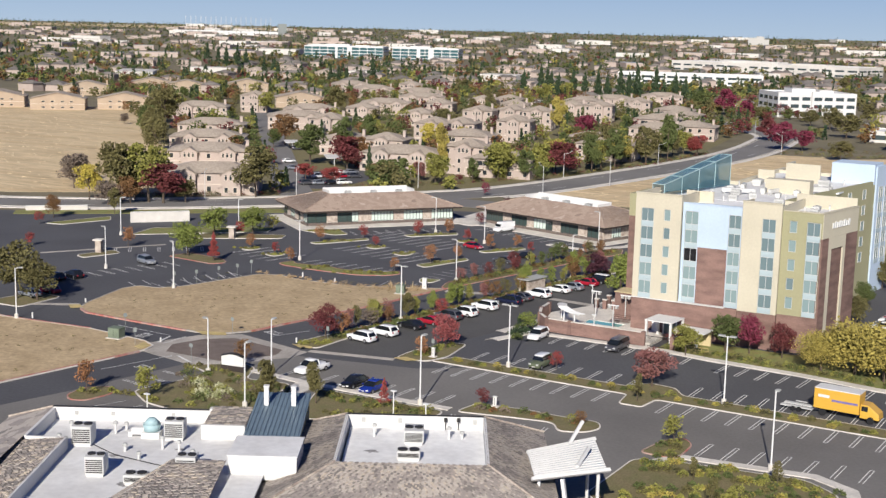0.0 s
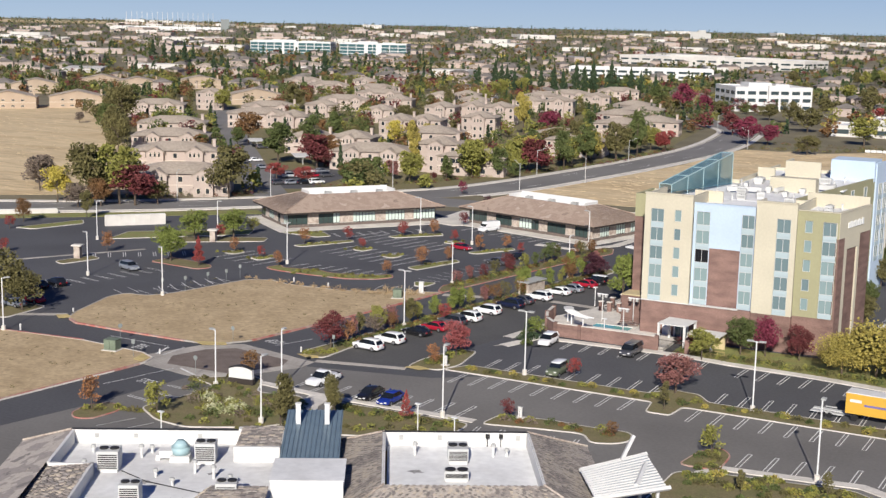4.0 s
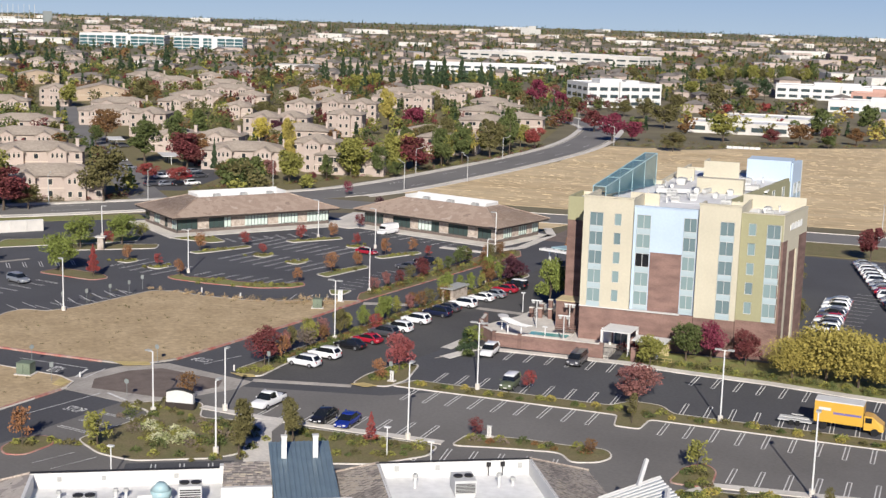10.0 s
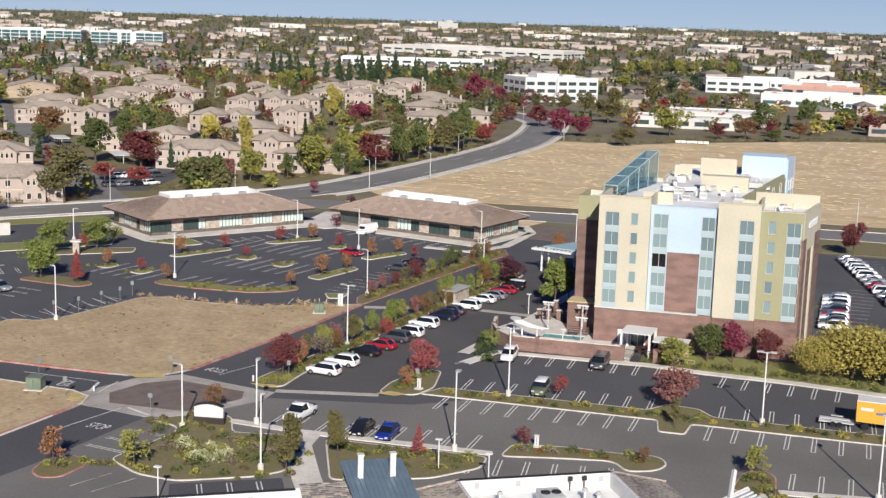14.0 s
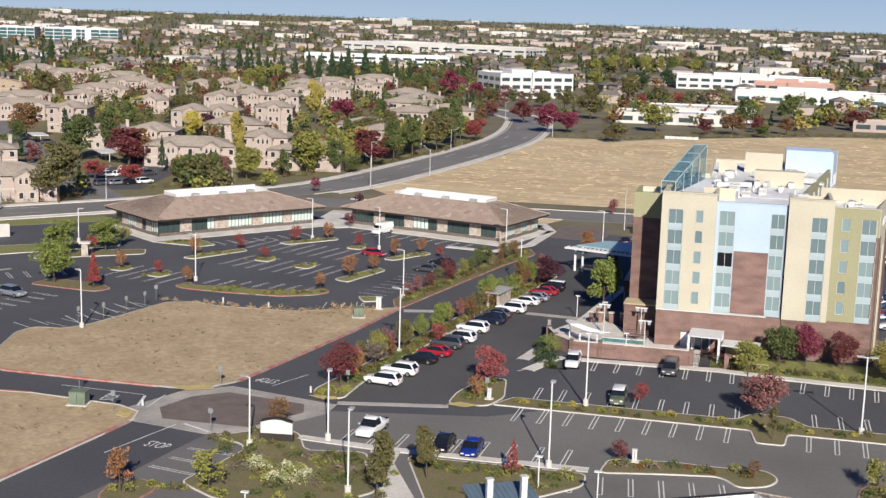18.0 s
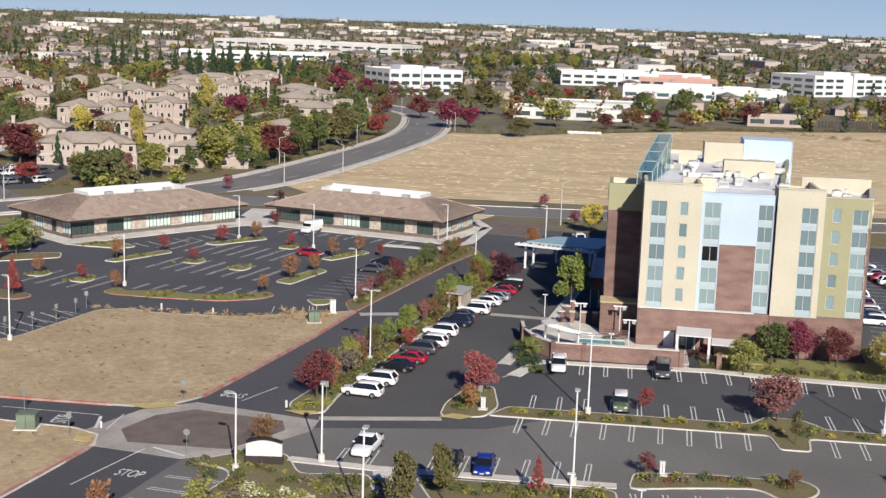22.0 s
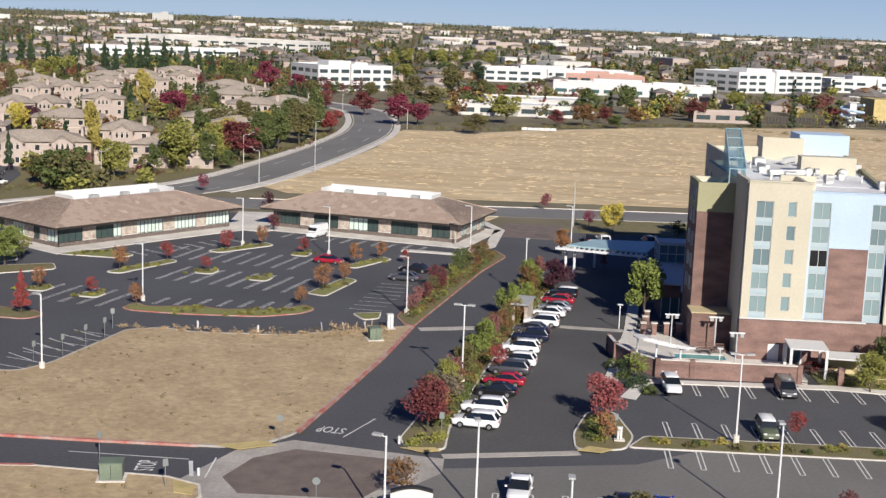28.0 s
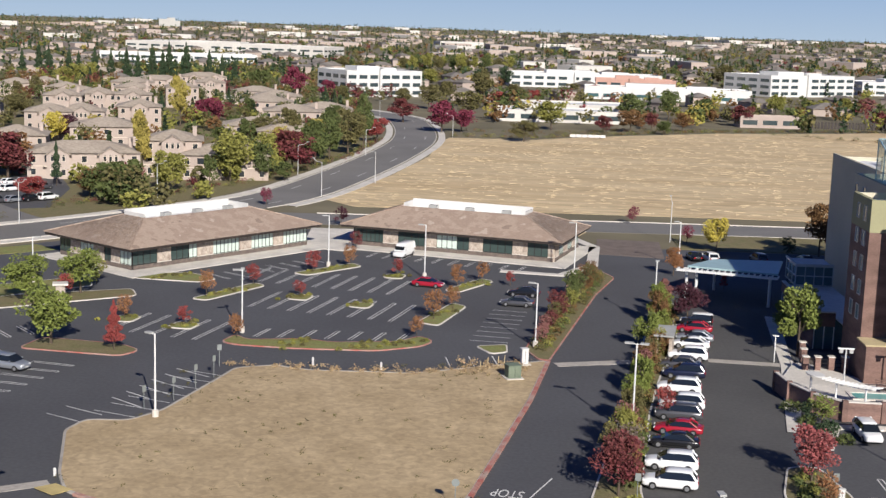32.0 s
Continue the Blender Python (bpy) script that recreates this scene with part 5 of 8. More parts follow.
# row of cars
stalls((33.4, 20), 84, 14, 3.0, -6, 4.8, False), stalls((46, 40), 98, 18, 3.0, 8, 4.8, False)
# drive lines
for _a, _b2 in (((-42.8, -34.6), (-40.4, -28.4)), ((-50, -62.8), (-47.2, -52)), ((-53.2, -42.2), (-53.0, -47.4)), ((-66.5, -42.6), (-55.5, -43.0))):
    mark(_a, _b2, 0.14)
mark((-55.2, -43.4), (-54.2, -47.2), 0.35), mark((-46.5, -51.5), (-42.8, -53.2), 0.35)
_pts = smooth_line([(-174, 48), (-135, 84), (-110, 118), (-95.5, 147), (-87.5, 192), (-81, 251), (-78.5, 308), (-84.5, 371), (-97, 420)])
for _off in (-3.6, 3.6):
    L, R = band(_pts, abs(_off) * 2)
    S = L if _off < 0 else R
    for i in range(0, len(S) - 1, 4):
        mark(S[i], S[i + 1], 0.2, 0.075)
_o = tagged(finish(lines, "parking_lines", M["paint"]), "white painted parking and lane lines", "road marking", kind="stuff")


def painted_word(word, x, y, turn, size=1.5, stretch=2.2):
    cu = bpy.data.curves.new("painted_word", "FONT")
    cu.body, cu.size, cu.align_x, cu.align_y, cu.extrude = word, size, "CENTER", "CENTER", 0.003
    cu.materials.append(M["paint"])
    ob = new("painted_word", cu)
    ob.matrix_basis = pose(x, y, 0.075, 0, 0, turn) @ Matrix.Diagonal((1.0, stretch, 1, 1))
    return tagged(ob, "white STOP lettering painted on the asphalt", "road marking", "painted words")


painted_word("STOP", -44.2, -32.6, 170, 1.15)
painted_word("STOP", -58.6, -45.2, 94, 1.1)
painted_word("STOP", -46.0, -59.0, -8, 1.1)
# street sidewalks and kerbs
for _off, _w in ((7.4, 0.25), (9.4, 2.4)):
    L, R = band(ROAD, _off * 2)
    for S, nm in ((L, "far"), (R, "near")):
        if nm == "near":
            S = [q for q in S if not (-98 > q[0] > -104 and q[1] < 118)]
            S = [q for q in S if q[1] > 128 or q[0] < -120]
            runs = [[q for q in S if q[1] > 128], [q for q in S if q[1] <= 100 and q[0] < -120]]
        else:
            runs = [S]
        for r in runs:
            if len(r) > 2:
                b = bmesh.new()
                strip(b, r, _w, 0.0, 0.16)
                tagged(finish(b, "sidewalk" if _w > 1 else "kerb_street", M["concrete"]), "pale concrete along the street", "sidewalk", kind="structure")
kerb("kerb_street", [(-84, 124), (-60, 125.4), (-20, 128.4), (40, 131.4), (140, 136.4), (400, 147.5)], 0.25, 0.17)
kerb("kerb_street", [(-60, 110.4), (-30, 112.8)], 0.25, 0.17)
kerb("kerb_street", [(-14, 114), (40, 116.6), (140, 121.6)], 0.25, 0.17)
sheet("verge_grass", [(-172, 32), (-150, 51.5), (-124, 75), (-119, 71), (-146, 46.5), (-168, 27.5)], 0.1, M["lawn"], "grass verge along the street", "verge", 0.08)
sheet("verge", [(-70, 104.5), (-34, 101), (-30, 112.4), (-66, 110)], 0.12, M["hay"], "dry grass verge by the street", "verge", 0.1)
sheet("verge", [(-14, 97), (140, 99), (140, 121), (40, 116.4), (-14, 113.8)], 0.12, M["mulch"], "planted verge by the street", "verge", 0.1)


# ---- trees and shrubs ----
def leaf_mesh(name, centres, size, rng, mats, twist=1.0):
    """Many small bent leaf clumps round the centres, as one mesh."""
    n = len(centres)
    c = np.asarray(centres, float)
    a = rng.normal(size=(n, 3))
    a /= np.linalg.norm(a, axis=1)[:, None]
    a[:, 2] *= 0.6
    b = np.cross(a, rng.normal(size=(n, 3)))
    b /= np.linalg.norm(b, axis=1)[:, None] + 1e-9
    s = size * (0.6 + 0.8 * rng.random(n))[:, None]
    nrm = np.cross(a, b) * s * 0.35
    V = np.stack([c - a * s, c - b * s * 0.8 + nrm, c + a * s, c + b * s * 0.8 + nrm], 1).reshape(-1, 3)
    F = [(4 * i, 4 * i + 1, 4 * i + 2, 4 * i + 3) for i in range(n)]
    me = bpy.data.meshes.new(name)
    me.from_pydata(V.tolist(), [], F)
    me.materials.append(mats)
    return me


def crown_points(shape, n, rng):
    """Points in a crown 1 high and 1 wide, standing on z = 0, in lobes with gaps."""
    pts = []
    if shape == "cone":
        while len(pts) < n:
            z = rng.random() ** 1.25
            r = 0.5 * (1 - z) ** 0.8 * (0.75 + 0.25 * math.sin(z * 26))
            t, q = rng.random() * 6.283, math.sqrt(0.25 + 0.75 * rng.random())
            pts.append((r * q * math.cos(t), r * q * math.sin(t), z))
        return np.array(pts)
    k = 20 if shape in ("round", "dome") else 14
    lobes = []
    for i in range(k):
        t, z = rng.random() * 6.283, 0.15 + 0.7 * (i + 0.5) / k
        wide = math.sin(math.pi * min(0.97, 0.12 + 0.86 * z)) ** 0.7
        if shape == "upright":
            wide *= 0.75
        d = 0.36 * wide * math.sqrt(0.1 + 0.9 * rng.random())
        lobes.append((d * math.cos(t), d * math.sin(t), z, (0.12 + 0.12 * rng.random()) * (0.6 + 0.5 * wide)))
    per = n // k + 1
    for x, y, z, r in lobes:
        p = rng.normal(size=(per, 3))
        p /= np.linalg.norm(p, axis=1)[:, None]
        p *= (r * (0.55 + 0.5 * rng.random(per)))[:, None]
        p[:, 2] *= 0.8
        if shape == "dome":
            p = p * 1.5 + rng.normal(size=(per, 3)) * 0.03
            z *= 0.8
        pts.append(p + (x, y, z))
    return np.concatenate(pts)[:n]


def trunk_mesh(rng, shape, share):
    """A tapered trunk with limbs, for a tree 1 high."""
    b = bmesh.new()
    tube(b, (0, 0, 0), (0.01, 0, share), 0.022, 0.017, n=7)
    tube(b, (0.01, 0, share), (0, 0.01, 0.8 if shape != "round" else 0.65), 0.017, 0.005, n=6)
    for k in range(6):
        t, z = 6.283 * k / 6 + rng.random(), share + 0.06 * k
        d = 0.26 if shape == "round" else 0.16
        tube(b, (0.005, 0, z), (d * math.cos(t), d * math.sin(t), z + 0.22), 0.010, 0.003, n=5)
    me = bpy.data.meshes.new("trunk")
    b.to_mesh(me), b.free()
    me.materials.append(M["bark"])
    return me


_models = {}


def tree(x, y, hgt, colour, shape="round", wide=0.8, z=0.14, name="tree", label="", group="", leaves=1500, share=0.26, size=None, turn=None):
    """A tree hgt high whose crown is wide times as broad."""
    v = random.randrange(3)
    if colour == "gold" and hgt < 9 and y < 0:
        leaves, size = 7500, 0.0165
    elif hgt < 4.9:
        leaves, size = 680, size or 0.036
    elif y < 60:
        leaves, size = 2900, size or 0.0255
    elif y < 340:
        leaves, size = 2600, size or 0.028
    key = (colour, shape, hgt > 6, share, leaves, v)
    if key not in _models:
        rng = np.random.default_rng(17 * v + len(shape) * 5 + leaves)
        p = crown_points(shape, leaves, rng)
        p[:, 2] = share * 0.8 + p[:, 2] * (1 - share * 0.8)
        _models[key] = (leaf_mesh("crown", p, size or (0.036 if hgt > 6 else 0.042), rng, LEAF[colour]), trunk_mesh(rng, shape, share))
    crown, trunk = _models[key]
    t = new(name)
    t.matrix_basis = pose(x, y, z, 0, 0, random.random() * 360 if turn is None else turn)
    c = new("crown", crown)
    c.parent, c.scale = t, (hgt * wide * 0.9, hgt * wide * 0.9, hgt * 0.93)
    s = new("trunk", trunk)
    s.parent, s.scale = t, (hgt * wide, hgt * wide, hgt)
    return tagged(t, label or f"{TONE[colour]} street tree with an uneven crown", "tree", group)


TONE = {"red": "bright red autumn", "magenta": "crimson autumn", "darkred": "dark red autumn", "pink": "pinkish red autumn", "purple": "dark purple", "orange": "orange-brown autumn", "rust": "rusty pink autumn", "brown": "russet autumn", "yellow": "bright yellow autumn", "gold": "golden autumn", "yellowgreen": "yellow-green", "green": "leafy green", "olive": "dull olive-brown", "conifer": "dark conifer", "bare": "half-bare grey", "dryweed": "straw-coloured", "lime": "fresh green", "white": "white-flowering"}
random.seed(21)
for colour, shape, wide, rows in (
    ("green", "round", 0.95, ((17, -3.4, 6.3), (-35, 50, 4.6),)),
    ("lime", "upright", 0.8, ((-9.4, 19.8, 9.6),)),
    ("lime", "upright", 0.62, ((-25, 34, 6.2), (-9.2, 31, 5.2), (-28.6, 20, 4.6), (-30.6, 1, 4.2), (-32.0, -6, 4.2))),
    ("red", "cone", 0.5, ((-90, 8, 6.3), (-9, -56.4, 4.1), (-12, 60, 3.5))),
    ("red", "round", 0.8, ((-105, 34.5, 3.9), (-85.2, 21.6, 2.9), (-82, 49, 3.5), (-74, 41.6, 2.7), (-75, 60.6, 3.9), (-61.8, 59.6, 3.2), (1, -28, 3.2), (-28.6, -8.6, 3.6), (-131, -1, 3.3), (-151, 20, 3.6), (-44.4, 56, 2.6))),
    ("orange", "round", 0.7, ((-93.6, 24, 3.6), (-86.6, 39, 4.4), (-77.4, 16.2, 3.5), (-70, 66, 4.1), (-55.8, 20.2, 3.3), (-54.4, 31.4, 4.6), (-52.2, 38.6, 3.6), (-52.2, 52.4, 4.2), (-48.6, 58, 3.6), (-18, -32.6, 3.6), (-34, -29, 4.3), (-43.4, -72, 4.8), (-114.5, 10.1, 4.8), (-33.4, 60, 3.4), (-18.4, 70, 5.3))),
    ("brown", "round", 0.75, ((-36, -50, 4.1), (-33, -18, 3.6), (-29.4, 8, 3.8), (-26.6, 16, 3.6), (14.2, -49.4, 2.2), (-156, 29, 6.1), (10, 94, 11), (-32, 64, 3.4))),
    ("darkred", "round", 0.85, ((-35, -32, 6.0), (25.2, -2.4, 5.7), (-38, 36, 4.3), (0.8, -49, 2.7), (-71, 82.6, 3.6), (38.6, 96, 8), (-139, 148, 4.6))),
    ("pink", "round", 0.9, ((-17.8, -26, 5.6),)),
    ("rust", "round", 1.15, ((15, -28, 6.0),)),
    ("olive", "round", 1.0, ((-93.4, -38.4, 10.6), (-89.6, -37.4, 8.0))),
    ("magenta", "round", 0.75, ((20.4, -2.6, 6.4), (-12, 103, 4), (-96, 132, 4.4), (-20, 126, 4.2))),
    ("purple", "round", 0.9, ((-20.6, 36, 6.0), (-77, 108, 4.2))),
    ("yellow", "round", 0.85, ((-8, 94, 7.2),)),
    ("gold", "dome", 1.0, ((32, -7, 7.4), (36.4, -6, 9.2), (40.6, -7.4, 9.0), (45.0, -8.2, 8.6), (34.4, -3, 8.0), (39, -3.6, 8.6))),
    ("lime", "round", 1.1, ((-98, 9.6, 7.6), (-109, 31, 7.2), (-104, 38, 7.0), (-13.0, -8.8, 3.4))),
    ("yellowgreen", "round", 0.95, ((13, -9.4, 5.2), (-35.6, -69.4, 4.6), (26, -49.6, 3.9), (-104, 45, 4.2))),
    ("olive", "upright", 0.62, ((-148.6, 41.4, 7.5), (-20, -66.4, 7.6), (-17, -59.6, 6.0), (16, -35.8, 4.3), (40, -57, 3.2), (32, -60, 3), (36, -66, 3.4))),
    ("olive", "round", 0.9, ((26.3, 61.0, 6.0),)),
    ("green", "round", 0.9, ((27.5, 41.0, 5.2),)),
    ("olive", "round", 0.9, ((29.2, 26.6, 5.6),)),
    ("green", "round", 0.9, ((24.2, 80.2, 5.0),)),
    ("bare", "round", 1.1, ((-33.6, -22, 3.8),)),
    ("conifer", "round", 0.9, ((4, 91.4, 4.4), (14, 98, 6), (-14.2, -8.4, 2.6))),
):
    for x, y, hh in rows:
        tree(x, y, hh, colour, shape, wide)


_tr = random.Random(6)
for _k in range(22):
    t = _k / 21
    x, y = -35 + 12.6 * t + _tr.uniform(-0.9, 0.6), -27 + 70 * t + _tr.uniform(-1, 1)
    tree(x, y, _tr.uniform(3.4, 5.4), _tr.choice(("lime", "yellowgreen", "lime", "brown", "rust", "olive", "yellowgreen", "lime")), _tr.choice(("upright", "upright", "round")), 0.68)
for _k in range(12):
    t = _k / 11
    tree(-41 + 9.6 * t + _tr.uniform(-0.5, 0.5), 19 + 44 * t, _tr.uniform(2.4, 4.2), _tr.choice(("green", "yellowgreen", "brown", "rust", "olive", "darkred")), _tr.choice(("upright", "round")), 0.75)


def shrub_bed(name, spots, colours, label, group="shrub beds", lo=0.5, hi=1.2, seed=1, n=70):
    """One planted clump of shrubs."""
    rng = np.random.default_rng(seed)
    for ci, colour in enumerate(colours):
        P = []
        for i, (x, y) in enumerate(spots):
            if i % len(colours) != ci:
                continue
            r = lo + (hi - lo) * rng.random()
            p = rng.normal(size=(int(n * 1.6), 3))
            p /= np.linalg.norm(p, axis=1)[:, None]
            p *= (r * (0.6 + 0.45 * rng.random(int(n * 1.6))))[:, None]
            p[:, 2] = np.abs(p[:, 2]) * 0.9
            P.append(p + (x, y, 0.14))
        if P:
            me = leaf_mesh(name, np.concatenate(P), 0.115, rng, LEAF[colour])
            tagged(new(name, me), label.replace("*", TONE[colour].split()[0]), "shrubs", kind="stuff")


def along(pts, step, wob, seed):
    rng = random.Random(seed)
    out = []
    for a, b in zip(pts, pts[1:]):
        d = math.dist(a, b)
        for k in range(max(1, int(d / step))):
            t = (k + rng.random()) / max(1, int(d / step))
            out.append((a[0] + (b[0] - a[0]) * t + rng.uniform(-wob, wob), a[1] + (b[1] - a[1]) * t + rng.uniform(-wob, wob)))
    return out


shrub_bed("shrub_row", along([(-14, -31.6), (13, -31.6), (30, -31.8), (60, -31.8)], 1.3, 0.9, 1), ("yellowgreen", "gold", "olive", "green"), "* low shrubs in the strip before the hotel", lo=0.4, hi=0.85, seed=2)
shrub_bed("hedge", along([(-34.4, -30), (-31.4, -10), (-28, 10), (-24.4, 28), (-21.8, 44)], 0.75, 0.7, 3), ("green", "olive", "yellowgreen", "brown"), "* hedge along the row of cars", lo=0.6, hi=1.2, seed=4)
shrub_bed("hedge", along([(-33.6, -29), (-32, -19), (-31.4, -14)], 0.5, 0.15, 3), ("green",), "* clipped hedge behind the cars", lo=0.6, hi=0.8, seed=14)
shrub_bed("shrub_row", along([(-41, 16), (-37.6, 34), (-33, 54), (-30.5, 68)], 0.9, 0.8, 5), ("olive", "green", "brown", "yellowgreen"), "* shrubs along the drive", lo=0.5, hi=1.2, seed=6)
shrub_bed("shrub_row", along([(-40, -56), (-35, -60), (-30, -66), (-24, -62), (-28, -57), (-24, -65)], 0.8, 1.9, 7), ("olive", "yellowgreen", "green", "bare"), "* shrubs in the entrance bed", lo=0.5, hi=1.2, seed=8)
shrub_bed("flowering_shrub", along([(-34, -60.5), (-27.5, -63.5), (-31, -66)], 0.7, 1.4, 9), ("white", "white", "yellowgreen"), "* flowering shrubs in the entrance bed", lo=0.7, hi=1.3, seed=10, n=90)
shrub_bed("shrub_row", along([(-18, -57), (-10, -56), (-3, -55.6)], 0.9, 1.2, 11), ("yellowgreen", "green", "olive"), "* shrubs beside the path", lo=0.5, hi=1.1, seed=12)
shrub_bed("shrub_row", along([(0, -50), (10, -48.6), (15, -49)], 0.9, 0.9, 13), ("yellowgreen", "bare", "green", "brown"), "* low shrubs on the island", lo=0.4, hi=0.9, seed=15)
shrub_bed("shrub_row", along([(25, -51), (27, -49), (26, -60), (32, -57), (42, -56), (36, -64), (28, -66)], 0.8, 1.6, 16), ("green", "yellowgreen", "olive"), "* shrubs in the planted bed", lo=0.4, hi=0.9, seed=17)
shrub_bed("shrub_row", along([(9, -6.4), (16, -7), (28, -7.6), (40, -9.5), (58, -11)], 0.8, 1.0, 18), ("yellowgreen", "green", "olive"), "* shrubs along the hotel walk", lo=0.5, hi=1.1, seed=19)
shrub_bed("fern_bed", along([(27, -58), (34, -56), (44, -55.6), (47, -60), (40, -62), (32, -62), (28, -68), (38, -68), (46, -66)], 0.7, 2.0, 46), ("yellowgreen", "green", "yellowgreen", "gold"), "* ferns and young palms in the planted bed", lo=0.3, hi=0.8, seed=47, n=60)
shrub_bed("ground_cover", along([(-44, -73), (-42, -70), (-38, -69.4), (-33, -70)], 0.8, 0.8, 54), ("yellowgreen", "olive"), "* low shrubs on the kerbed island", lo=0.3, hi=0.7, seed=55, n=50)
shrub_bed("ground_cover", along([(-40, -55), (-36, -52), (-33, -57), (-22, -58), (-20, -66), (-28, -69), (-33, -66)], 1.1, 1.5, 48), ("olive", "yellowgreen", "olive", "green"), "* low ground cover in the entrance bed", lo=0.3, hi=0.8, seed=49, n=50)
shrub_bed("ground_cover", along([(-19, -56), (-12, -57), (-4, -56), (-8, -60), (-14, -63)], 0.9, 1.2, 50), ("olive", "green", "yellowgreen"), "* low ground cover beside the path", lo=0.3, hi=0.8, seed=51, n=50)
shrub_bed("field_hedge", along([(-62, 352), (-30, 350), (0, 380), (50, 392), (120, 350), (180, 334)], 1.6, 2.5, 52), ("olive", "green", "brown"), "* hedge along the field's far edge", lo=0.9, hi=2.0, seed=53, n=40)
shrub_bed("shrub_row", along([(-19, -33), (-18, -24)], 0.6, 0.9, 20), ("yellowgreen", "green"), "* shrubs under the red tree", lo=0.4, hi=0.8, seed=21)
shrub_bed("shrub_row", along([(-36, -36), (-33.8, -33)], 0.5, 0.8, 22), ("yellowgreen",), "* shrubs at the strip's end", lo=0.4, hi=0.8, seed=23)
shrub_bed("clipped_bush", [(-14.4, -8.6), (-13.4, -12), (-12, -14.4), (-12.6, -10.4), (-15, -4)], ("green", "conifer"), "* clipped bushes by the pool wall", lo=0.9, hi=1.3, seed=24, n=220)
shrub_bed("hedge", along([(-0.5, -3.6), (4.4, -3.8)], 0.4, 0.15, 25), ("green",), "* clipped hedge inside the pool wall", lo=0.6, hi=0.8, seed=26)
shrub_bed("dark_vine", [(7.6, -1.2), (8.6, -1.0), (9.6, -1.1), (10.6, -1.2)], ("darkred",), "* bush before the brick base", lo=0.9, hi=1.3, seed=27, n=160)
for _i, _p in enumerate(((-84, 43), (-73, 63), (-74, 41.5), (-65, 38), (-53.4, 35), (-62, 60), (-50.6, 55), (-94, 24), (-85.5, 21.5), (-95, 52.5), (-70, 14.6), (-62, 15), (-57, 17))):
    shrub_bed("grass_tuft", along([(_p[0] - 2, _p[1] - 2), (_p[0] + 2, _p[1] + 2)], 0.5, 1.1, 30 + _i), ("yellowgreen", "olive"), "* grass tufts on the parking island", lo=0.25, hi=0.5, seed=31 + _i, n=40)
# dry weeds on the vacant plots
_rng = np.random.default_rng(5)
_P = []
for _x0, _x1, _y0, _y1, _n in ((-82, -46, -37, 2, 110), (-60, -43, 2, 8, 30), (-100, -56, -75, -50, 70)):
    for _k in range(_n):
        x, y = _rng.uniform(_x0, _x1), _rng.uniform(_y0, _y1)
        p = _rng.normal(size=(12, 3)) * (0.16, 0.16, 0.10)
        p[:, 2] = np.abs(p[:, 2])
        _P.append(p + (x, y, 0.2))
tagged(new("dry_weeds", leaf_mesh("dry_weeds", np.concatenate(_P), 0.07, _rng, LEAF["olive"])), "scattered dry weeds on the vacant plots", "weeds", kind="stuff")

_P = []
for _k in range(95):
    t = _rng.random()
    x, y = (-76 + 33 * t, 3.4 + 6.5 * max(0, t - 0.62) / 0.38 + _rng.normal() * 0.8) if _k < 65 else (-50 + _rng.random() * 8, 4 + _rng.random() * 6)
    p = _rng.normal(size=(26, 3)) * (0.26, 0.26, 0.15)
    p[:, 2] = np.abs(p[:, 2]) * 1.3
    _P.append(p + (x, y, 0.2))
tagged(new("dry_weeds", leaf_mesh("dry_weeds", np.concatenate(_P), 0.10, _rng, LEAF["dryweed"])), "tall straw-coloured weeds along the plot's edge", "weeds", kind="stuff")
for x, y, hh in ((-45.6, 7.6, 1.3), (-44.6, 5.2, 1.0), (-46.8, 8.6, 0.9), (-44.9, 9.0, 1.1), (-47.6, 6.2, 1.0)):
    b = bmesh.new()
    tube(b, (0, 0, 0), (0.08, 0.03, hh), 0.05, n=5)
    o = tagged(finish(b, "stake", M["tan"]), "weathered wooden survey stake in dry weeds", "stake", "survey stakes")
    o.location = (x, y, 0.2)


# ---- vehicles ----
def paint(name, c, rough=0.25, metal=0.0):
    m = bpy.data.materials.new(name)
    m.use_nodes = True
    b = m.node_tree.nodes["Principled BSDF"]
    b.inputs["Base Color"].default_value = (*c, 1)
    b.inputs["Roughness"].default_value, b.inputs["Metallic"].default_value = rough, metal
    b.inputs["Coat Weight"].default_value = 0.5
    return m


PAINT = {"white": paint("white_car_paint", (0.78, 0.78, 0.77)), "black": paint("black_car_paint", (0.012, 0.012, 0.014)), "red": paint("red_car_paint", (0.33, 0.015, 0.03)), "silver": paint("silver_car_paint", (0.36, 0.38, 0.41), 0.3, 0.5), "grey": paint("grey_car_paint", (0.10, 0.10, 0.11), 0.3, 0.4), "blue": paint("blue_car_paint", (0.012, 0.03, 0.22)), "navy": paint("navy_car_paint", (0.012, 0.016, 0.04)), "green": paint("dull_green_paint", (0.10, 0.12, 0.07), 0.5), "yellow": paint("yellow_truck_paint", (0.62, 0.36, 0.05), 0.4)}
TYRE = mat("tyre_rubber", (0.015, 0.015, 0.016), 0.9)
RIM = mat("wheel_rim", (0.35, 0.35, 0.36), 0.35, metal=0.6, vary=0.05)
CARGLASS = glass("car_glass", (0.012, 0.015, 0.018), 0.05)
LAMP_W, LAMP_R = mat("headlight_lens", (0.7, 0.7, 0.68), 0.2, vary=0.03), mat("tail_light_lens", (0.30, 0.01, 0.012), 0.3, vary=0.05)


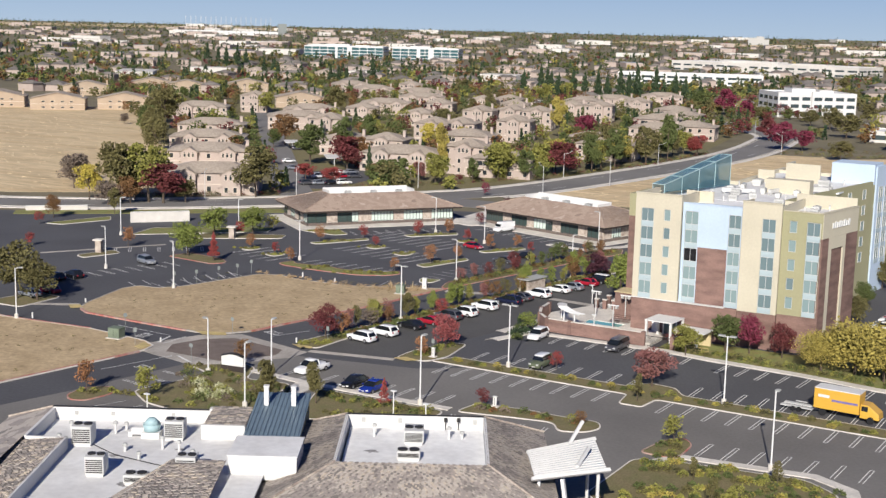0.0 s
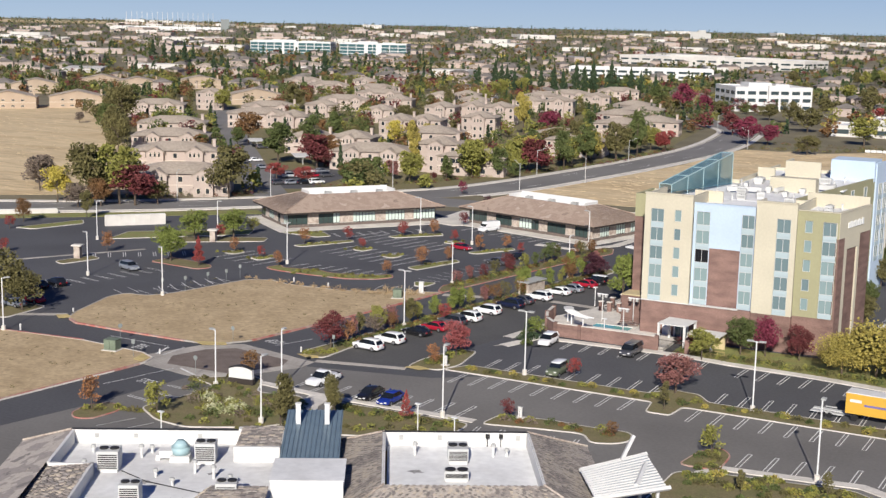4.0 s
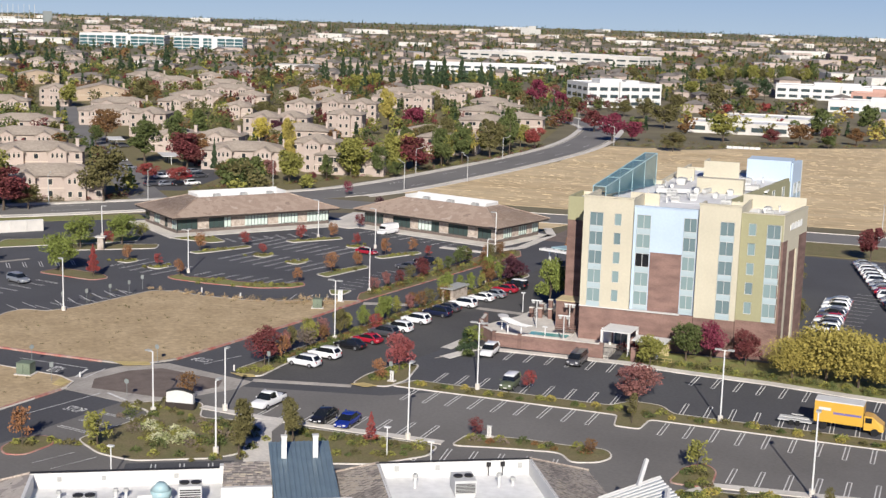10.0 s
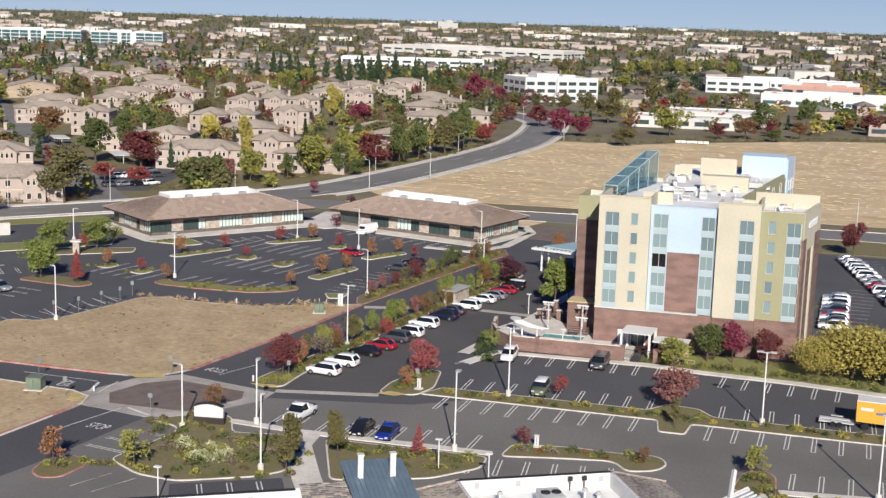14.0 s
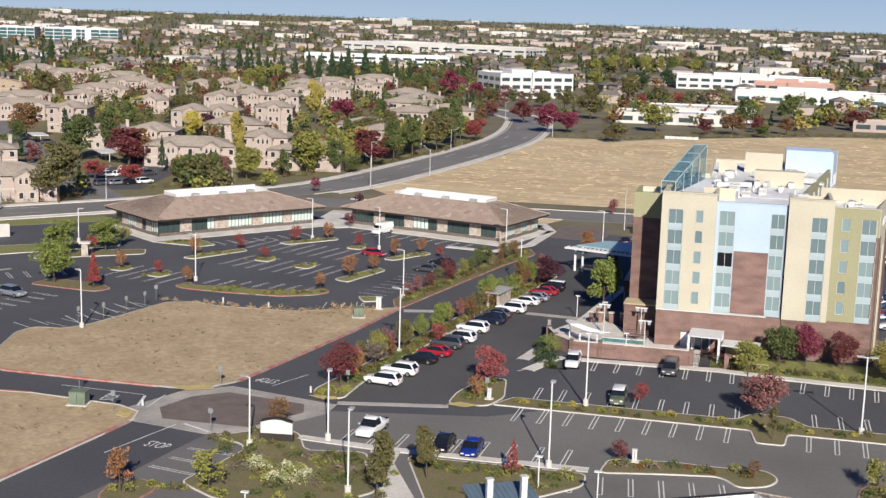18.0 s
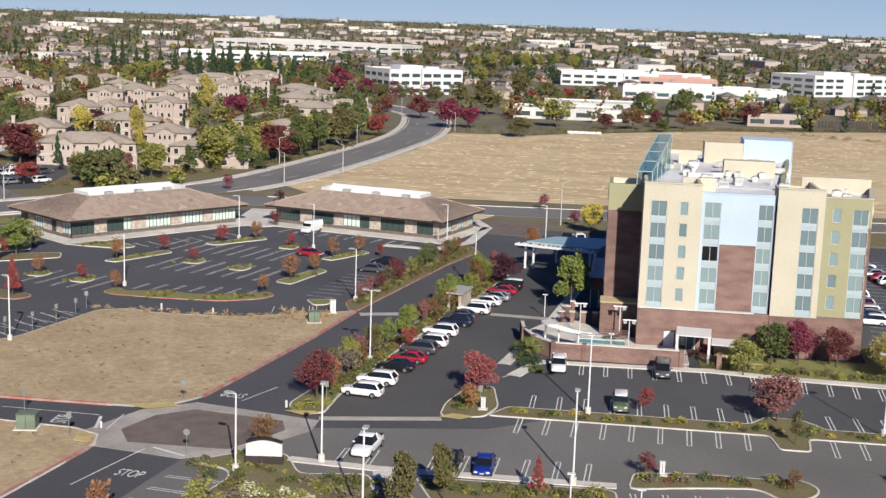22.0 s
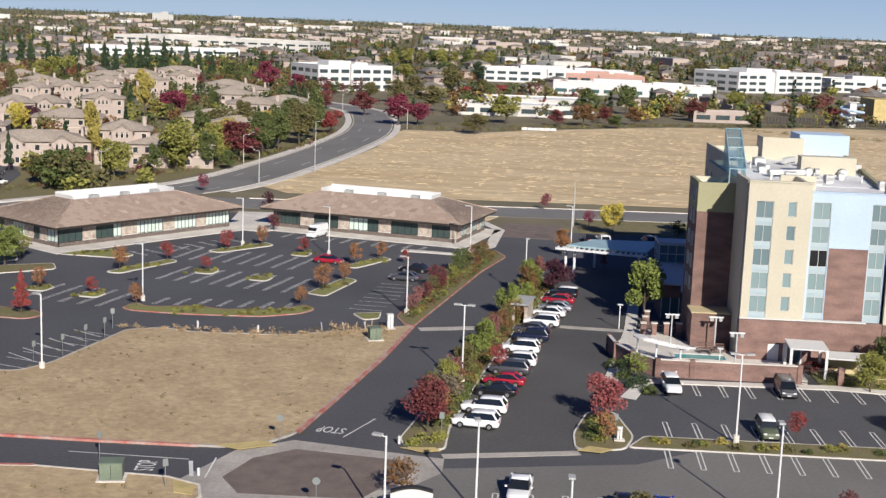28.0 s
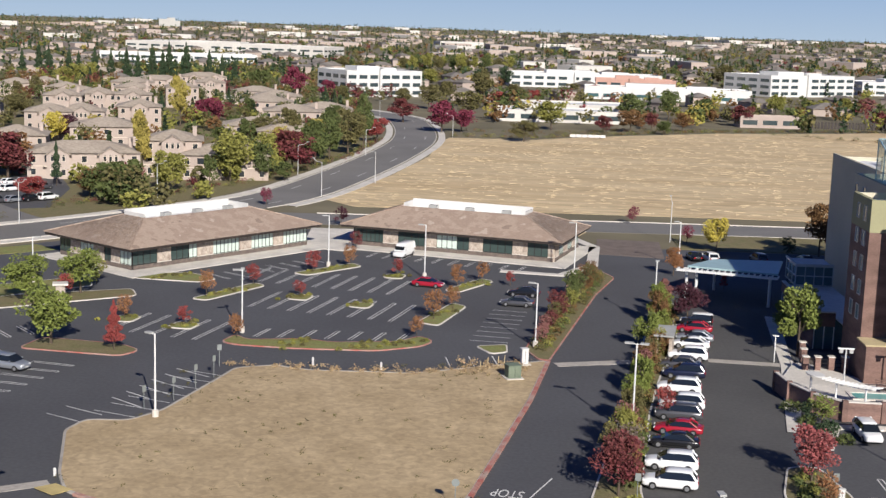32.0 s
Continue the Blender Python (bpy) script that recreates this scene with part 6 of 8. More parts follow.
def hull(bm, rings):
    """A body lofted through cross rings of equal count, closed at both ends."""
    R = [[bm.verts.new(v) for v in r] for r in rings]
    n = len(R[0])
    for a, b in zip(R, R[1:]):
        for k in range(n):
            bm.faces.new((a[k], a[(k + 1) % n], b[(k + 1) % n], b[k]))
    bm.faces.new(R[0][::-1]), bm.faces.new(R[-1])
    bmesh.ops.recalc_face_normals(bm, faces=bm.faces[:])


_car_masters = {}


def car_master(kind, colour):
    L, W, H, belt, bonnet = {"sedan": (4.7, 1.82, 1.45, 0.92, 0.86), "suv": (4.7, 1.90, 1.70, 1.06, 1.02), "van": (5.1, 1.98, 1.80, 1.10, 1.02), "pickup": (5.6, 1.98, 1.85, 1.10, 1.08), "cargo": (5.6, 2.05, 2.35, 1.20, 1.12), "jeep": (4.2, 1.85, 1.82, 1.10, 1.08)}[kind]
    root = thing("car" if kind in ("sedan", "suv", "jeep") else ("pickup_truck" if kind == "pickup" else "van"), pose(0, 0, 0), f"parked {colour} {dict(sedan='saloon car', suv='sport utility car', van='minivan', pickup='pickup truck', cargo='cargo van', jeep='boxy off-road car')[kind]} on asphalt", "car" if kind in ("sedan", "suv", "jeep") else ("truck" if kind == "pickup" else "van"), "parked vehicles")
    h2, w2 = L / 2, W / 2

    def ring(x, zl, zt, f=1.0):
        w, d = w2 * f, zt - zl
        half = [(0.86, 0.0), (0.97, 0.12), (1.0, 0.34), (0.985, 0.62), (0.93, 0.86), (0.80, 0.97), (0.40, 1.0)]
        return [(x, -w * a, zl + d * c) for a, c in half] + [(x, w * a, zl + d * c) for a, c in half[::-1]]

    b = bmesh.new()
    tail = belt if kind != "pickup" else 1.05
    hull(b, [ring(-h2, 0.42, tail - 0.16, 0.80), ring(-h2 + 0.06, 0.32, tail - 0.06, 0.88), ring(-h2 + 0.28, 0.25, tail, 0.96), ring(-h2 * 0.5, 0.22, belt + 0.02, 1.0), ring(0.2, 0.22, belt, 1.0), ring(h2 * 0.45, 0.22, belt - 0.02, 0.99), ring(h2 * 0.72, 0.23, bonnet - 0.04, 0.97), ring(h2 - 0.25, 0.27, bonnet - 0.12, 0.92), ring(h2 - 0.06, 0.32, bonnet - 0.22, 0.84), ring(h2, 0.38, bonnet - 0.34, 0.76)])
    part("body", b, PAINT[colour], root, smooth=True)
    part("sill", boxes((-h2 + 0.35, -w2 * 0.93, 0.18, h2 - 0.35, w2 * 0.93, 0.34)), TYRE, root)
    cab = {"sedan": (-h2 + 0.5, -h2 + 1.3, 0.25, 1.25), "suv": (-h2 + 0.12, -h2 + 0.62, 0.35, 1.3), "van": (-h2 + 0.1, -h2 + 0.35, 0.85, 1.8), "pickup": (-0.55, -0.35, 0.65, 1.45), "cargo": (-h2 + 0.03, -h2 + 0.1, 1.3, 2.05), "jeep": (-h2 + 0.06, -h2 + 0.15, 0.45, 0.75)}[kind]

    def cross(x, z, f, crown=0.05):
        return [(x, -w2 * f, z - 0.05), (x, -w2 * f * 0.93, z), (x, 0, z + crown * 0.4), (x, w2 * f * 0.93, z), (x, w2 * f, z - 0.05)]

    b = bmesh.new()
    lo = [(cab[0], -w2 * 0.92), (cab[3], -w2 * 0.88), (cab[3], w2 * 0.88), (cab[0], w2 * 0.92)]
    hi = [(cab[1], -w2 * 0.74), (cab[2], -w2 * 0.73), (cab[2], w2 * 0.73), (cab[1], w2 * 0.74)]
    v = [b.verts.new((*p, belt - 0.03)) for p in lo] + [b.verts.new((*p, H - 0.08)) for p in hi]
    for q in ((4, 5, 6, 7), (0, 1, 5, 4), (1, 2, 6, 5), (2, 3, 7, 6), (3, 0, 4, 7)):
        b.faces.new([v[i] for i in q])
    bmesh.ops.recalc_face_normals(b, faces=b.faces[:])
    part("cabin_glass", b, PAINT[colour] if kind == "cargo" else CARGLASS, root)
    if kind == "cargo":
        part("windscreen", boxes((1.42, -0.8, 1.3, 1.95, 0.8, 1.9)), CARGLASS, root)
    b = bmesh.new()
    x0, x1 = cab[1] - 0.12, cab[2] + 0.10
    st = [(x0, H - 0.10, 0.72), (x0 + 0.25, H - 0.03, 0.77), ((x0 + x1) / 2, H, 0.78), (x1 - 0.3, H - 0.03, 0.77), (x1, H - 0.09, 0.73)]
    hull(b, [cross(x, z, f) + [(x, w2 * f * 0.96, z - 0.08), (x, -w2 * f * 0.96, z - 0.08)] for x, z, f in st])
    part("roof", b, PAINT["white"] if kind == "jeep" else PAINT[colour], root, smooth=True)
    for s in (-1, 1):
        b = bmesh.new()
        tube(b, (cab[0] + 0.05, s * w2 * 0.915, belt - 0.03), (x0 + 0.14, s * w2 * 0.755, H - 0.06), 0.11, n=5)
        part("pillar", b, PAINT[colour], root)
    if kind == "pickup":
        part("cargo_bed", boxes((-h2 + 0.15, -w2 * 0.84, 0.99, -0.7, w2 * 0.84, 1.06)), TYRE, root)
    me_t, me_r = bmesh.new(), bmesh.new()
    tube(me_t, (0, -0.11, 0), (0, 0.11, 0), 0.34, n=14), tube(me_r, (0, -0.12, 0), (0, 0.12, 0), 0.2, n=10)
    mt, mr = bpy.data.meshes.new("tyre"), bpy.data.meshes.new("rim")
    me_t.to_mesh(mt), me_t.free(), me_r.to_mesh(mr), me_r.free()
    mt.materials.append(TYRE), mr.materials.append(RIM)
    for sx in (-h2 * 0.60, h2 * 0.62):
        for s in (-1, 1):
            t = new("wheel", mt)
            t.parent, t.location = root, (sx, s * (w2 - 0.09), 0.34)
            r = new("rim", mr)
            r.parent = t
    for s in (-1, 1):
        part("headlight", boxes((h2 - 0.12, s * w2 * 0.62 - 0.16, bonnet - 0.34, h2 + 0.01, s * w2 * 0.62 + 0.16, bonnet - 0.2)), LAMP_W, root)
        part("tail_light", boxes((-h2 - 0.02, s * w2 * 0.66 - 0.14, tail - 0.34, -h2 + 0.12, s * w2 * 0.66 + 0.14, tail - 0.1)), LAMP_R, root)
        part("mirror", boxes((h2 * 0.36, s * (w2 + 0.09) - 0.09, belt, h2 * 0.36 + 0.12, s * (w2 + 0.09) + 0.09, belt + 0.15)), PAINT[colour], root)
    part("plate", boxes((h2 - 0.02, -0.22, 0.42, h2 + 0.02, 0.22, 0.54)), M["white"], root)
    return root


def car(kind, colour, x, y, turn, z=0.05):
    m = pose(x, y, z, 0, 0, turn)
    key = (kind, colour)
    if key in _car_masters:
        return copy_thing(_car_masters[key], m)
    _car_masters[key] = car_master(kind, colour)
    _car_masters[key].matrix_basis = m
    return _car_masters[key]


CARS = (
    ("suv", "white", -30.4, -29.2, 172), ("suv", "white", -29.7, -24.2, 173), ("sedan", "black", -28.7, -17.8, 172), ("sedan", "red", -27.8, -13.6, 171), ("suv", "grey", -27.2, -8.8, 172), ("suv", "white", -26.4, -5.0, 171),
    ("suv", "white", -25.9, 1.2, 171), ("suv", "navy", -24.6, 7.4, 172), ("sedan", "grey", -24.5, 11.6, 171), ("suv", "white", -23.1, 15.8, 172), ("sedan", "white", -22.0, 21.8, 171), ("sedan", "silver", -21.0, 25.4, 171), ("sedan", "red", -20.4, 30.6, 170), ("jeep", "black", -19.6, 34.2, 170),
    ("cargo", "white", -62.4, 78.2, -107), ("sedan", "red", -56.6, 53.0, -14), ("suv", "silver", -98.6, -1.6, -18), ("suv", "white", -9.4, -12.4, -88), ("van", "grey", 3.2, -11.6, -92), ("jeep", "green", -1.8, -27.4, -90),
    ("sedan", "black", -17.6, -50.2, -92), ("sedan", "blue", -14.4, -50.6, -90), ("pickup", "white", -26.2, -47.6, -96), ("sedan", "black", -99.6, -19.4, 165), ("sedan", "black", -100.4, -23.0, 165), ("sedan", "silver", -93.2, -35.6, 175), ("sedan", "red", -92.8, -31.8, 175), ("sedan", "black", -42.4, 49, 172), ("sedan", "grey", -43.4, 42, 172),
)
for row in CARS:
    car(*row)
random.seed(31)
_pool = [("suv", "white"), ("sedan", "silver"), ("sedan", "white"), ("suv", "grey"), ("sedan", "black"), ("suv", "white"), ("sedan", "red")]
for _k in range(9):
    car(*random.choice(_pool), 34.2 + 0.1 * _k, 24.5 + 3.0 * _k, 176)
for _k in range(13):
    car(*random.choice(_pool), 45.2 - 0.62 * _k, 46 + 3.6 * _k, 8)
for _x, _y, _t in ((-13, 86, 100), (-10.4, 85, 100), (-2, 86, 100), (6, 87, 100), (-149, 120, 60), (-146.4, 122.6, 60), (-143.8, 125.2, 60), (-141.2, 127.8, 60), (-156, 136, 60), (-153.4, 138.6, 60), (-150.8, 141.2, 60), (-148.2, 143.8, 60), (-158, 150, 60), (-155.4, 152.6, 60), (-176, 150, 50), (-190, 166, 50), (-214, 204, 50)):
    car(*random.choice(_pool), _x, _y, _t, 0.1)
# the rental box truck and a trailer beside it
truck = thing("box_truck", pose(39.8, -27.2, 0.05, 0, 0, -4), "yellow box truck with a white roof and purple stripe", "truck")
part("cargo_box", boxes((-3.4, -1.2, 0.95, 2.2, 1.2, 3.45)), PAINT["yellow"], truck)
part("box_roof", boxes((-3.4, -1.2, 3.45, 2.2, 1.2, 3.56)), M["white"], truck)
part("stripe", boxes((-1.2, -1.225, 2.05, 2.0, -1.2, 2.3)), mat("purple_stripe", (0.16, 0.14, 0.36), 0.5), truck, "purple stripe")
part("logo_patch", boxes((-2.9, -1.23, 2.4, -1.5, -1.2, 2.75)), M["white"], truck, "white badge")
b = bmesh.new()
hull(b, [[(2.3, -1.05, 0.6), (2.3, 1.05, 0.6), (2.3, 1.0, 2.3), (2.3, -1.0, 2.3)], [(3.3, -1.05, 0.6), (3.3, 1.05, 0.6), (3.2, 0.95, 2.25), (3.2, -0.95, 2.25)], [(4.6, -1.0, 0.6), (4.6, 1.0, 0.6), (4.5, 0.9, 1.35), (4.5, -0.9, 1.35)]])
part("cab", b, PAINT["yellow"], truck)
part("side_window", boxes((2.45, -1.07, 1.5, 3.2, 1.07, 2.1)), CARGLASS, truck)
for sx in (-2.3, 3.6):
    for s in (-1, 1):
        b = bmesh.new()
        tube(b, (sx, s * 0.95 - 0.14, 0.45), (sx, s * 0.95 + 0.14, 0.45), 0.45, n=14)
        part("wheel", b, TYRE, truck)
trailer = thing("car_trailer", pose(34.4, -27.0, 0.05, 0, 0, -4), "low silver car trailer behind the truck", "trailer")
part("deck", boxes((-2.2, -1.0, 0.45, 1.8, -0.3, 0.58), (-2.2, 0.3, 0.45, 1.8, 1.0, 0.58), (-2.2, -0.3, 0.4, -1.9, 0.3, 0.5), (1.5, -0.08, 0.4, 2.6, 0.08, 0.52)), M["steel"], trailer)
for s in (-1, 1):
    part("mudguard", boxes((-0.9, s * 1.15 - 0.14, 0.7, 0.5, s * 1.15 + 0.14, 0.78)), M["steel"], trailer)
    for sx in (-0.55, 0.2):
        b = bmesh.new()
        tube(b, (sx, s * 1.15 - 0.1, 0.32), (sx, s * 1.15 + 0.1, 0.32), 0.32, n=12)
        part("wheel", b, TYRE, trailer)


# ---- lamps, signs, walls and boxes ----
def lamp(x, y, hgt, heads=(0,), z=0.1, label="tall white parking lot lamp on a concrete base"):
    l = thing("street_lamp", pose(x, y, z), label, "lamp post", "parking lot lamps")
    b = bmesh.new()
    tube(b, (0, 0, 0), (0, 0, 0.75), 0.32, n=10)
    part("base", b, M["concrete"], l)
    b = bmesh.new()
    tube(b, (0, 0, 0.7), (0, 0, hgt), 0.10, 0.08, n=8)
    part("pole", b, M["white_steel"], l)
    for a in heads:
        c, s = math.cos(radians(a)), math.sin(radians(a))
        b = bmesh.new()
        tube(b, (0, 0, hgt - 0.1), (0.5 * c, 0.5 * s, hgt), 0.05, n=6)
        part("arm", b, M["white_steel"], l)
        b = bmesh.new()
        box(b, 0.35, -0.24, hgt - 0.06, 1.15, 0.24, hgt + 0.1, m=pose(0, 0, 0, 0, 0, a))
        part("lamp_head", b, M["hvac"], l)
    return l


for x, y, hh, heads in ((-5.3, -30.2, 8.8, (0, 180)), (25.7, -30.7, 8.9, (0, 180)), (-32.4, -15.0, 9.0, (170, -10)), (-78.3, -16.7, 8.3, (150,)), (-41.2, 18.4, 7.9, (165,)), (-77.4, 19.2, 7.9, (100, 190)), (-113, 44.2, 6.6, (0,)), (-73.3, 65.6, 8.2, (200,)), (-57.6, 59.8, 8.2, (180,)), (-34.3, 68.2, 8.2, (180,)), (-25.2, 34.5, 8.3, (80,)), (-82, -48.6, 8.0, (60,)), (-101, -10, 7.9, (160,)), (-126, 20, 8.3, (40,)), (38, -52.4, 8.8, (90,)), (-6, -52.8, 8.8, (90,)), (-36.8, -56.5, 7.5, (160,)), (-29.8, -51.9, 7.5, (100,)), (-23, -66, 8.1, (90,)), (-16.6, 78, 7.6, (180,))):
    lamp(x, y, hh, heads)
for x, y in ((0, -61.5), (-29, -76.6), (-6, -59), (-12.9, 16, ), (-3.2, -5.6)):
    l = thing("path_lamp", pose(x, y, 0.1), "short white path lamp with a flat head", "lamp post", "path lamps")
    b = bmesh.new()
    tube(b, (0, 0, 0), (0, 0, 3.2), 0.07, n=7)
    part("pole", b, M["white_steel"], l)
    part("lamp_head", boxes((-0.35, -0.2, 3.2, 0.35, 0.2, 3.32)), M["white_steel"], l)


def road_lamp(x, y, turn, hgt=8.5):
    l = thing("road_lamp", pose(x, y, 0.05, 0, 0, turn), "grey street lamp with a curved arm", "lamp post", "road lamps")
    b = bmesh.new()
    tube(b, (0, 0, 0), (0, 0, hgt - 0.9), 0.11, 0.07, n=7)
    part("pole", b, M["steel"], l)
    b = bmesh.new()
    P = [(2.2 * math.sin(t), 0, hgt - 0.9 + 0.9 * (1 - math.cos(t)) / 1.0 * 0.9) for t in [0, 0.5, 1.0, 1.5]]
    for p, q in zip(P, P[1:]):
        tube(b, p, q, 0.05, n=6)
    part("arm", b, M["steel"], l)
    part("lamp_head", boxes((2.1, -0.15, hgt - 0.12, 2.8, 0.15, hgt + 0.02)), M["hvac"], l)


for x, y, t in ((-120, 135, -30), (-99, 190, 10), (-88, 245, 0), (-66, 322, 180), (-100, 400, -20), (-87, 150, 150), (-78, 178, 150), (-150, 76, -40), (-135, 96, -40), (-15, 104, 90), (20, 105, 90), (-55, 424, 180), (40, 127, -90)):
    road_lamp(x, y, t)


def road_sign(x, y, kind, turn, hgt=2.4):
    s = thing("road_sign", pose(x, y, 0.15, 0, 0, turn), "small traffic sign seen from its grey back", "sign", "traffic signs")
    b = bmesh.new()
    tube(b, (0, 0, 0), (0, 0, hgt), 0.035, n=6)
    part("post", b, M["sign_back"], s)
    b = bmesh.new()
    if kind == "stop":
        tube(b, (0, -0.05, hgt - 0.1), (0, -0.03, hgt - 0.1), 0.34, n=8)
    else:
        box(b, -0.24, -0.05, hgt - 0.55, 0.24, -0.03, hgt + 0.1)
    part("plate", b, M["sign_back"], s)


for r in ((-42.6, -53.2, "stop", 0), (-48.4, -37.2, "stop", 0), (-63.0, -44.6, "stop", 60), (-55.6, -50.4, "p", 40), (-76.5, 2.8, "p", 20), (-78, -11, "p", 60), (-77, -6, "p", 60), (-76, -2, "p", 60), (-80, -14.6, "p", 60), (-17.0, -31.0, "p", 0), (-33.6, -33.4, "p", 0)):
    road_sign(*r)
for x, y, hh in ((-58.6, 4.4, 0.9), (-66.4, 5.2, 0.9), (-80, -47.2, 1.0), (-82, -34, 0.7), (-53.6, -47.2, 0.7), (-37.4, -36, 0.8)):
    b = bmesh.new()
    tube(b, (0, 0, 0), (0, 0, hh * 0.9), 0.13, n=8), tube(b, (0, 0, hh * 0.9), (0, 0, hh), 0.13, 0.06, n=8)
    o = tagged(finish(b, "bollard", M["white"]), "short white utility marker post", "bollard", "marker posts")
    o.location = (x, y, 0.15)


def cabinet(x, y, w, d, hgt, mt, turn, label):
    c = thing("utility_cabinet", pose(x, y, 0.18, 0, 0, turn), label, "utility box", "utility boxes")
    part("pad", boxes((-w / 2 - 0.25, -d / 2 - 0.25, 0, w / 2 + 0.25, d / 2 + 0.25, 0.12)), M["concrete"], c)
    b = bmesh.new()
    box(b, -w / 2, -d / 2, 0.12, w / 2, d / 2, hgt)
    bmesh.ops.bevel(b, geom=b.edges[:], offset=0.05, segments=1, affect="EDGES")
    part("body", b, mt, c)
    part("lid", boxes((-w / 2 - 0.04, -d / 2 - 0.04, hgt, w / 2 + 0.04, d / 2 + 0.04, hgt + 0.06)), mt, c)
    part("door_seam", boxes((-0.02, -d / 2 - 0.015, 0.2, 0.02, -d / 2, hgt - 0.1)), M["dark"], c)


GREEN = mat("cabinet_green", (0.17, 0.21, 0.15), 0.7, vary=0.15)
cabinet(-60.5, -49.1, 1.9, 1.6, 1.55, GREEN, 10, "faded green transformer box on a concrete pad")
cabinet(-43.9, 3.4, 1.5, 1.4, 1.5, GREEN, 20, "faded green transformer box by the drive")
cabinet(-42.6, 9.4, 0.8, 0.7, 1.9, M["white"], 20, "pale utility pedestal by the drive")
for x, y, t in ((-16.6, -31.6, 0), (2.2, -48.4, 0)):
    cabinet(x, y, 0.5, 0.25, 1.3, M["white"], t, "small white sign board in the island")
# roundabout sign: white rounded monument board
mon = thing("monument_sign", pose(-34.9, -53.6, 0.15, 0, 0, 8), "white blank monument sign with a dark arched top and dark foot", "sign")
b = bmesh.new()
N = 10
pts = [(-1.7, 0.75), (1.7, 0.75)] + [(1.7 - 3.4 * k / N, 1.95 + 0.35 * math.sin(math.pi * k / N)) for k in range(N + 1)]
fr, bk = [b.verts.new((x, -0.25, z)) for x, z in pts], [b.verts.new((x, 0.25, z)) for x, z in pts]
b.faces.new(fr), b.faces.new(bk[::-1])
for k in range(len(pts)):
    j = (k + 1) % len(pts)
    b.faces.new((fr[j], fr[k], bk[k], bk[j]))
part("board", b, M["white"], mon)
b = bmesh.new()
rows_ = [[b.verts.new((p[0], dy, p[1] + dz)) for dy, dz in ((-0.3, 0.0), (-0.3, 0.16), (0.3, 0.16), (0.3, 0.0))] for p in pts[2:]]
for r0, r1 in zip(rows_, rows_[1:]):
    for k in range(4):
        b.faces.new((r0[k], r0[(k + 1) % 4], r1[(k + 1) % 4], r1[k]))
part("cap", b, M["dark"], mon)
part("foot", boxes((-1.8, -0.35, 0, 1.8, 0.35, 0.75)), M["fascia"], mon)
# brick wall, gate, pool and shelters before the hotel
def wall_run(name, pts, hgt, w, mt, label, cap=True):
    wl = thing(name, pose(0, 0, 0.1), label, "wall")
    b = bmesh.new()
    strip(b, pts, w, 0.0, hgt)
    part("masonry", b, M[mt], wl)
    if cap:
        b = bmesh.new()
        strip(b, pts, w + 0.14, hgt, hgt + 0.12)
        part("coping", b, M["concrete"], wl)
    for p in pts:
        part("pier", boxes((p[0] - 0.28, p[1] - 0.28, 0, p[0] + 0.28, p[1] + 0.28, hgt + 0.2)), M[mt], wl)


wall_run("pool_wall", [(-15.2, 3.6), (-14.6, -0.6), (-13, -4.4), (-10.4, -7.2), (-6.5, -7.25), (5.6, -7.3)], 2.0, 0.3, "brick", "low curved brick wall with a pale coping round the pool")
gate = thing("pool_gate", pose(5.6, -7.3, 0.1), "dark metal gate and railing between brick piers", "gate")
for k in range(24):
    b = bmesh.new()
    tube(b, (0.3 + 0.17 * k, 0, 0), (0.3 + 0.17 * k, 0, 1.7), 0.018, n=4)
    part("picket", b, M["dark"], gate)
part("rail", boxes((0.2, -0.03, 0.15, 4.3, 0.03, 0.2), (0.2, -0.03, 1.6, 4.3, 0.03, 0.66 + 1.0)), M["dark"], gate)
part("gate_pier", boxes((4.3, -0.3, 0, 4.9, 0.3, 2.1)), M["brick"], gate)
rail = thing("yellow_railing", pose(10.6, -6.9, 0.1), "low yellow-green metal railing by the walk", "railing")
part("top_rail", boxes((0, -0.03, 0.85, 5.0, 0.03, 0.92), (0, -0.03, 0.4, 5.0, 0.03, 0.45)), M["yellow"], rail)
for k in range(6):
    part("post", boxes((k * 0.99, -0.03, 0, k * 0.99 + 0.06, 0.03, 0.9)), M["yellow"], rail)
pool = thing("swimming_pool", pose(-4.4, 1.2, 0.5), "small turquoise pool with pale coping", "pool")
part("coping", boxes((-3.4, -1.6, 0.0, 3.4, -1.2, 0.1), (-3.4, 1.2, 0, 3.4, 1.6, 0.1), (-3.4, -1.2, 0, -3.0, 1.2, 0.1), (3.0, -1.2, 0, 3.4, 1.2, 0.1)), M["concrete"], pool)
part("water", boxes((-3.0, -1.2, 0, 3.0, 1.2, 0.03)), glass("pool_water", (0.16, 0.42, 0.40), 0.05), pool)
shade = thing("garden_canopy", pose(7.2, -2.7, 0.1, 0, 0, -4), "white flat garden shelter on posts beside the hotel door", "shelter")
part("roof_panel", boxes((-2.2, -2.5, 3.4, 2.2, 2.3, 3.55)), M["white"], shade)
part("side_roof", boxes((2.3, -2.0, 2.4, 7.2, 1.6, 2.55)), M["white"], shade)
part("back_wall", boxes((2.6, 1.2, 0, 7.0, 1.4, 2.4)), M["tan"], shade)
for x, y, hh in ((-2.0, -2.3, 3.4), (2.0, -2.3, 3.4), (-2.0, 2.1, 3.4), (2.0, 2.1, 3.4), (6.0, -1.8, 2.4)):
    part("post", boxes((x - 0.16, y - 0.16, 0, x + 0.16, y + 0.16, hh)), M["white"], shade)
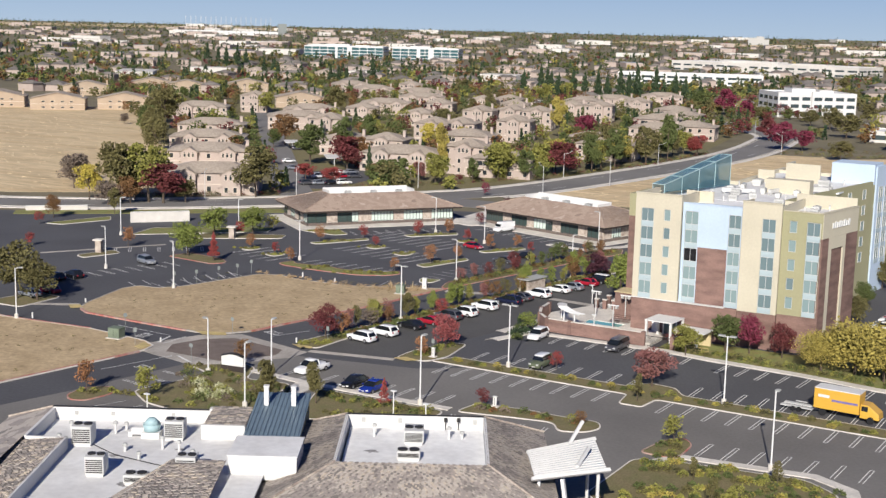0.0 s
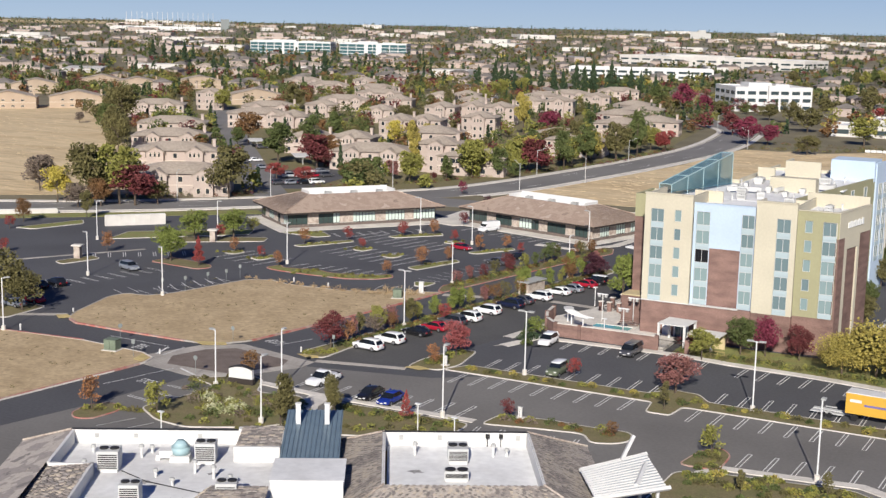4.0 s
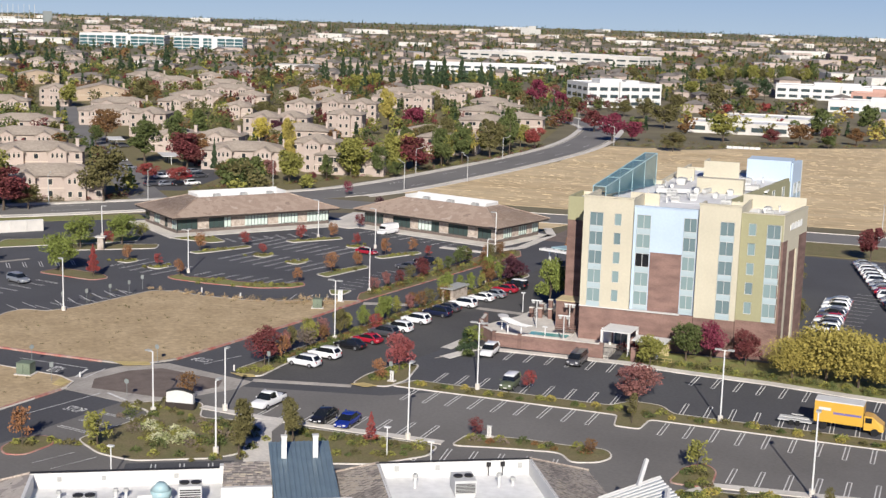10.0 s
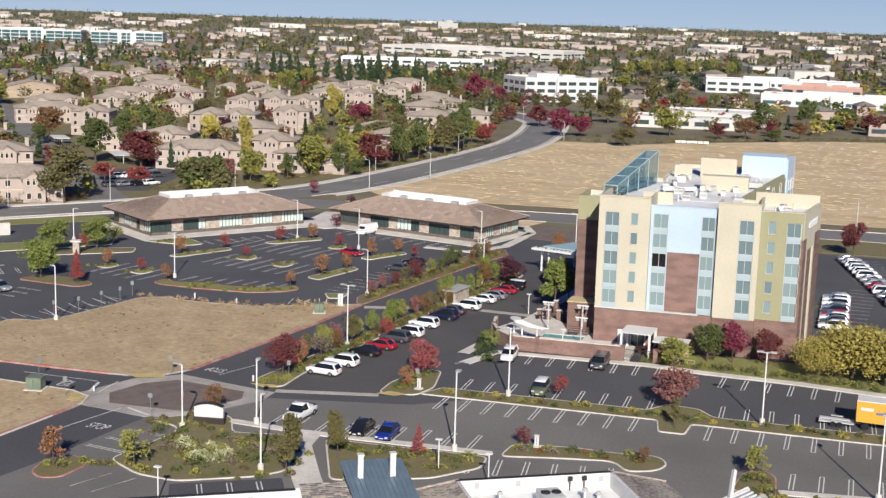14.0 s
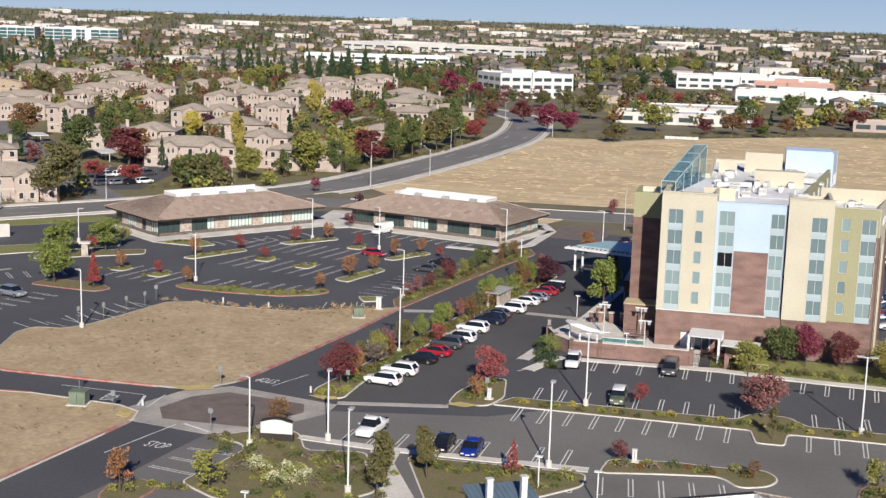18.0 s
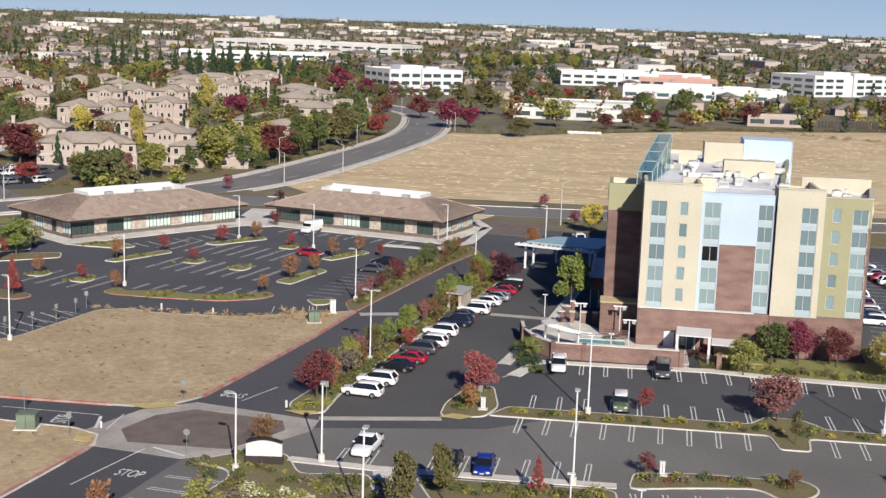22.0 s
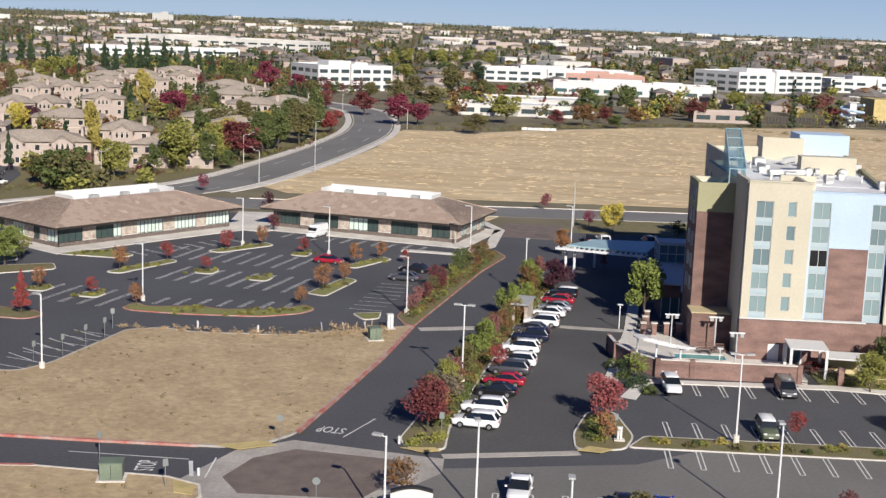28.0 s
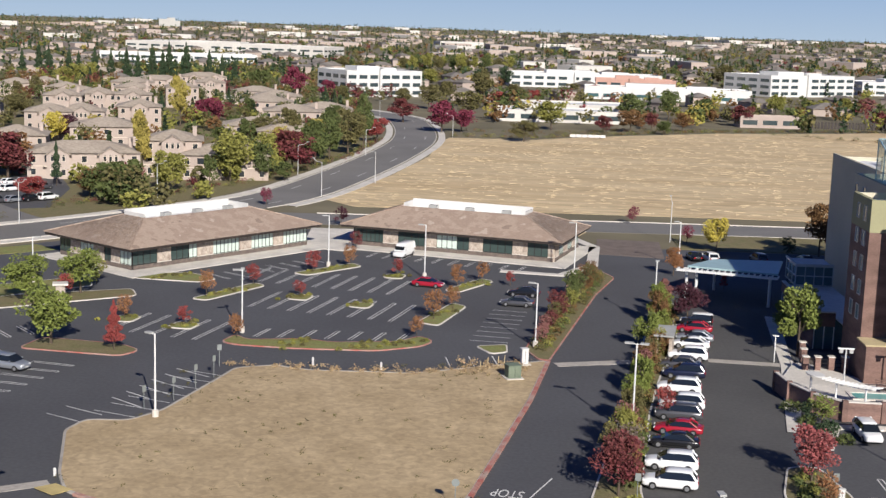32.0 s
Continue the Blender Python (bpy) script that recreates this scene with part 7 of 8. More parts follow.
perg = thing("curved_pergola", pose(0, 0, 0.4), "white leaf-shaped pergola roof with slats fanning from one edge", "pergola")
_c, _u = Vector((-11.6, 0.9)), Vector((2.6, -5.2)).normalized()
_v = Vector((-_u.y, _u.x))
b = bmesh.new()
rim = [_c + _u * 1.25 * math.cos(t) + _v * 0.8 * math.sin(t) for t in [2 * math.pi * k / 28 for k in range(28)]]
prism(b, ccw([tuple(p) for p in rim]), 2.3, 2.44)
part("roof_leaf", b, M["white"], perg)
arc = [(-10.9 + 4.4 * t, -0.6 - 3.3 * math.sin(1.5 * t)) for t in [k / 12 for k in range(13)]]
for k, p in enumerate(arc):
    d = Vector((0.9, 0.75 - 0.03 * k)).normalized()
    b = bmesh.new()
    strip(b, [(p[0] - d.x * 0.7, p[1] - d.y * 0.7), (p[0] + d.x * 0.9, p[1] + d.y * 0.9)], 0.12, 2.3, 2.46)
    part("slat", b, M["white_steel"], perg)
b = bmesh.new()
strip(b, arc, 0.14, 2.12, 2.3)
part("beam", b, M["white_steel"], perg)
for x, y in ((-11.9, 1.4), (-10.0, -1.8), (-7.4, -3.6)):
    b = bmesh.new()
    tube(b, (x, y, 0), (x, y, 2.2), 0.12, n=8)
    part("post", b, M["white_steel"], perg)
for x, y, t in ((-1.0, -3.4, 0), (-7.5, 5.0, 0), (-2.2, 4.6, 0)):
    pl = thing("terrace_lamp", pose(x, y, 0.5), "dark terrace lamp with two white heads", "lamp post", "terrace lamps")
    b = bmesh.new()
    tube(b, (0, 0, 0), (0, 0, 4.2), 0.09, n=7)
    part("pole", b, M["steel"], pl)
    part("cross_arm", boxes((-0.9, -0.1, 4.2, 0.9, 0.1, 4.34)), M["white_steel"], pl)
    for s in (-0.55, 0.55):
        part("lamp_head", boxes((s - 0.2, -0.2, 3.8, s + 0.2, 0.2, 4.2)), M["hvac"], pl)
deck = thing("timber_deck", pose(-2.6, 3.6, 0.5), "red-brown timber benches and steps on the terrace", "deck")
for k in range(4):
    part("plank", boxes((-1.6, -0.2 + 0.35 * k, 0.25 + 0.22 * k, 1.6, 0.12 + 0.35 * k, 0.33 + 0.22 * k)), M["brick"], deck)
for x, y in ((7.4, -3.4), (8.8, -4.6), (-6.4, -3.6), (-4.6, -4.2)):
    t = thing("patio_table", pose(x, y, 0.5), "dark round patio table with a closed look", "table", "patio tables")
    b = bmesh.new()
    tube(b, (0, 0, 0.7), (0, 0, 0.75), 0.5, n=12)
    part("tabletop", b, M["dark"], t)
    b = bmesh.new()
    tube(b, (0, 0, 0), (0, 0, 0.7), 0.05, n=6)
    part("leg", b, M["dark"], t)
# shelter in the tree strip
sh = thing("trash_enclosure", pose(-25.6, 18.4, 0.1, 0, 0, -10), "small flat-roofed enclosure with stone walls in the strip", "shelter")
part("wall", boxes((-1.0, -2.6, 0, -0.8, 2.6, 2.3), (0.8, -2.6, 0, 1.0, 2.6, 2.3), (-0.8, 2.4, 0, 0.8, 2.6, 2.3)), M["stone"], sh)
part("flat_roof", boxes((-1.2, -2.9, 2.6, 1.2, 2.9, 2.8)), M["hvac"], sh)
for s in (-0.7, 0.7):
    part("post", boxes((s - 0.08, -2.6, 0, s + 0.08, -2.44, 2.6)), M["stone"], sh)
for x, y in ((-114.4, 1.8), (-104.6, 31.6)):
    k = thing("entry_pillar", pose(x, y, 0.15, 0, 0, 20), "stone entry pillar with a pale flat cap", "pillar", "entry pillars")
    part("shaft", boxes((-0.6, -0.6, 0, 0.6, 0.6, 2.4)), M["stone"], k)
    part("cap", boxes((-1.0, -0.9, 2.4, 1.0, 0.9, 2.65)), M["concrete"], k)
# long pale walls at the west edge
for a, b2, wh in (((-137.3, 35.1), (-128.6, 45.0), 2.4), ((-170.0, 33.6), (-159.9, 43.5), 1.1)):
    wl = thing("garden_wall", pose(*a, 0, 0, 0, math.degrees(math.atan2(b2[1] - a[1], b2[0] - a[0]))), "long pale rendered wall with pilasters", "wall", "garden walls")
    d = math.dist(a, b2)
    part("masonry", boxes((0, -0.15, 0, d, 0.15, wh)), M["pale_wall"], wl)
    part("coping", boxes((-0.1, -0.25, wh, d + 0.1, 0.25, wh + 0.15)), M["white"], wl)
    for k in range(5):
        part("pilaster", boxes((d * k / 4 - 0.2, -0.28, 0, d * k / 4 + 0.2, -0.15, wh)), M["pale_wall"], wl)


# ---- houses beyond the street ----
PLASTER = [mat("beige_plaster", (0.43, 0.352, 0.305), 0.9, vary=0.07, scale=0.2, fine=3), mat("cream_plaster", (0.455, 0.375, 0.325), 0.9, vary=0.07, scale=0.2, fine=3), mat("tan_plaster", (0.43, 0.335, 0.245), 0.9, vary=0.07, scale=0.2, fine=3)]
HGLASS = glass("house_glass", (0.03, 0.035, 0.04), 0.08)
TRIM = mat("pale_trim", (0.66, 0.58, 0.47), 0.8, vary=0.05)


def hwin(parent, x, z, y, w=1.0, hh=1.4, turn=0, arch=False):
    win = part("window", boxes((-w / 2 - 0.1, -0.05, -0.1, -w / 2, 0.02, hh + 0.1), (w / 2, -0.05, -0.1, w / 2 + 0.1, 0.02, hh + 0.1), (-w / 2, -0.05, -0.1, w / 2, 0.02, 0), (-w / 2, -0.05, hh, w / 2, 0.02, hh + 0.1)), TRIM, parent)
    win.matrix_basis = pose(x, y, z, 0, 0, turn)
    b = boxes((-w / 2, -0.02, 0, w / 2, 0.0, hh))
    if arch:
        tube(b, (0, -0.04, hh), (0, 0.0, hh), w / 2, n=12)
    part("pane", b, HGLASS, win)


def gable_roof(b, x0, y0, x1, y1, ze, rise_, over=0.6, th=0.22, axis="y"):
    """A tiled gable roof with thickness; its ridge runs along the axis."""
    def P(u, v, z):
        return (u, v, z) if axis == "y" else (v, u, z)
    (u0, u1), (v0, v1) = ((x0, x1), (y0, y1)) if axis == "y" else ((y0, y1), (x0, x1))
    um = (u0 + u1) / 2
    dz = rise_ * over / ((u1 - u0) / 2)
    for s, ua in ((-1, u0 - over), (1, u1 + over)):
        q = [P(ua, v0 - over, ze - dz), P(ua, v1 + over, ze - dz), P(um, v1 + over, ze + rise_), P(um, v0 - over, ze + rise_)]
        vs = [b.verts.new(p) for p in q] + [b.verts.new((p[0], p[1], p[2] - th)) for p in q]
        for f in ((0, 1, 2, 3), (7, 6, 5, 4), (0, 4, 5, 1), (1, 5, 6, 2), (2, 6, 7, 3), (3, 7, 4, 0)):
            b.faces.new([vs[i] for i in f])
    bmesh.ops.recalc_face_normals(b, faces=b.faces[:])


def hip_roof(b, x0, y0, x1, y1, ze, rise_, over=0.6):
    x0, y0, x1, y1 = x0 - over, y0 - over, x1 + over, y1 + over
    d = min(x1 - x0, y1 - y0) / 2
    A = [(x0, y0, ze), (x1, y0, ze), (x1, y1, ze), (x0, y1, ze)]
    if x1 - x0 > y1 - y0:
        r0, r1 = (x0 + d, (y0 + y1) / 2, ze + rise_), (x1 - d, (y0 + y1) / 2, ze + rise_)
        F = [(A[0], A[1], r1, r0), (A[1], A[2], r1), (A[2], A[3], r0, r1), (A[3], A[0], r0)]
    else:
        r0, r1 = ((x0 + x1) / 2, y0 + d, ze + rise_), ((x0 + x1) / 2, y1 - d, ze + rise_)
        F = [(A[0], A[1], r0), (A[1], A[2], r1, r0), (A[2], A[3], r1), (A[3], A[0], r0, r1)]
    for f in F:
        b.faces.new([b.verts.new(v) for v in f])
    b.faces.new([b.verts.new((v[0], v[1], ze - 0.02)) for v in A[::-1]])


def gable_wall(b, x0, x1, y, ze, rise_, th=0.3):
    vs = [b.verts.new(v) for v in ((x0, y, ze), (x1, y, ze), ((x0 + x1) / 2, y, ze + rise_), (x0, y + th, ze), (x1, y + th, ze), ((x0 + x1) / 2, y + th, ze + rise_))]
    for f in ((0, 1, 2), (5, 4, 3), (0, 3, 4, 1), (1, 4, 5, 2), (2, 5, 3, 0)):
        b.faces.new([vs[i] for i in f])


def house_model(kind):
    spec = {"town": (16, 15, 2, 1), "tall": (14, 14, 3, 1), "long": (26, 16, 2, 2), "tan": (27, 16, 2, 1), "low": (21, 17, 2, 0)}[kind]
    L, D, st, gables = spec
    H = 2.9 * st + 0.2
    wallm = PLASTER[{"town": 1, "tall": 0, "long": 1, "tan": 2, "low": 0}[kind]]
    h = thing("apartment_house", pose(0, 0, 0), {"town": "beige two-storey town house with gabled front and brown tile roof", "tall": "beige three-storey town house with gable and brown tile roof", "long": "long cream two-storey apartment house with two gables", "tan": "tan two-storey apartment house with one broad gable", "low": "beige two-storey apartment house under a hipped brown roof"}[kind], "house", "apartment houses")
    x0, x1, y0, y1 = -L / 2, L / 2, -D / 2, D / 2
    part("wall", boxes((x0, y0, 0, x1, y1, H)), wallm, h)
    b = bmesh.new()
    if kind == "tan":
        gable_roof(b, x0, y0, x1, y1, H, 3.0)
    else:
        hip_roof(b, x0, y0, x1, y1, H + 0.01, 2.4 if D > 11 else 2.1)
    part("roof", b, M["tile_apt"], h, "brown tile roof")
    if kind == "tan":
        b = bmesh.new()
        gable_wall(b, x0, x1, y0, H, 2.9)
        part("gable", b, wallm, h)
        for x in (-7, -2.4, 2.4, 7):
            for z in (1.0, 3.9):
                hwin(h, x, z, y0 - 0.02, 1.6, 0.7)
    spots = {1: [(-2.6, 2.6)], 2: [(-8.6, -3.4), (3.4, 8.6)], 0: []}[gables] if kind != "tan" else []
    for a, c in spots:
        w = part("front_bay", boxes((a, y0 - 1.4, 0, c, y0, H)), wallm, h)
        b = bmesh.new()
        gable_wall(b, a, c, y0 - 1.4, H, 1.35)
        part("gable", b, wallm, h)
        b = bmesh.new()
        gable_roof(b, a, y0 - 1.2, c, y0 + 3.4, H, 1.4, 0.5, 0.18)
        part("gable_roof", b, M["tile_apt"], h)
        for x in (-1.3, 0, 1.3):
            hwin(h, (a + c) / 2 + x, H - 1.75, y0 - 1.42, 0.62, 1.1, arch=True)
        for s in range(st - 1):
            for x in (-1.2, 1.2):
                hwin(h, (a + c) / 2 + x, 0.9 + 2.9 * s, y0 - 1.42, 0.9, 1.35)
    if kind != "tan":
        for s in range(st):
            for x in ((x0 + 1.6, x1 - 1.6) if gables < 2 else (x0 + 1.4, 0.0, x1 - 1.4)):
                hwin(h, x, 0.95 + 2.9 * s, y0 - 0.02, 1.1, 1.4)
        if kind == "low":
            for s in range(st):
                for x in (-4, 0, 4):
                    hwin(h, x, 0.95 + 2.9 * s, y0 - 0.02, 1.3, 1.4)
        bal = new("balcony")
        bal.parent = h
        bx = x0 + 3.6
        part("balcony_slab", boxes((bx, y0 - 1.3, 2.9, bx + 2.6, y0, 3.1)), TRIM, bal)
        part("balcony_rail", boxes((bx, y0 - 1.3, 3.1, bx + 2.6, y0 - 1.2, 4.0), (bx, y0 - 1.2, 3.1, bx + 0.1, y0, 4.0)), wallm, bal)
        part("balcony_door", boxes((bx + 0.4, y0 - 0.03, 3.1, bx + 2.2, y0, 5.3)), HGLASS, bal)
    for s in range(st):
        for y in (-D / 4, D / 4):
            hwin(h, x1 + 0.02, 0.95 + 2.9 * s, y, 1.0, 1.4, 90)
            hwin(h, x0 - 0.02, 0.95 + 2.9 * s, y, 1.0, 1.4, -90)
    part("chimney", boxes((x1 - 2.2, 0.6, H, x1 - 1.2, 1.6, H + 2.9), (x1 - 2.35, 0.45, H + 2.9, x1 - 1.05, 1.75, H + 3.05)), wallm, h)
    part("belt_course", boxes((x0 - 0.05, y0 - 0.05, 2.9, x1 + 0.05, y0, 3.05)), TRIM, h)
    return h


random.seed(12)
HM = {}
PLACES = (
    ("town", ((-180, 212, 16), (-193, 205, 16), (-246, 345, 16), (-280, 422, 20), (-282, 475, 20), (-276, 496, 20), (-746, 624, 30), (-857, 818, 30), (-730, 739, 30), (-642, 724, 30), (-637, 767, 30), (-575, 732, 30), (-607, 840, 30), (-286, 356, 30), (-410, 604, 30), (-457, 735, 30), (-559, 1033, 30), (-485, 930, 30), (-230, 418, 18), (-250, 452, 20), (-224, 470, 18))),
    ("tall", ((-129, 182, 14), (-231, 249, 18), (-171, 298, 16), (-189, 262, 16), (-181, 269, 16), (-214, 346, 16), (-206, 363, 16), (-193, 365, 16), (-191, 432, 16), (-191, 485, 16), (-356, 359, 30))),
    ("long", ((-149, 174, 20), (-298, 329, 30), (-302, 402, 30), (-235, 554, 20), (-290, 637, 20), (-225, 612, 20), (-160, 91, 33), (-199, 137, 33), (-233, 176, 33), (-269, 221, 33), (-345, 303, 33), (-274, 285, 36), (-320, 470, 30), (-352, 520, 30), (-392, 528, 36), (-436, 566, 38))),
    ("low", ((-116, 181, 14), (-167, 250, 16), (-239, 520, 16), (-127, 345, 12), (-118, 366, 12), (-147, 399, 12), (-126, 274, 12), (-112, 257, 12), (-150, 440, 12), (-166, 474, 14))),
    ("tan", ((-364, 409, 40), (-434, 296, 40), (-414, 323, 40), (-519, 400, 40), (-533, 473, 40), (-496, 465, 40), (-469, 288, 40), (-484, 513, 40))),
)
for kind, rows in PLACES:
    for x, y, t in rows:
        if kind not in HM:
            HM[kind] = house_model(kind)
            HM[kind].matrix_basis = pose(x, y, 0, 0, 0, t)
        else:
            copy_thing(HM[kind], pose(x, y, 0, 0, 0, t))
sheet("district_ground", [(-112, 128), (-98, 200), (-92, 300), (-112, 420), (-200, 560), (-420, 620), (-620, 520), (-405, 330), (-285, 200), (-165, 84), (-138, 96)], 0.03, M["mulch"], "planted ground between the houses", "ground", 0.02)
road("road_lane", smooth_line([(-132, 96), (-143, 106), (-173, 142), (-218, 197), (-273, 264), (-335, 340), (-420, 440)]), 10, 0.07, "dark lane between the houses")
sheet("pavement_court", [(-137, 117), (-146, 112), (-168, 138), (-169, 147), (-157, 178), (-143, 147)], 0.06, M["asphalt_dark"], "parking court before the houses", "parking lot")
for x, y, t in ((-220, 208, 130), (-176, 172, 130)):
    cp = thing("carport", pose(x, y, 0, 0, 0, t), "white flat carport roof over parked cars", "carport", "carports")
    part("flat_roof", boxes((-6, -2.6, 2.5, 6, 2.6, 2.7)), M["white"], cp)
    for sx in (-5.5, 0, 5.5):
        part("post", boxes((sx - 0.1, -0.1, 0, sx + 0.1, 0.1, 2.5)), M["steel"], cp)
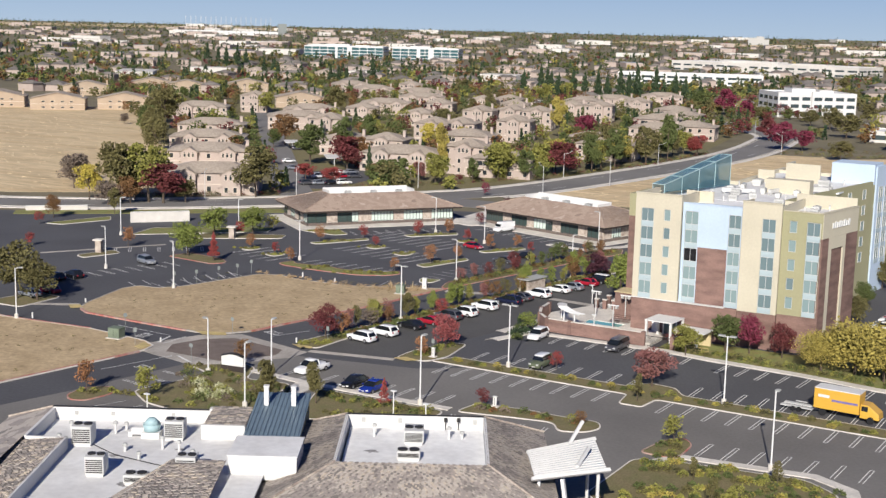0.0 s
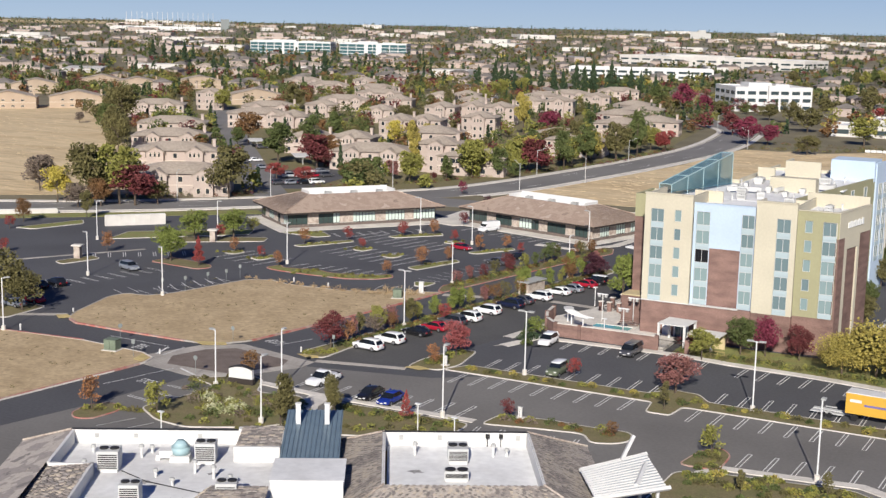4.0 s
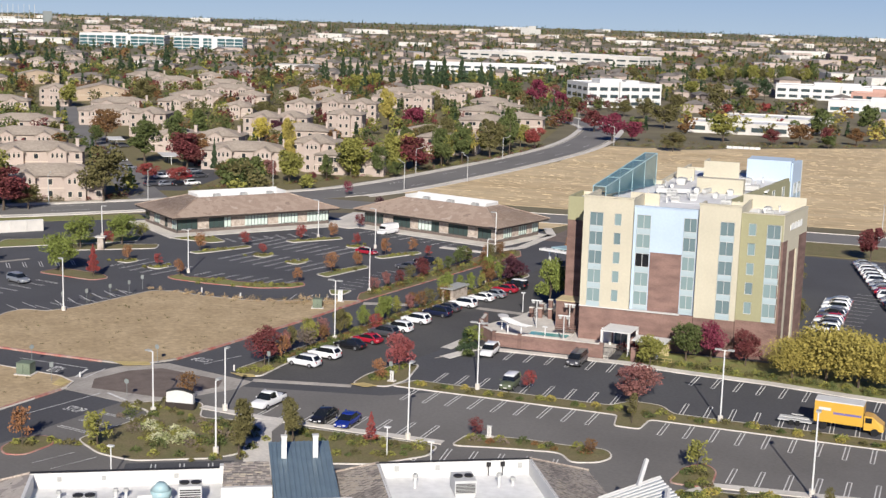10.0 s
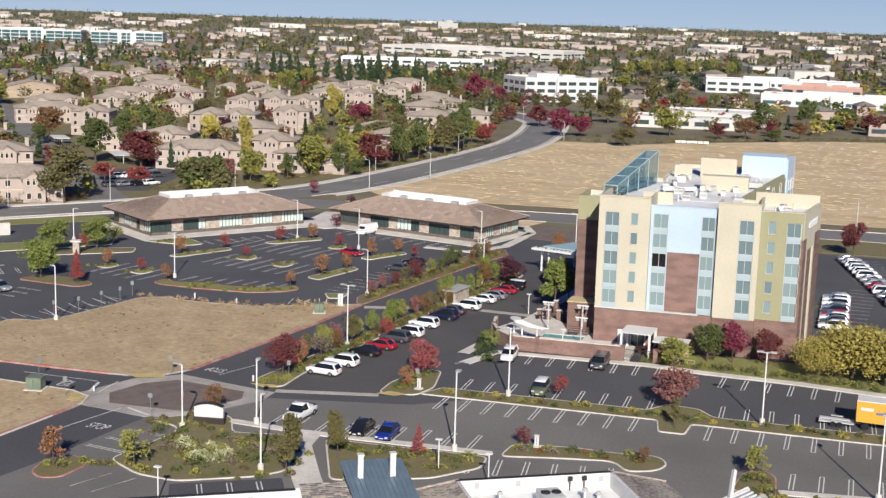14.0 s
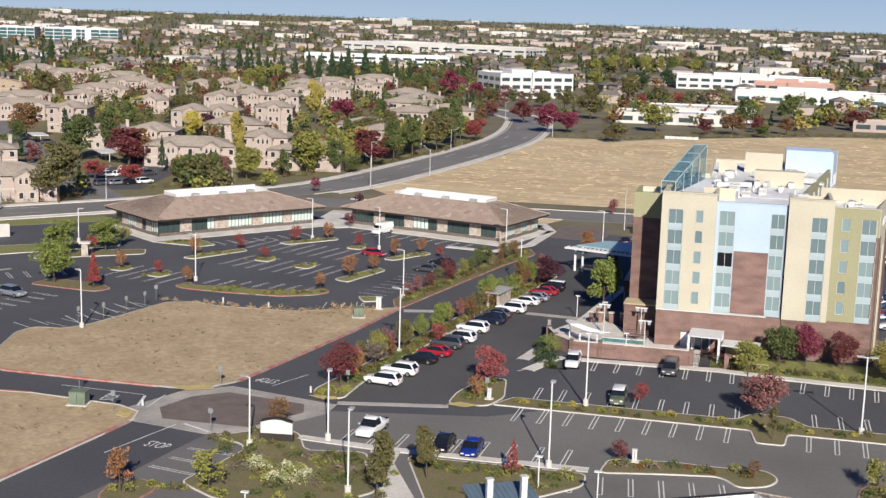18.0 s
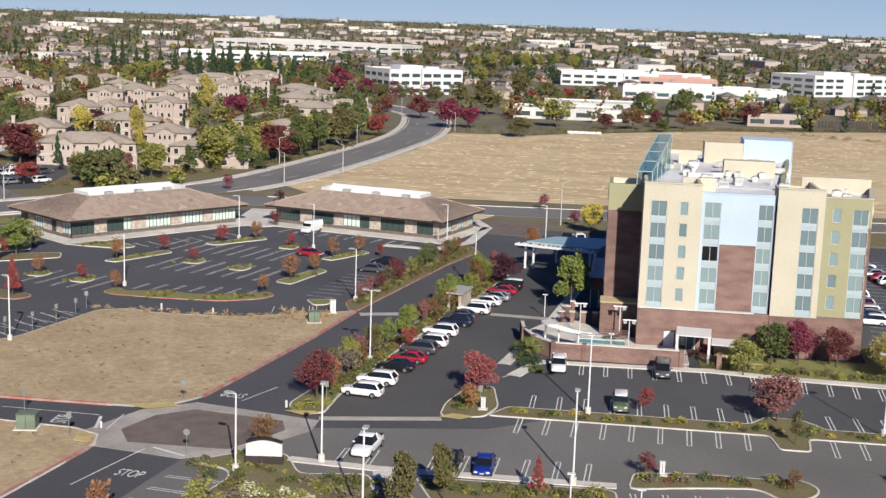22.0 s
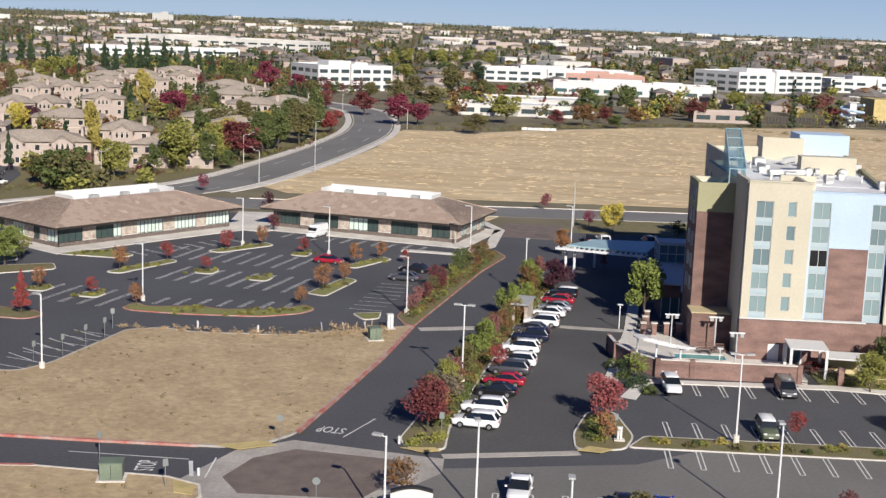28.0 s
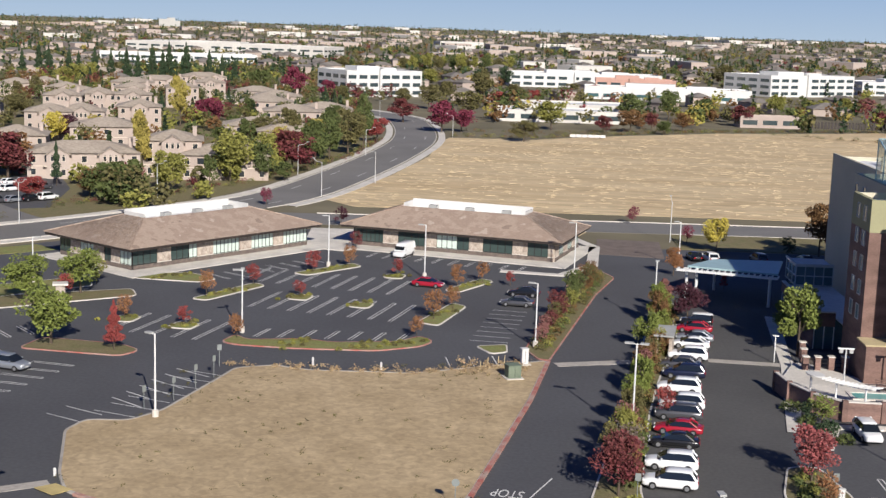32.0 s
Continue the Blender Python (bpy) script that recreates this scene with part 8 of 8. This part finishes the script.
# trees among the houses
random.seed(8)
for colour, shape, wide, rows in (
    ("green", "round", 0.85, ((-145.5, 356.7, 10.9),)),
    ("yellowgreen", "round", 0.8, ((-289.6, 605.5, 14.0),)),
    ("magenta", "round", 1.0, ((-155.6, 334.4, 10.5), )),
    ("conifer", "cone", 0.42, ((-354.1, 671.2, 18.6), (-352.7, 696.8, 22.3), (-342.4, 686.2, 20.4), (-302.7, 609.2, 21.2), (-296.3, 607.2, 19.4), (-289.4, 614.8, 21.6), (-278.0, 609.1, 20.7), (-269.1, 609.8, 22.4), (-262.0, 608.6, 19.9), (-255.6, 615.4, 24.5), (-248.9, 613.7, 21.6), (-249.6, 630.5, 26.3), (-245.3, 653.5, 25.6), (-230.4, 650.8, 21.8), (-220.7, 642.9, 19.3), (-217.6, 664.4, 16.9),)),
    ("bare", "round", 1.0, ((-192.6, 71.2, 9.9), (-342.2, 247.0, 5.0),)),
    ("olive", "upright", 0.7, ((-248.2, 162.8, 16.9), (-281.6, 197.9, 15.9), (-335.8, 263.6, 15.9), )),
    ("green", "round", 0.8, ((-215.8, 171.7, 7.6), (-225.7, 204.4, 7.5), )),
    ("conifer", "cone", 0.42, ((-909.8, 974.5, 25.3), (-831.6, 899.6, 22.3), (-784.9, 856.2, 24.8), (-760.0, 843.1, 26.7), (-797.7, 904.0, 22.0), (-616.0, 700.9, 18.7), (-596.4, 694.4, 17.0), (-541.6, 693.2, 16.4), (-509.6, 658.4, 17.1), (-480.2, 626.5, 17.2), (-459.8, 614.6, 16.8), (-494.5, 683.6, 25.0), (-750.3, 675.3, 17.2), (-763.8, 733.4, 16.3), (-635.6, 621.8, 12.2), (-815.6, 707.9, 14.9),)),
    ("bare", "round", 1.1, ((-203.1, 81.8, 8.2),)),
    ("bare", "round", 1.3, ((-162.5, 53.4, 6.1),)),
    ("brown", "round", 1.05, ((-134.2, 133.8, 6.6), (-159.6, 58.3, 7.1),)),
    ("brown", "round", 1.1, ((-164.6, 168.6, 10.7), (-229.3, 216.4, 12.2),)),
    ("conifer", "cone", 0.3, ((-147.4, 150.7, 10.1),)),
    ("conifer", "cone", 0.4, ((-151.7, 92.9, 6.0),)),
    ("darkred", "round", 1.15, ((-162.7, 160.9, 11.4),)),
    ("darkred", "round", 1.2, ((-101.2, 194.8, 11.2),)),
    ("darkred", "round", 1.3, ((-117.6, 154.9, 2.7), (-153.9, 64.3, 10.8),)),
    ("gold", "round", 0.8, ((-171.7, 254.6, 8.8), (-105.5, 197.7, 11.7),)),
    ("gold", "upright", 0.5, ((-134.0, 172.7, 17.1),)),
    ("gold", "upright", 0.55, ((-164.4, 326.1, 18.9),)),
    ("green", "round", 0.6, ((-97.5, 208.9, 13.3),)),
    ("green", "round", 0.7, ((-105.1, 175.1, 9.7), (-265.7, 181.1, 15.5),)),
    ("green", "round", 0.8, ((-164.5, 65.1, 13.2),)),
    ("green", "round", 0.85, ((-105.1, 306.9, 11.3),)),
    ("green", "round", 1, ((-99.8, 175.2, 5.0),)),
    ("green", "round", 1.05, ((-134.6, 259.2, 6.2), (-183.3, 569.1, 14.4),)),
    ("green", "round", 1.15, ((-126.6, 133.3, 8.7), (-251.9, 637.1, 9.8),)),
    ("green", "round", 1.3, ((-130.3, 131.7, 8.0),)),
    ("green", "upright", 0.45, ((-90.6, 261.2, 17.7),)),
    ("green", "upright", 0.6, ((-194.4, 222.2, 13.9),)),
    ("green", "upright", 0.65, ((-113.8, 156.6, 8.1), (-95.9, 224.6, 14.0), (-186.9, 193.3, 15.0),)),
    ("green", "upright", 0.8, ((-122.7, 241.2, 10.5),)),
    ("green", "upright", 1, ((-181.3, 166.5, 13.8),)),
    ("magenta", "round", 1.3, ((-159.6, 343.7, 10.0),)),
    ("olive", "round", 0.6, ((-230.6, 145.4, 15.5),)),
    ("olive", "round", 0.8, ((-93.6, 247.7, 13.9), (-113.2, 256.3, 12.9), (-165.3, 60.4, 15.8),)),
    ("olive", "round", 0.9, ((-309.6, 237.6, 18.7),)),
    ("olive", "round", 0.95, ((-142.9, 88.4, 14.3), (-319.9, 382.6, 15.8),)),
    ("olive", "round", 1.1, ((-150.2, 68.6, 6.1),)),
    ("olive", "round", 1.15, ((-242.7, 345.0, 5.4),)),
    ("olive", "round", 1.2, ((-121.9, 261.0, 9.7), (-229.4, 337.4, 9.5),)),
    ("olive", "round", 1.3, ((-290.4, 661.7, 11.9), (-282.7, 606.9, 8.7), (-390.2, 646.8, 10.1),)),
    ("olive", "upright", 0.75, ((-263.7, 428.6, 10.5),)),
    ("olive", "upright", 0.8, ((-260.8, 442.7, 12.3),)),
    ("purple", "round", 0.9, ((-180.8, 254.9, 8.5),)),
    ("red", "round", 1.15, ((-89.5, 290.5, 8.3),)),
    ("red", "round", 1.3, ((-143.7, 125.5, 5.4), (-156.1, 129.1, 5.4),)),
    ("rust", "round", 0.8, ((-128.7, 150.1, 6.2),)),
    ("yellow", "round", 0.8, ((-181.5, 244.0, 10.3),)),
    ("yellow", "round", 0.9, ((-172.7, 57.1, 9.6),)),
    ("yellowgreen", "round", 0.85, ((-158.2, 63.5, 15.8),)),
    ("yellowgreen", "round", 0.9, ((-120.2, 145.3, 9.8), (-106.4, 182.0, 10.1),)),
    ("yellowgreen", "round", 0.95, ((-344.6, 353.5, 12.5),)),
    ("yellowgreen", "round", 1, ((-111.9, 169.7, 12.3), (-281.6, 553.5, 14.8),)),
    ("yellowgreen", "round", 1.05, ((-272.1, 514.1, 9.1),)),
    ("brown", "round", 1, ((23, 389, 8.5),)),
    ("brown", "round", 1.3, ((1, 375, 10.2),)),
    ("conifer", "round", 0.7, ((-51, 719, 16.7),)),
    ("conifer", "round", 0.8, ((-68, 727, 13.5),)),
    ("darkred", "round", 0.9, ((11, 392, 8.0),)),
    ("darkred", "round", 1.2, ((-89, 385, 11.0),)),
    ("darkred", "round", 1.3, ((-10, 368, 7.5), (54, 430, 10.6),)),
    ("green", "round", 0.7, ((-71, 1027, 18.1),)),
    ("green", "round", 0.8, ((-131, 1013, 16.4), (-101, 1020, 17.2), (-48, 1105, 17.2), (25, 456, 15.6),)),
    ("green", "round", 1, ((6, 429, 14.5),)),
    ("green", "round", 1.3, ((13, 367, 6.0), (42, 465, 11.3), (94, 1017, 10.1),)),
    ("green", "upright", 1, ((96, 673, 11.2),)),
    ("magenta", "round", 0.9, ((-159, 542, 17.6),)),
    ("magenta", "round", 1.1, ((-136, 503, 12.5), (-71, 341, 13.6),)),
    ("magenta", "round", 1.2, ((-64, 346, 9.6),)),
    ("olive", "round", 0.9, ((-62, 572, 18.9), (-140, 977, 13.9), (-111, 984, 14.8), (-60, 1065, 14.6),)),
    ("olive", "round", 1, ((-85, 477, 13.1), (-90, 1058, 13.7),)),
    ("olive", "round", 1.1, ((-80, 540, 12.4),)),
    ("olive", "round", 1.3, ((-65, 426, 13.1), (-45, 569, 10.7), (-41, 313, 7.7), (-99, 494, 10.0), (-190, 955, 13.1), (-132, 513, 9.1), (-140, 764, 10.9), (122, 924, 18.4), (-14, 595, 10.9), (120, 1040, 8.8),)),
    ("red", "round", 1.3, ((-54, 552, 6.7), (-34, 569, 7.5), (4, 649, 8.3),)),
    ("rust", "round", 1.3, ((142, 567, 9.5),)),
    ("yellowgreen", "round", 0.7, ((-121, 998, 18.6), (-92, 1005, 19.3), (-69, 1081, 18.5),)),
    ("yellowgreen", "round", 0.8, ((-131, 963, 16.0), (-81, 1042, 15.9), (-51, 1049, 16.8),)),
    ("yellowgreen", "round", 0.9, ((-111, 1035, 15.1),)),
    ("yellowgreen", "round", 1.1, ((87, 529, 11.2),)),
    ("yellowgreen", "round", 1.2, ((-30, 371, 13.2),)),
    ("yellowgreen", "round", 1.3, ((-101, 721, 12.6), (-167, 981, 9.7), (114, 552, 8.1), (128, 559, 9.4),)),
):
    for x, y, hh in rows:
        tree(x, y, hh * (1.1 if y < 340 else 1.0), colour, shape, wide, z=0.05, label=f"{TONE[colour]} tree of the district", group="")
# the close second row behind the street trees
_st = random.Random(31)
for _k, (x, y) in enumerate(along([(-122, 150), (-113, 172), (-106.5, 195), (-102, 225), (-99, 255), (-96, 296)], 8.5, 1.6, 32)):
    colour = ("yellowgreen", "green", "gold", "yellowgreen", "green", "olive", "yellowgreen")[_k % 7]
    tree(x, y, _st.uniform(8.5, 12.0), colour, _st.choice(("round", "upright")), 0.85, z=0.05, label=f"{TONE[colour]} tree of the row beside the street")
_houses = [(x, y) for _, rows in PLACES for x, y, _t in rows]
# low shrubs along the street side of the houses
shrub_bed("street_hedge", along([(-138, 118), (-122, 142), (-110, 166), (-101, 195), (-92, 245), (-90, 305)], 1.3, 1.6, 40), ("olive", "green", "darkred", "yellowgreen"), "* shrubs along the street", lo=0.7, hi=1.6, seed=41, n=40)
shrub_bed("street_hedge", along([(-170, 66), (-150, 88), (-142, 100)], 0.8, 1.8, 42), ("olive", "green", "darkred"), "* shrubs along the street", lo=0.8, hi=1.8, seed=43, n=60)
shrub_bed("street_hedge", along([(-66, 326), (-36, 330), (-22, 345), (0, 363), (38, 392), (80, 411), (120, 424)], 1.2, 2.4, 44), ("olive", "green", "brown", "yellowgreen"), "* shrubs along the far street", lo=0.8, hi=1.9, seed=45, n=50)
# filler trees between the houses, too many to count
_rr = np.random.default_rng(3)
_fill = []
while len(_fill) < 950:
    x, y = _rr.uniform(-640, -100), _rr.uniform(100, 640)
    if y < -0.86 * x - 36 or x > -104 - 0.02 * abs(y - 250) or y > 680:
        continue
    if min(math.dist((x, y), h) for h in _houses) < 10.5 or abs((x + 180) * 0.757 + (y - 165) * 0.653) < 11:
        continue
    _fill.append((x, y))
for _i, (_c, _cone) in enumerate((("green", False), ("olive", False), ("conifer", True), ("green", False), ("brown", False), ("olive", False), ("yellowgreen", False), ("darkred", False))):
    C = []
    for x, y in _fill[_i::8]:
        hh = _rr.uniform(4.5, 9.5)
        q = crown_points("cone" if _cone else "round", 170, _rr)
        w = hh * (0.42 if _cone else 1.0)
        C.append(q * (w, w, hh * 0.92) + (x, y, hh * 0.08))
    tagged(new("garden_trees", leaf_mesh("garden_trees", np.concatenate(C), 0.5, _rr, LEAF[_c])), f"{TONE[_c]} garden trees between the houses", "trees", kind="stuff")


# ---- offices and the far town ----
OGLASS = glass("office_glass", (0.05, 0.07, 0.075), 0.06)
OTEAL = glass("office_teal_glass", (0.055, 0.12, 0.13), 0.06)
PINKW = mat("rose_stucco", (0.50, 0.30, 0.24), 0.9, vary=0.05)


def office(x, y, turn, L, D, storeys, label, glassm=None, wallm=None, steps=True, bays=None, h1=4.2):
    o = thing("office_building", pose(x, y, 0, 0, 0, turn), label, "office", "office buildings")
    H = storeys * h1 + 0.8
    wm = wallm or M["white"]
    part("wall", boxes((0, 0, 0, L, D, H)), wm, o)
    part("roof", boxes((0.4, 0.4, H, L - 0.4, D - 0.4, H + 0.05)), M["roof_white"], o)
    part("parapet", boxes((0, 0, H, L, 0.4, H + 0.7), (0, 0.4, H, 0.4, D, H + 0.7), (L - 0.4, 0.4, H, L, D, H + 0.7), (0.4, D - 0.4, H, L - 0.4, D, H + 0.7)), wm, o)
    if steps:
        part("penthouse", boxes((L * 0.25, D * 0.3, H, L * 0.55, D * 0.7, H + 2.6), (L * 0.62, D * 0.35, H, L * 0.8, D * 0.65, H + 1.8)), wm, o)
        part("entrance_tower", boxes((L * 0.42, -1.5, 0, L * 0.56, 0, H + 1.6)), wm, o)
    n = bays or max(3, int(L / 8))
    for s in range(storeys):
        e, lo_, hi_ = (0.04, 0.5, h1 - 0.3) if glassm is OTEAL and storeys > 2 else (0.14, 1.3, 3.3)
        for k in range(n):
            a, c = L * (k + e) / n, L * (k + 1 - e) / n
            if steps and a < L * 0.57 and c > L * 0.41:
                y0 = -1.5
                a, c = max(a, L * 0.43), min(c, L * 0.55)
                if c - a < 0.8:
                    continue
            else:
                y0 = 0
            part("window", boxes((a, y0 - 0.06, lo_ + h1 * s, c, y0 + 0.06, hi_ + h1 * s)), glassm or OGLASS, o)
        for k in range(max(2, int(D / 9))):
            m = max(2, int(D / 9))
            for xx in (-0.06, L - 0.06):
                part("window", boxes((xx, D * (k + 0.15) / m, 1.3 + h1 * s, xx + 0.12, D * (k + 0.85) / m, 3.3 + h1 * s)), glassm or OGLASS, o)
    return o


office(-134, 556, 34, 46, 36, 3, "white three-storey office building with dark window bands", bays=7)
office(-48, 760, 6, 105, 34, 2, "long white two-storey office building", bays=13)
office(-4, 628, -2, 96, 24, 1, "white office building with green glass bays", OTEAL, bays=10, h1=6.0)
office(122, 727, 34, 78, 44, 3, "white three-storey office building", bays=9)
office(200, 800, 6, 80, 40, 2, "white two-storey office building", bays=9)
office(-52, 414, 4, 54, 26, 1, "low pale building with flat roofs beyond the field", wallm=M["pale_wall"], bays=6, h1=3.6, steps=False)
office(-40, 446, 4, 50, 30, 1, "low pale building with flat roofs", wallm=M["pale_wall"], bays=6, h1=4.6, steps=False)
office(6, 690, -2, 50, 20, 2, "rose and white office building", wallm=PINKW, bays=6)
office(-388, 930, 18, 130, 34, 2, "long white low warehouse behind the conifers", bays=12, steps=False)
office(-500, 1375, -14, 250, 60, 2, "very long pale retail building far off", wallm=M["pale_wall"], bays=16, h1=5.5)
office(-975, 1250, 18, 110, 30, 4, "white and teal glass office block", OTEAL, bays=10)
office(-860, 1290, 18, 90, 30, 4, "white and teal glass office block", OTEAL, bays=8)
office(52, 426, 6, 26, 10, 1, "low beige flat shed at the field's edge", wallm=PLASTER[0], bays=3, h1=3.6, steps=False)
for x, y in ((-24, 338),):
    w = thing("white_fence", pose(x, y, 0.05, 0, 0, 6), "long low white board fence at the field's edge", "fence")
    for k in range(6):
        part("board", boxes((k * 2.2, -0.08, 0.3, k * 2.2 + 2.0, 0.08, 1.3)), M["white"], w)
# water slide and pale fence beyond the hotel
slide = thing("water_slide", pose(122, 432, 0), "pale blue and white water slide tower far behind the field", "slide")
b = bmesh.new()
pts = [(5 * math.cos(t), 5 * math.sin(t), 10 - 0.55 * t) for t in [k * 0.45 for k in range(38)]]
for p, q in zip(pts, pts[1:]):
    tube(b, p, q, 0.6, n=6)
part("tube_slide", b, M["blue"], slide)
part("tower", boxes((-1.5, -1.5, 0, 1.5, 1.5, 11), (-2.2, -2.2, 11, 2.2, 2.2, 11.3), (-2.4, -2.4, 13.4, 2.4, 2.4, 13.7)), M["white"], slide)
fence = thing("park_fence", pose(84, 436, 0, 0, 0, 4), "dark slatted fence round the water park", "fence")
for k in range(40):
    part("slat", boxes((k * 1.5, -0.1, 0, k * 1.5 + 1.1, 0.1, 3.0)), M["fascia"], fence)
part("yellow_hall", boxes((60, 30, 0, 96, 50, 11)), M["yellow"], fence, "ochre hall wall")
# far tower and masts
tw = thing("far_tower", pose(-931, 3184, 16.0, 0, 0, 16), "pale grey high block on the horizon", "tower")
part("block", boxes((-26, -8, 0, -5, 8, 22)), M["hvac"], tw)
part("block", boxes((-4.9, -8, 0, 14, 8, 25.5)), M["hvac"], tw)
part("block", boxes((14.1, -7, 0, 27, 7, 18)), M["hvac"], tw)
masts = thing("steel_mill", pose(-1990, 2310, 8, 0, 0, 40), "pale industrial hall with a row of tall thin masts", "plant")
for k in range(18):
    b = bmesh.new()
    tube(b, (-90 + 12 * k, (k % 3) * 6, 0), (-90 + 12 * k, (k % 3) * 6, 50), 0.5, n=5)
    part("mast", b, M["steel"], masts)
part("hall", boxes((-120, -30, 0, 130, -10, 17)), M["white"], masts)
part("slab_tower", boxes((132, -8, 0, 152, 8, 36)), M["sign_back"], masts, "dark grey slab tower")
# the town: trees, houses and sheds too many to count
_r = np.random.default_rng(77)


def far_points(n, d0, d1, a0=-62, a1=32, p=1.0):
    d = d0 + (d1 - d0) * _r.random(n) ** p
    a = np.radians(a0 + (a1 - a0) * _r.random(n))
    return np.stack([d * np.sin(a), -140 + d * np.cos(a)], 1)


def clear(P, gap=0.0):
    keep = []
    for x, y in P:
        if -410 < x < -78 and 60 < y < 600 and y > -0.95 * x - 80:
            continue
        if -630 < x < -150 and y < -1.02 * x + 20 and y > -2 * x - 900 and y < 340 + (-x - 400) * 0.2:
            continue
        if -112 < x < 430 and y < 400:
            continue
        if -160 < x < -90 and 540 < y < 620 or -60 < x < 270 and 600 < y < 840 and (x * 7 + y * 3) % 5 > 1.2:
            continue
        if -130 < x < -60 and 840 < y < 980:
            continue
        if y < 55:
            continue
        keep.append((x, y))
    return np.array(keep)


def far_trees(name, colour, P, hmin, hmax, per, label, cone=False):
    C, S = [], []
    for x, y in P:
        hh = hmin + (hmax - hmin) * _r.random()
        q = crown_points("cone" if cone else "round", per, _r)
        w = hh * (0.4 if cone else 0.95)
        C.append(q * (w, w, hh * 0.92) + (x, y, rise(x, y) + hh * 0.08))
    me = leaf_mesh(name, np.concatenate(C), (hmin + hmax) * 0.5 * (0.10 if per > 30 else 0.16), _r, LEAF[colour])
    tagged(new(name, me), label, "trees", kind="stuff")


for colour, n1, n2, n3 in (("green", 380, 1500, 2800), ("olive", 560, 2000, 3600), ("brown", 200, 520, 800), ("yellowgreen", 170, 300, 300), ("gold", 70, 90, 0), ("conifer", 220, 1700, 3600), ("darkred", 80, 160, 200)):
    cone = colour == "conifer"
    far_trees("far_trees", colour, clear(far_points(n1, 480, 1000)), 6, 11, 60, f"{TONE[colour]} trees of the near town", cone)
    far_trees("far_trees", colour, clear(far_points(n2, 900, 2200)), 6, 11, 22, f"{TONE[colour]} trees of the far town", cone)
    if n3:
        far_trees("far_trees", colour, far_points(n3, 2100, 4700, p=0.8), 7, 13, 9, f"{TONE[colour]} trees towards the horizon", cone)


def far_blocks(name, mt, roofm, P, size, hgt, label, hip=True):
    V, F, MI = [], [], []
    for x, y in P:
        L, D, H = (s * (0.7 + 0.6 * _r.random()) for s in (size[0], size[1], hgt))
        t = radians(_r.choice((20, 40, 110, 130, 5)) + _r.normal() * 4)
        c, s, z = math.cos(t), math.sin(t), rise(x, y)
        k = len(V)
        o = 0.7 if hip else 0.0
        Q = [(-L / 2, -D / 2, 0), (L / 2, -D / 2, 0), (L / 2, D / 2, 0), (-L / 2, D / 2, 0)]
        Q += [(a, b, H) for a, b, _ in Q[:4]]
        Q += [(a + math.copysign(o, a), b + math.copysign(o, b), H + 0.02) for a, b, _ in Q[:4]]
        Q += [(-L / 2 + D / 2, 0, H + D * 0.22), (L / 2 - D / 2, 0, H + D * 0.22)] if hip else []
        V += [(x + a * c - b * s, y + a * s + b * c, z + d) for a, b, d in Q]
        for f in ((0, 1, 5, 4), (1, 2, 6, 5), (2, 3, 7, 6), (3, 0, 4, 7)):
            F.append(tuple(k + i for i in f)), MI.append(0)
        for f in (((8, 9, 13, 12), (9, 10, 13), (10, 11, 12, 13), (11, 8, 12)) if hip else ((8, 9, 10, 11),)):
            F.append(tuple(k + i for i in f)), MI.append(1)
    me = bpy.data.meshes.new(name)
    me.from_pydata(V, [], F)
    me.materials.append(mt), me.materials.append(roofm)
    me.polygons.foreach_set("material_index", MI)
    tagged(new(name, me), label, "houses", kind="stuff")


far_blocks("far_houses", PLASTER[0], M["tile_far"], clear(far_points(330, 620, 1500)), (15, 11), 5.0, "beige houses of the far town")
far_blocks("far_houses", PLASTER[0], M["tile_far"], far_points(620, 1300, 3400), (16, 12), 4.6, "cream houses towards the horizon")
far_blocks("far_sheds", M["pale_wall"], M["pale_wall"], clear(far_points(16, 900, 1700)), (44, 26), 7, "white flat-roofed sheds of the far town", False)
far_blocks("far_sheds", M["pale_wall"], M["pale_wall"], far_points(110, 1600, 4500, p=0.8), (60, 30), 7.5, "white flat-roofed sheds towards the horizon", False)
far_blocks("far_sheds", PLASTER[1], M["hvac"], far_points(160, 1500, 4000), (50, 30), 7, "pale grey flat-roofed sheds towards the horizon", False)
# dry hills band at the edge
for (x, y, L, W, t) in ((-2900, 2750, 1500, 500, 42), (-1300, 1900, 500, 160, 30), (-560, 1050, 240, 70, 12), (-100, 905, 60, 70, 0), (-700, 3200, 1200, 400, 12)):
    b = bmesh.new()
    m = pose(x, y, 0, 0, 0, t)
    vs = [m @ Vector(v) for v in ((-L / 2, -W / 2, 0), (L / 2, -W / 2, 0), (L / 2, W / 2, 0), (-L / 2, W / 2, 0))]
    b.faces.new([b.verts.new((v.x, v.y, rise(v.x, v.y) + 0.6)) for v in vs])
    tagged(finish(b, "far_field", M["hay"]), "dry open field far off", "field", kind="structure")
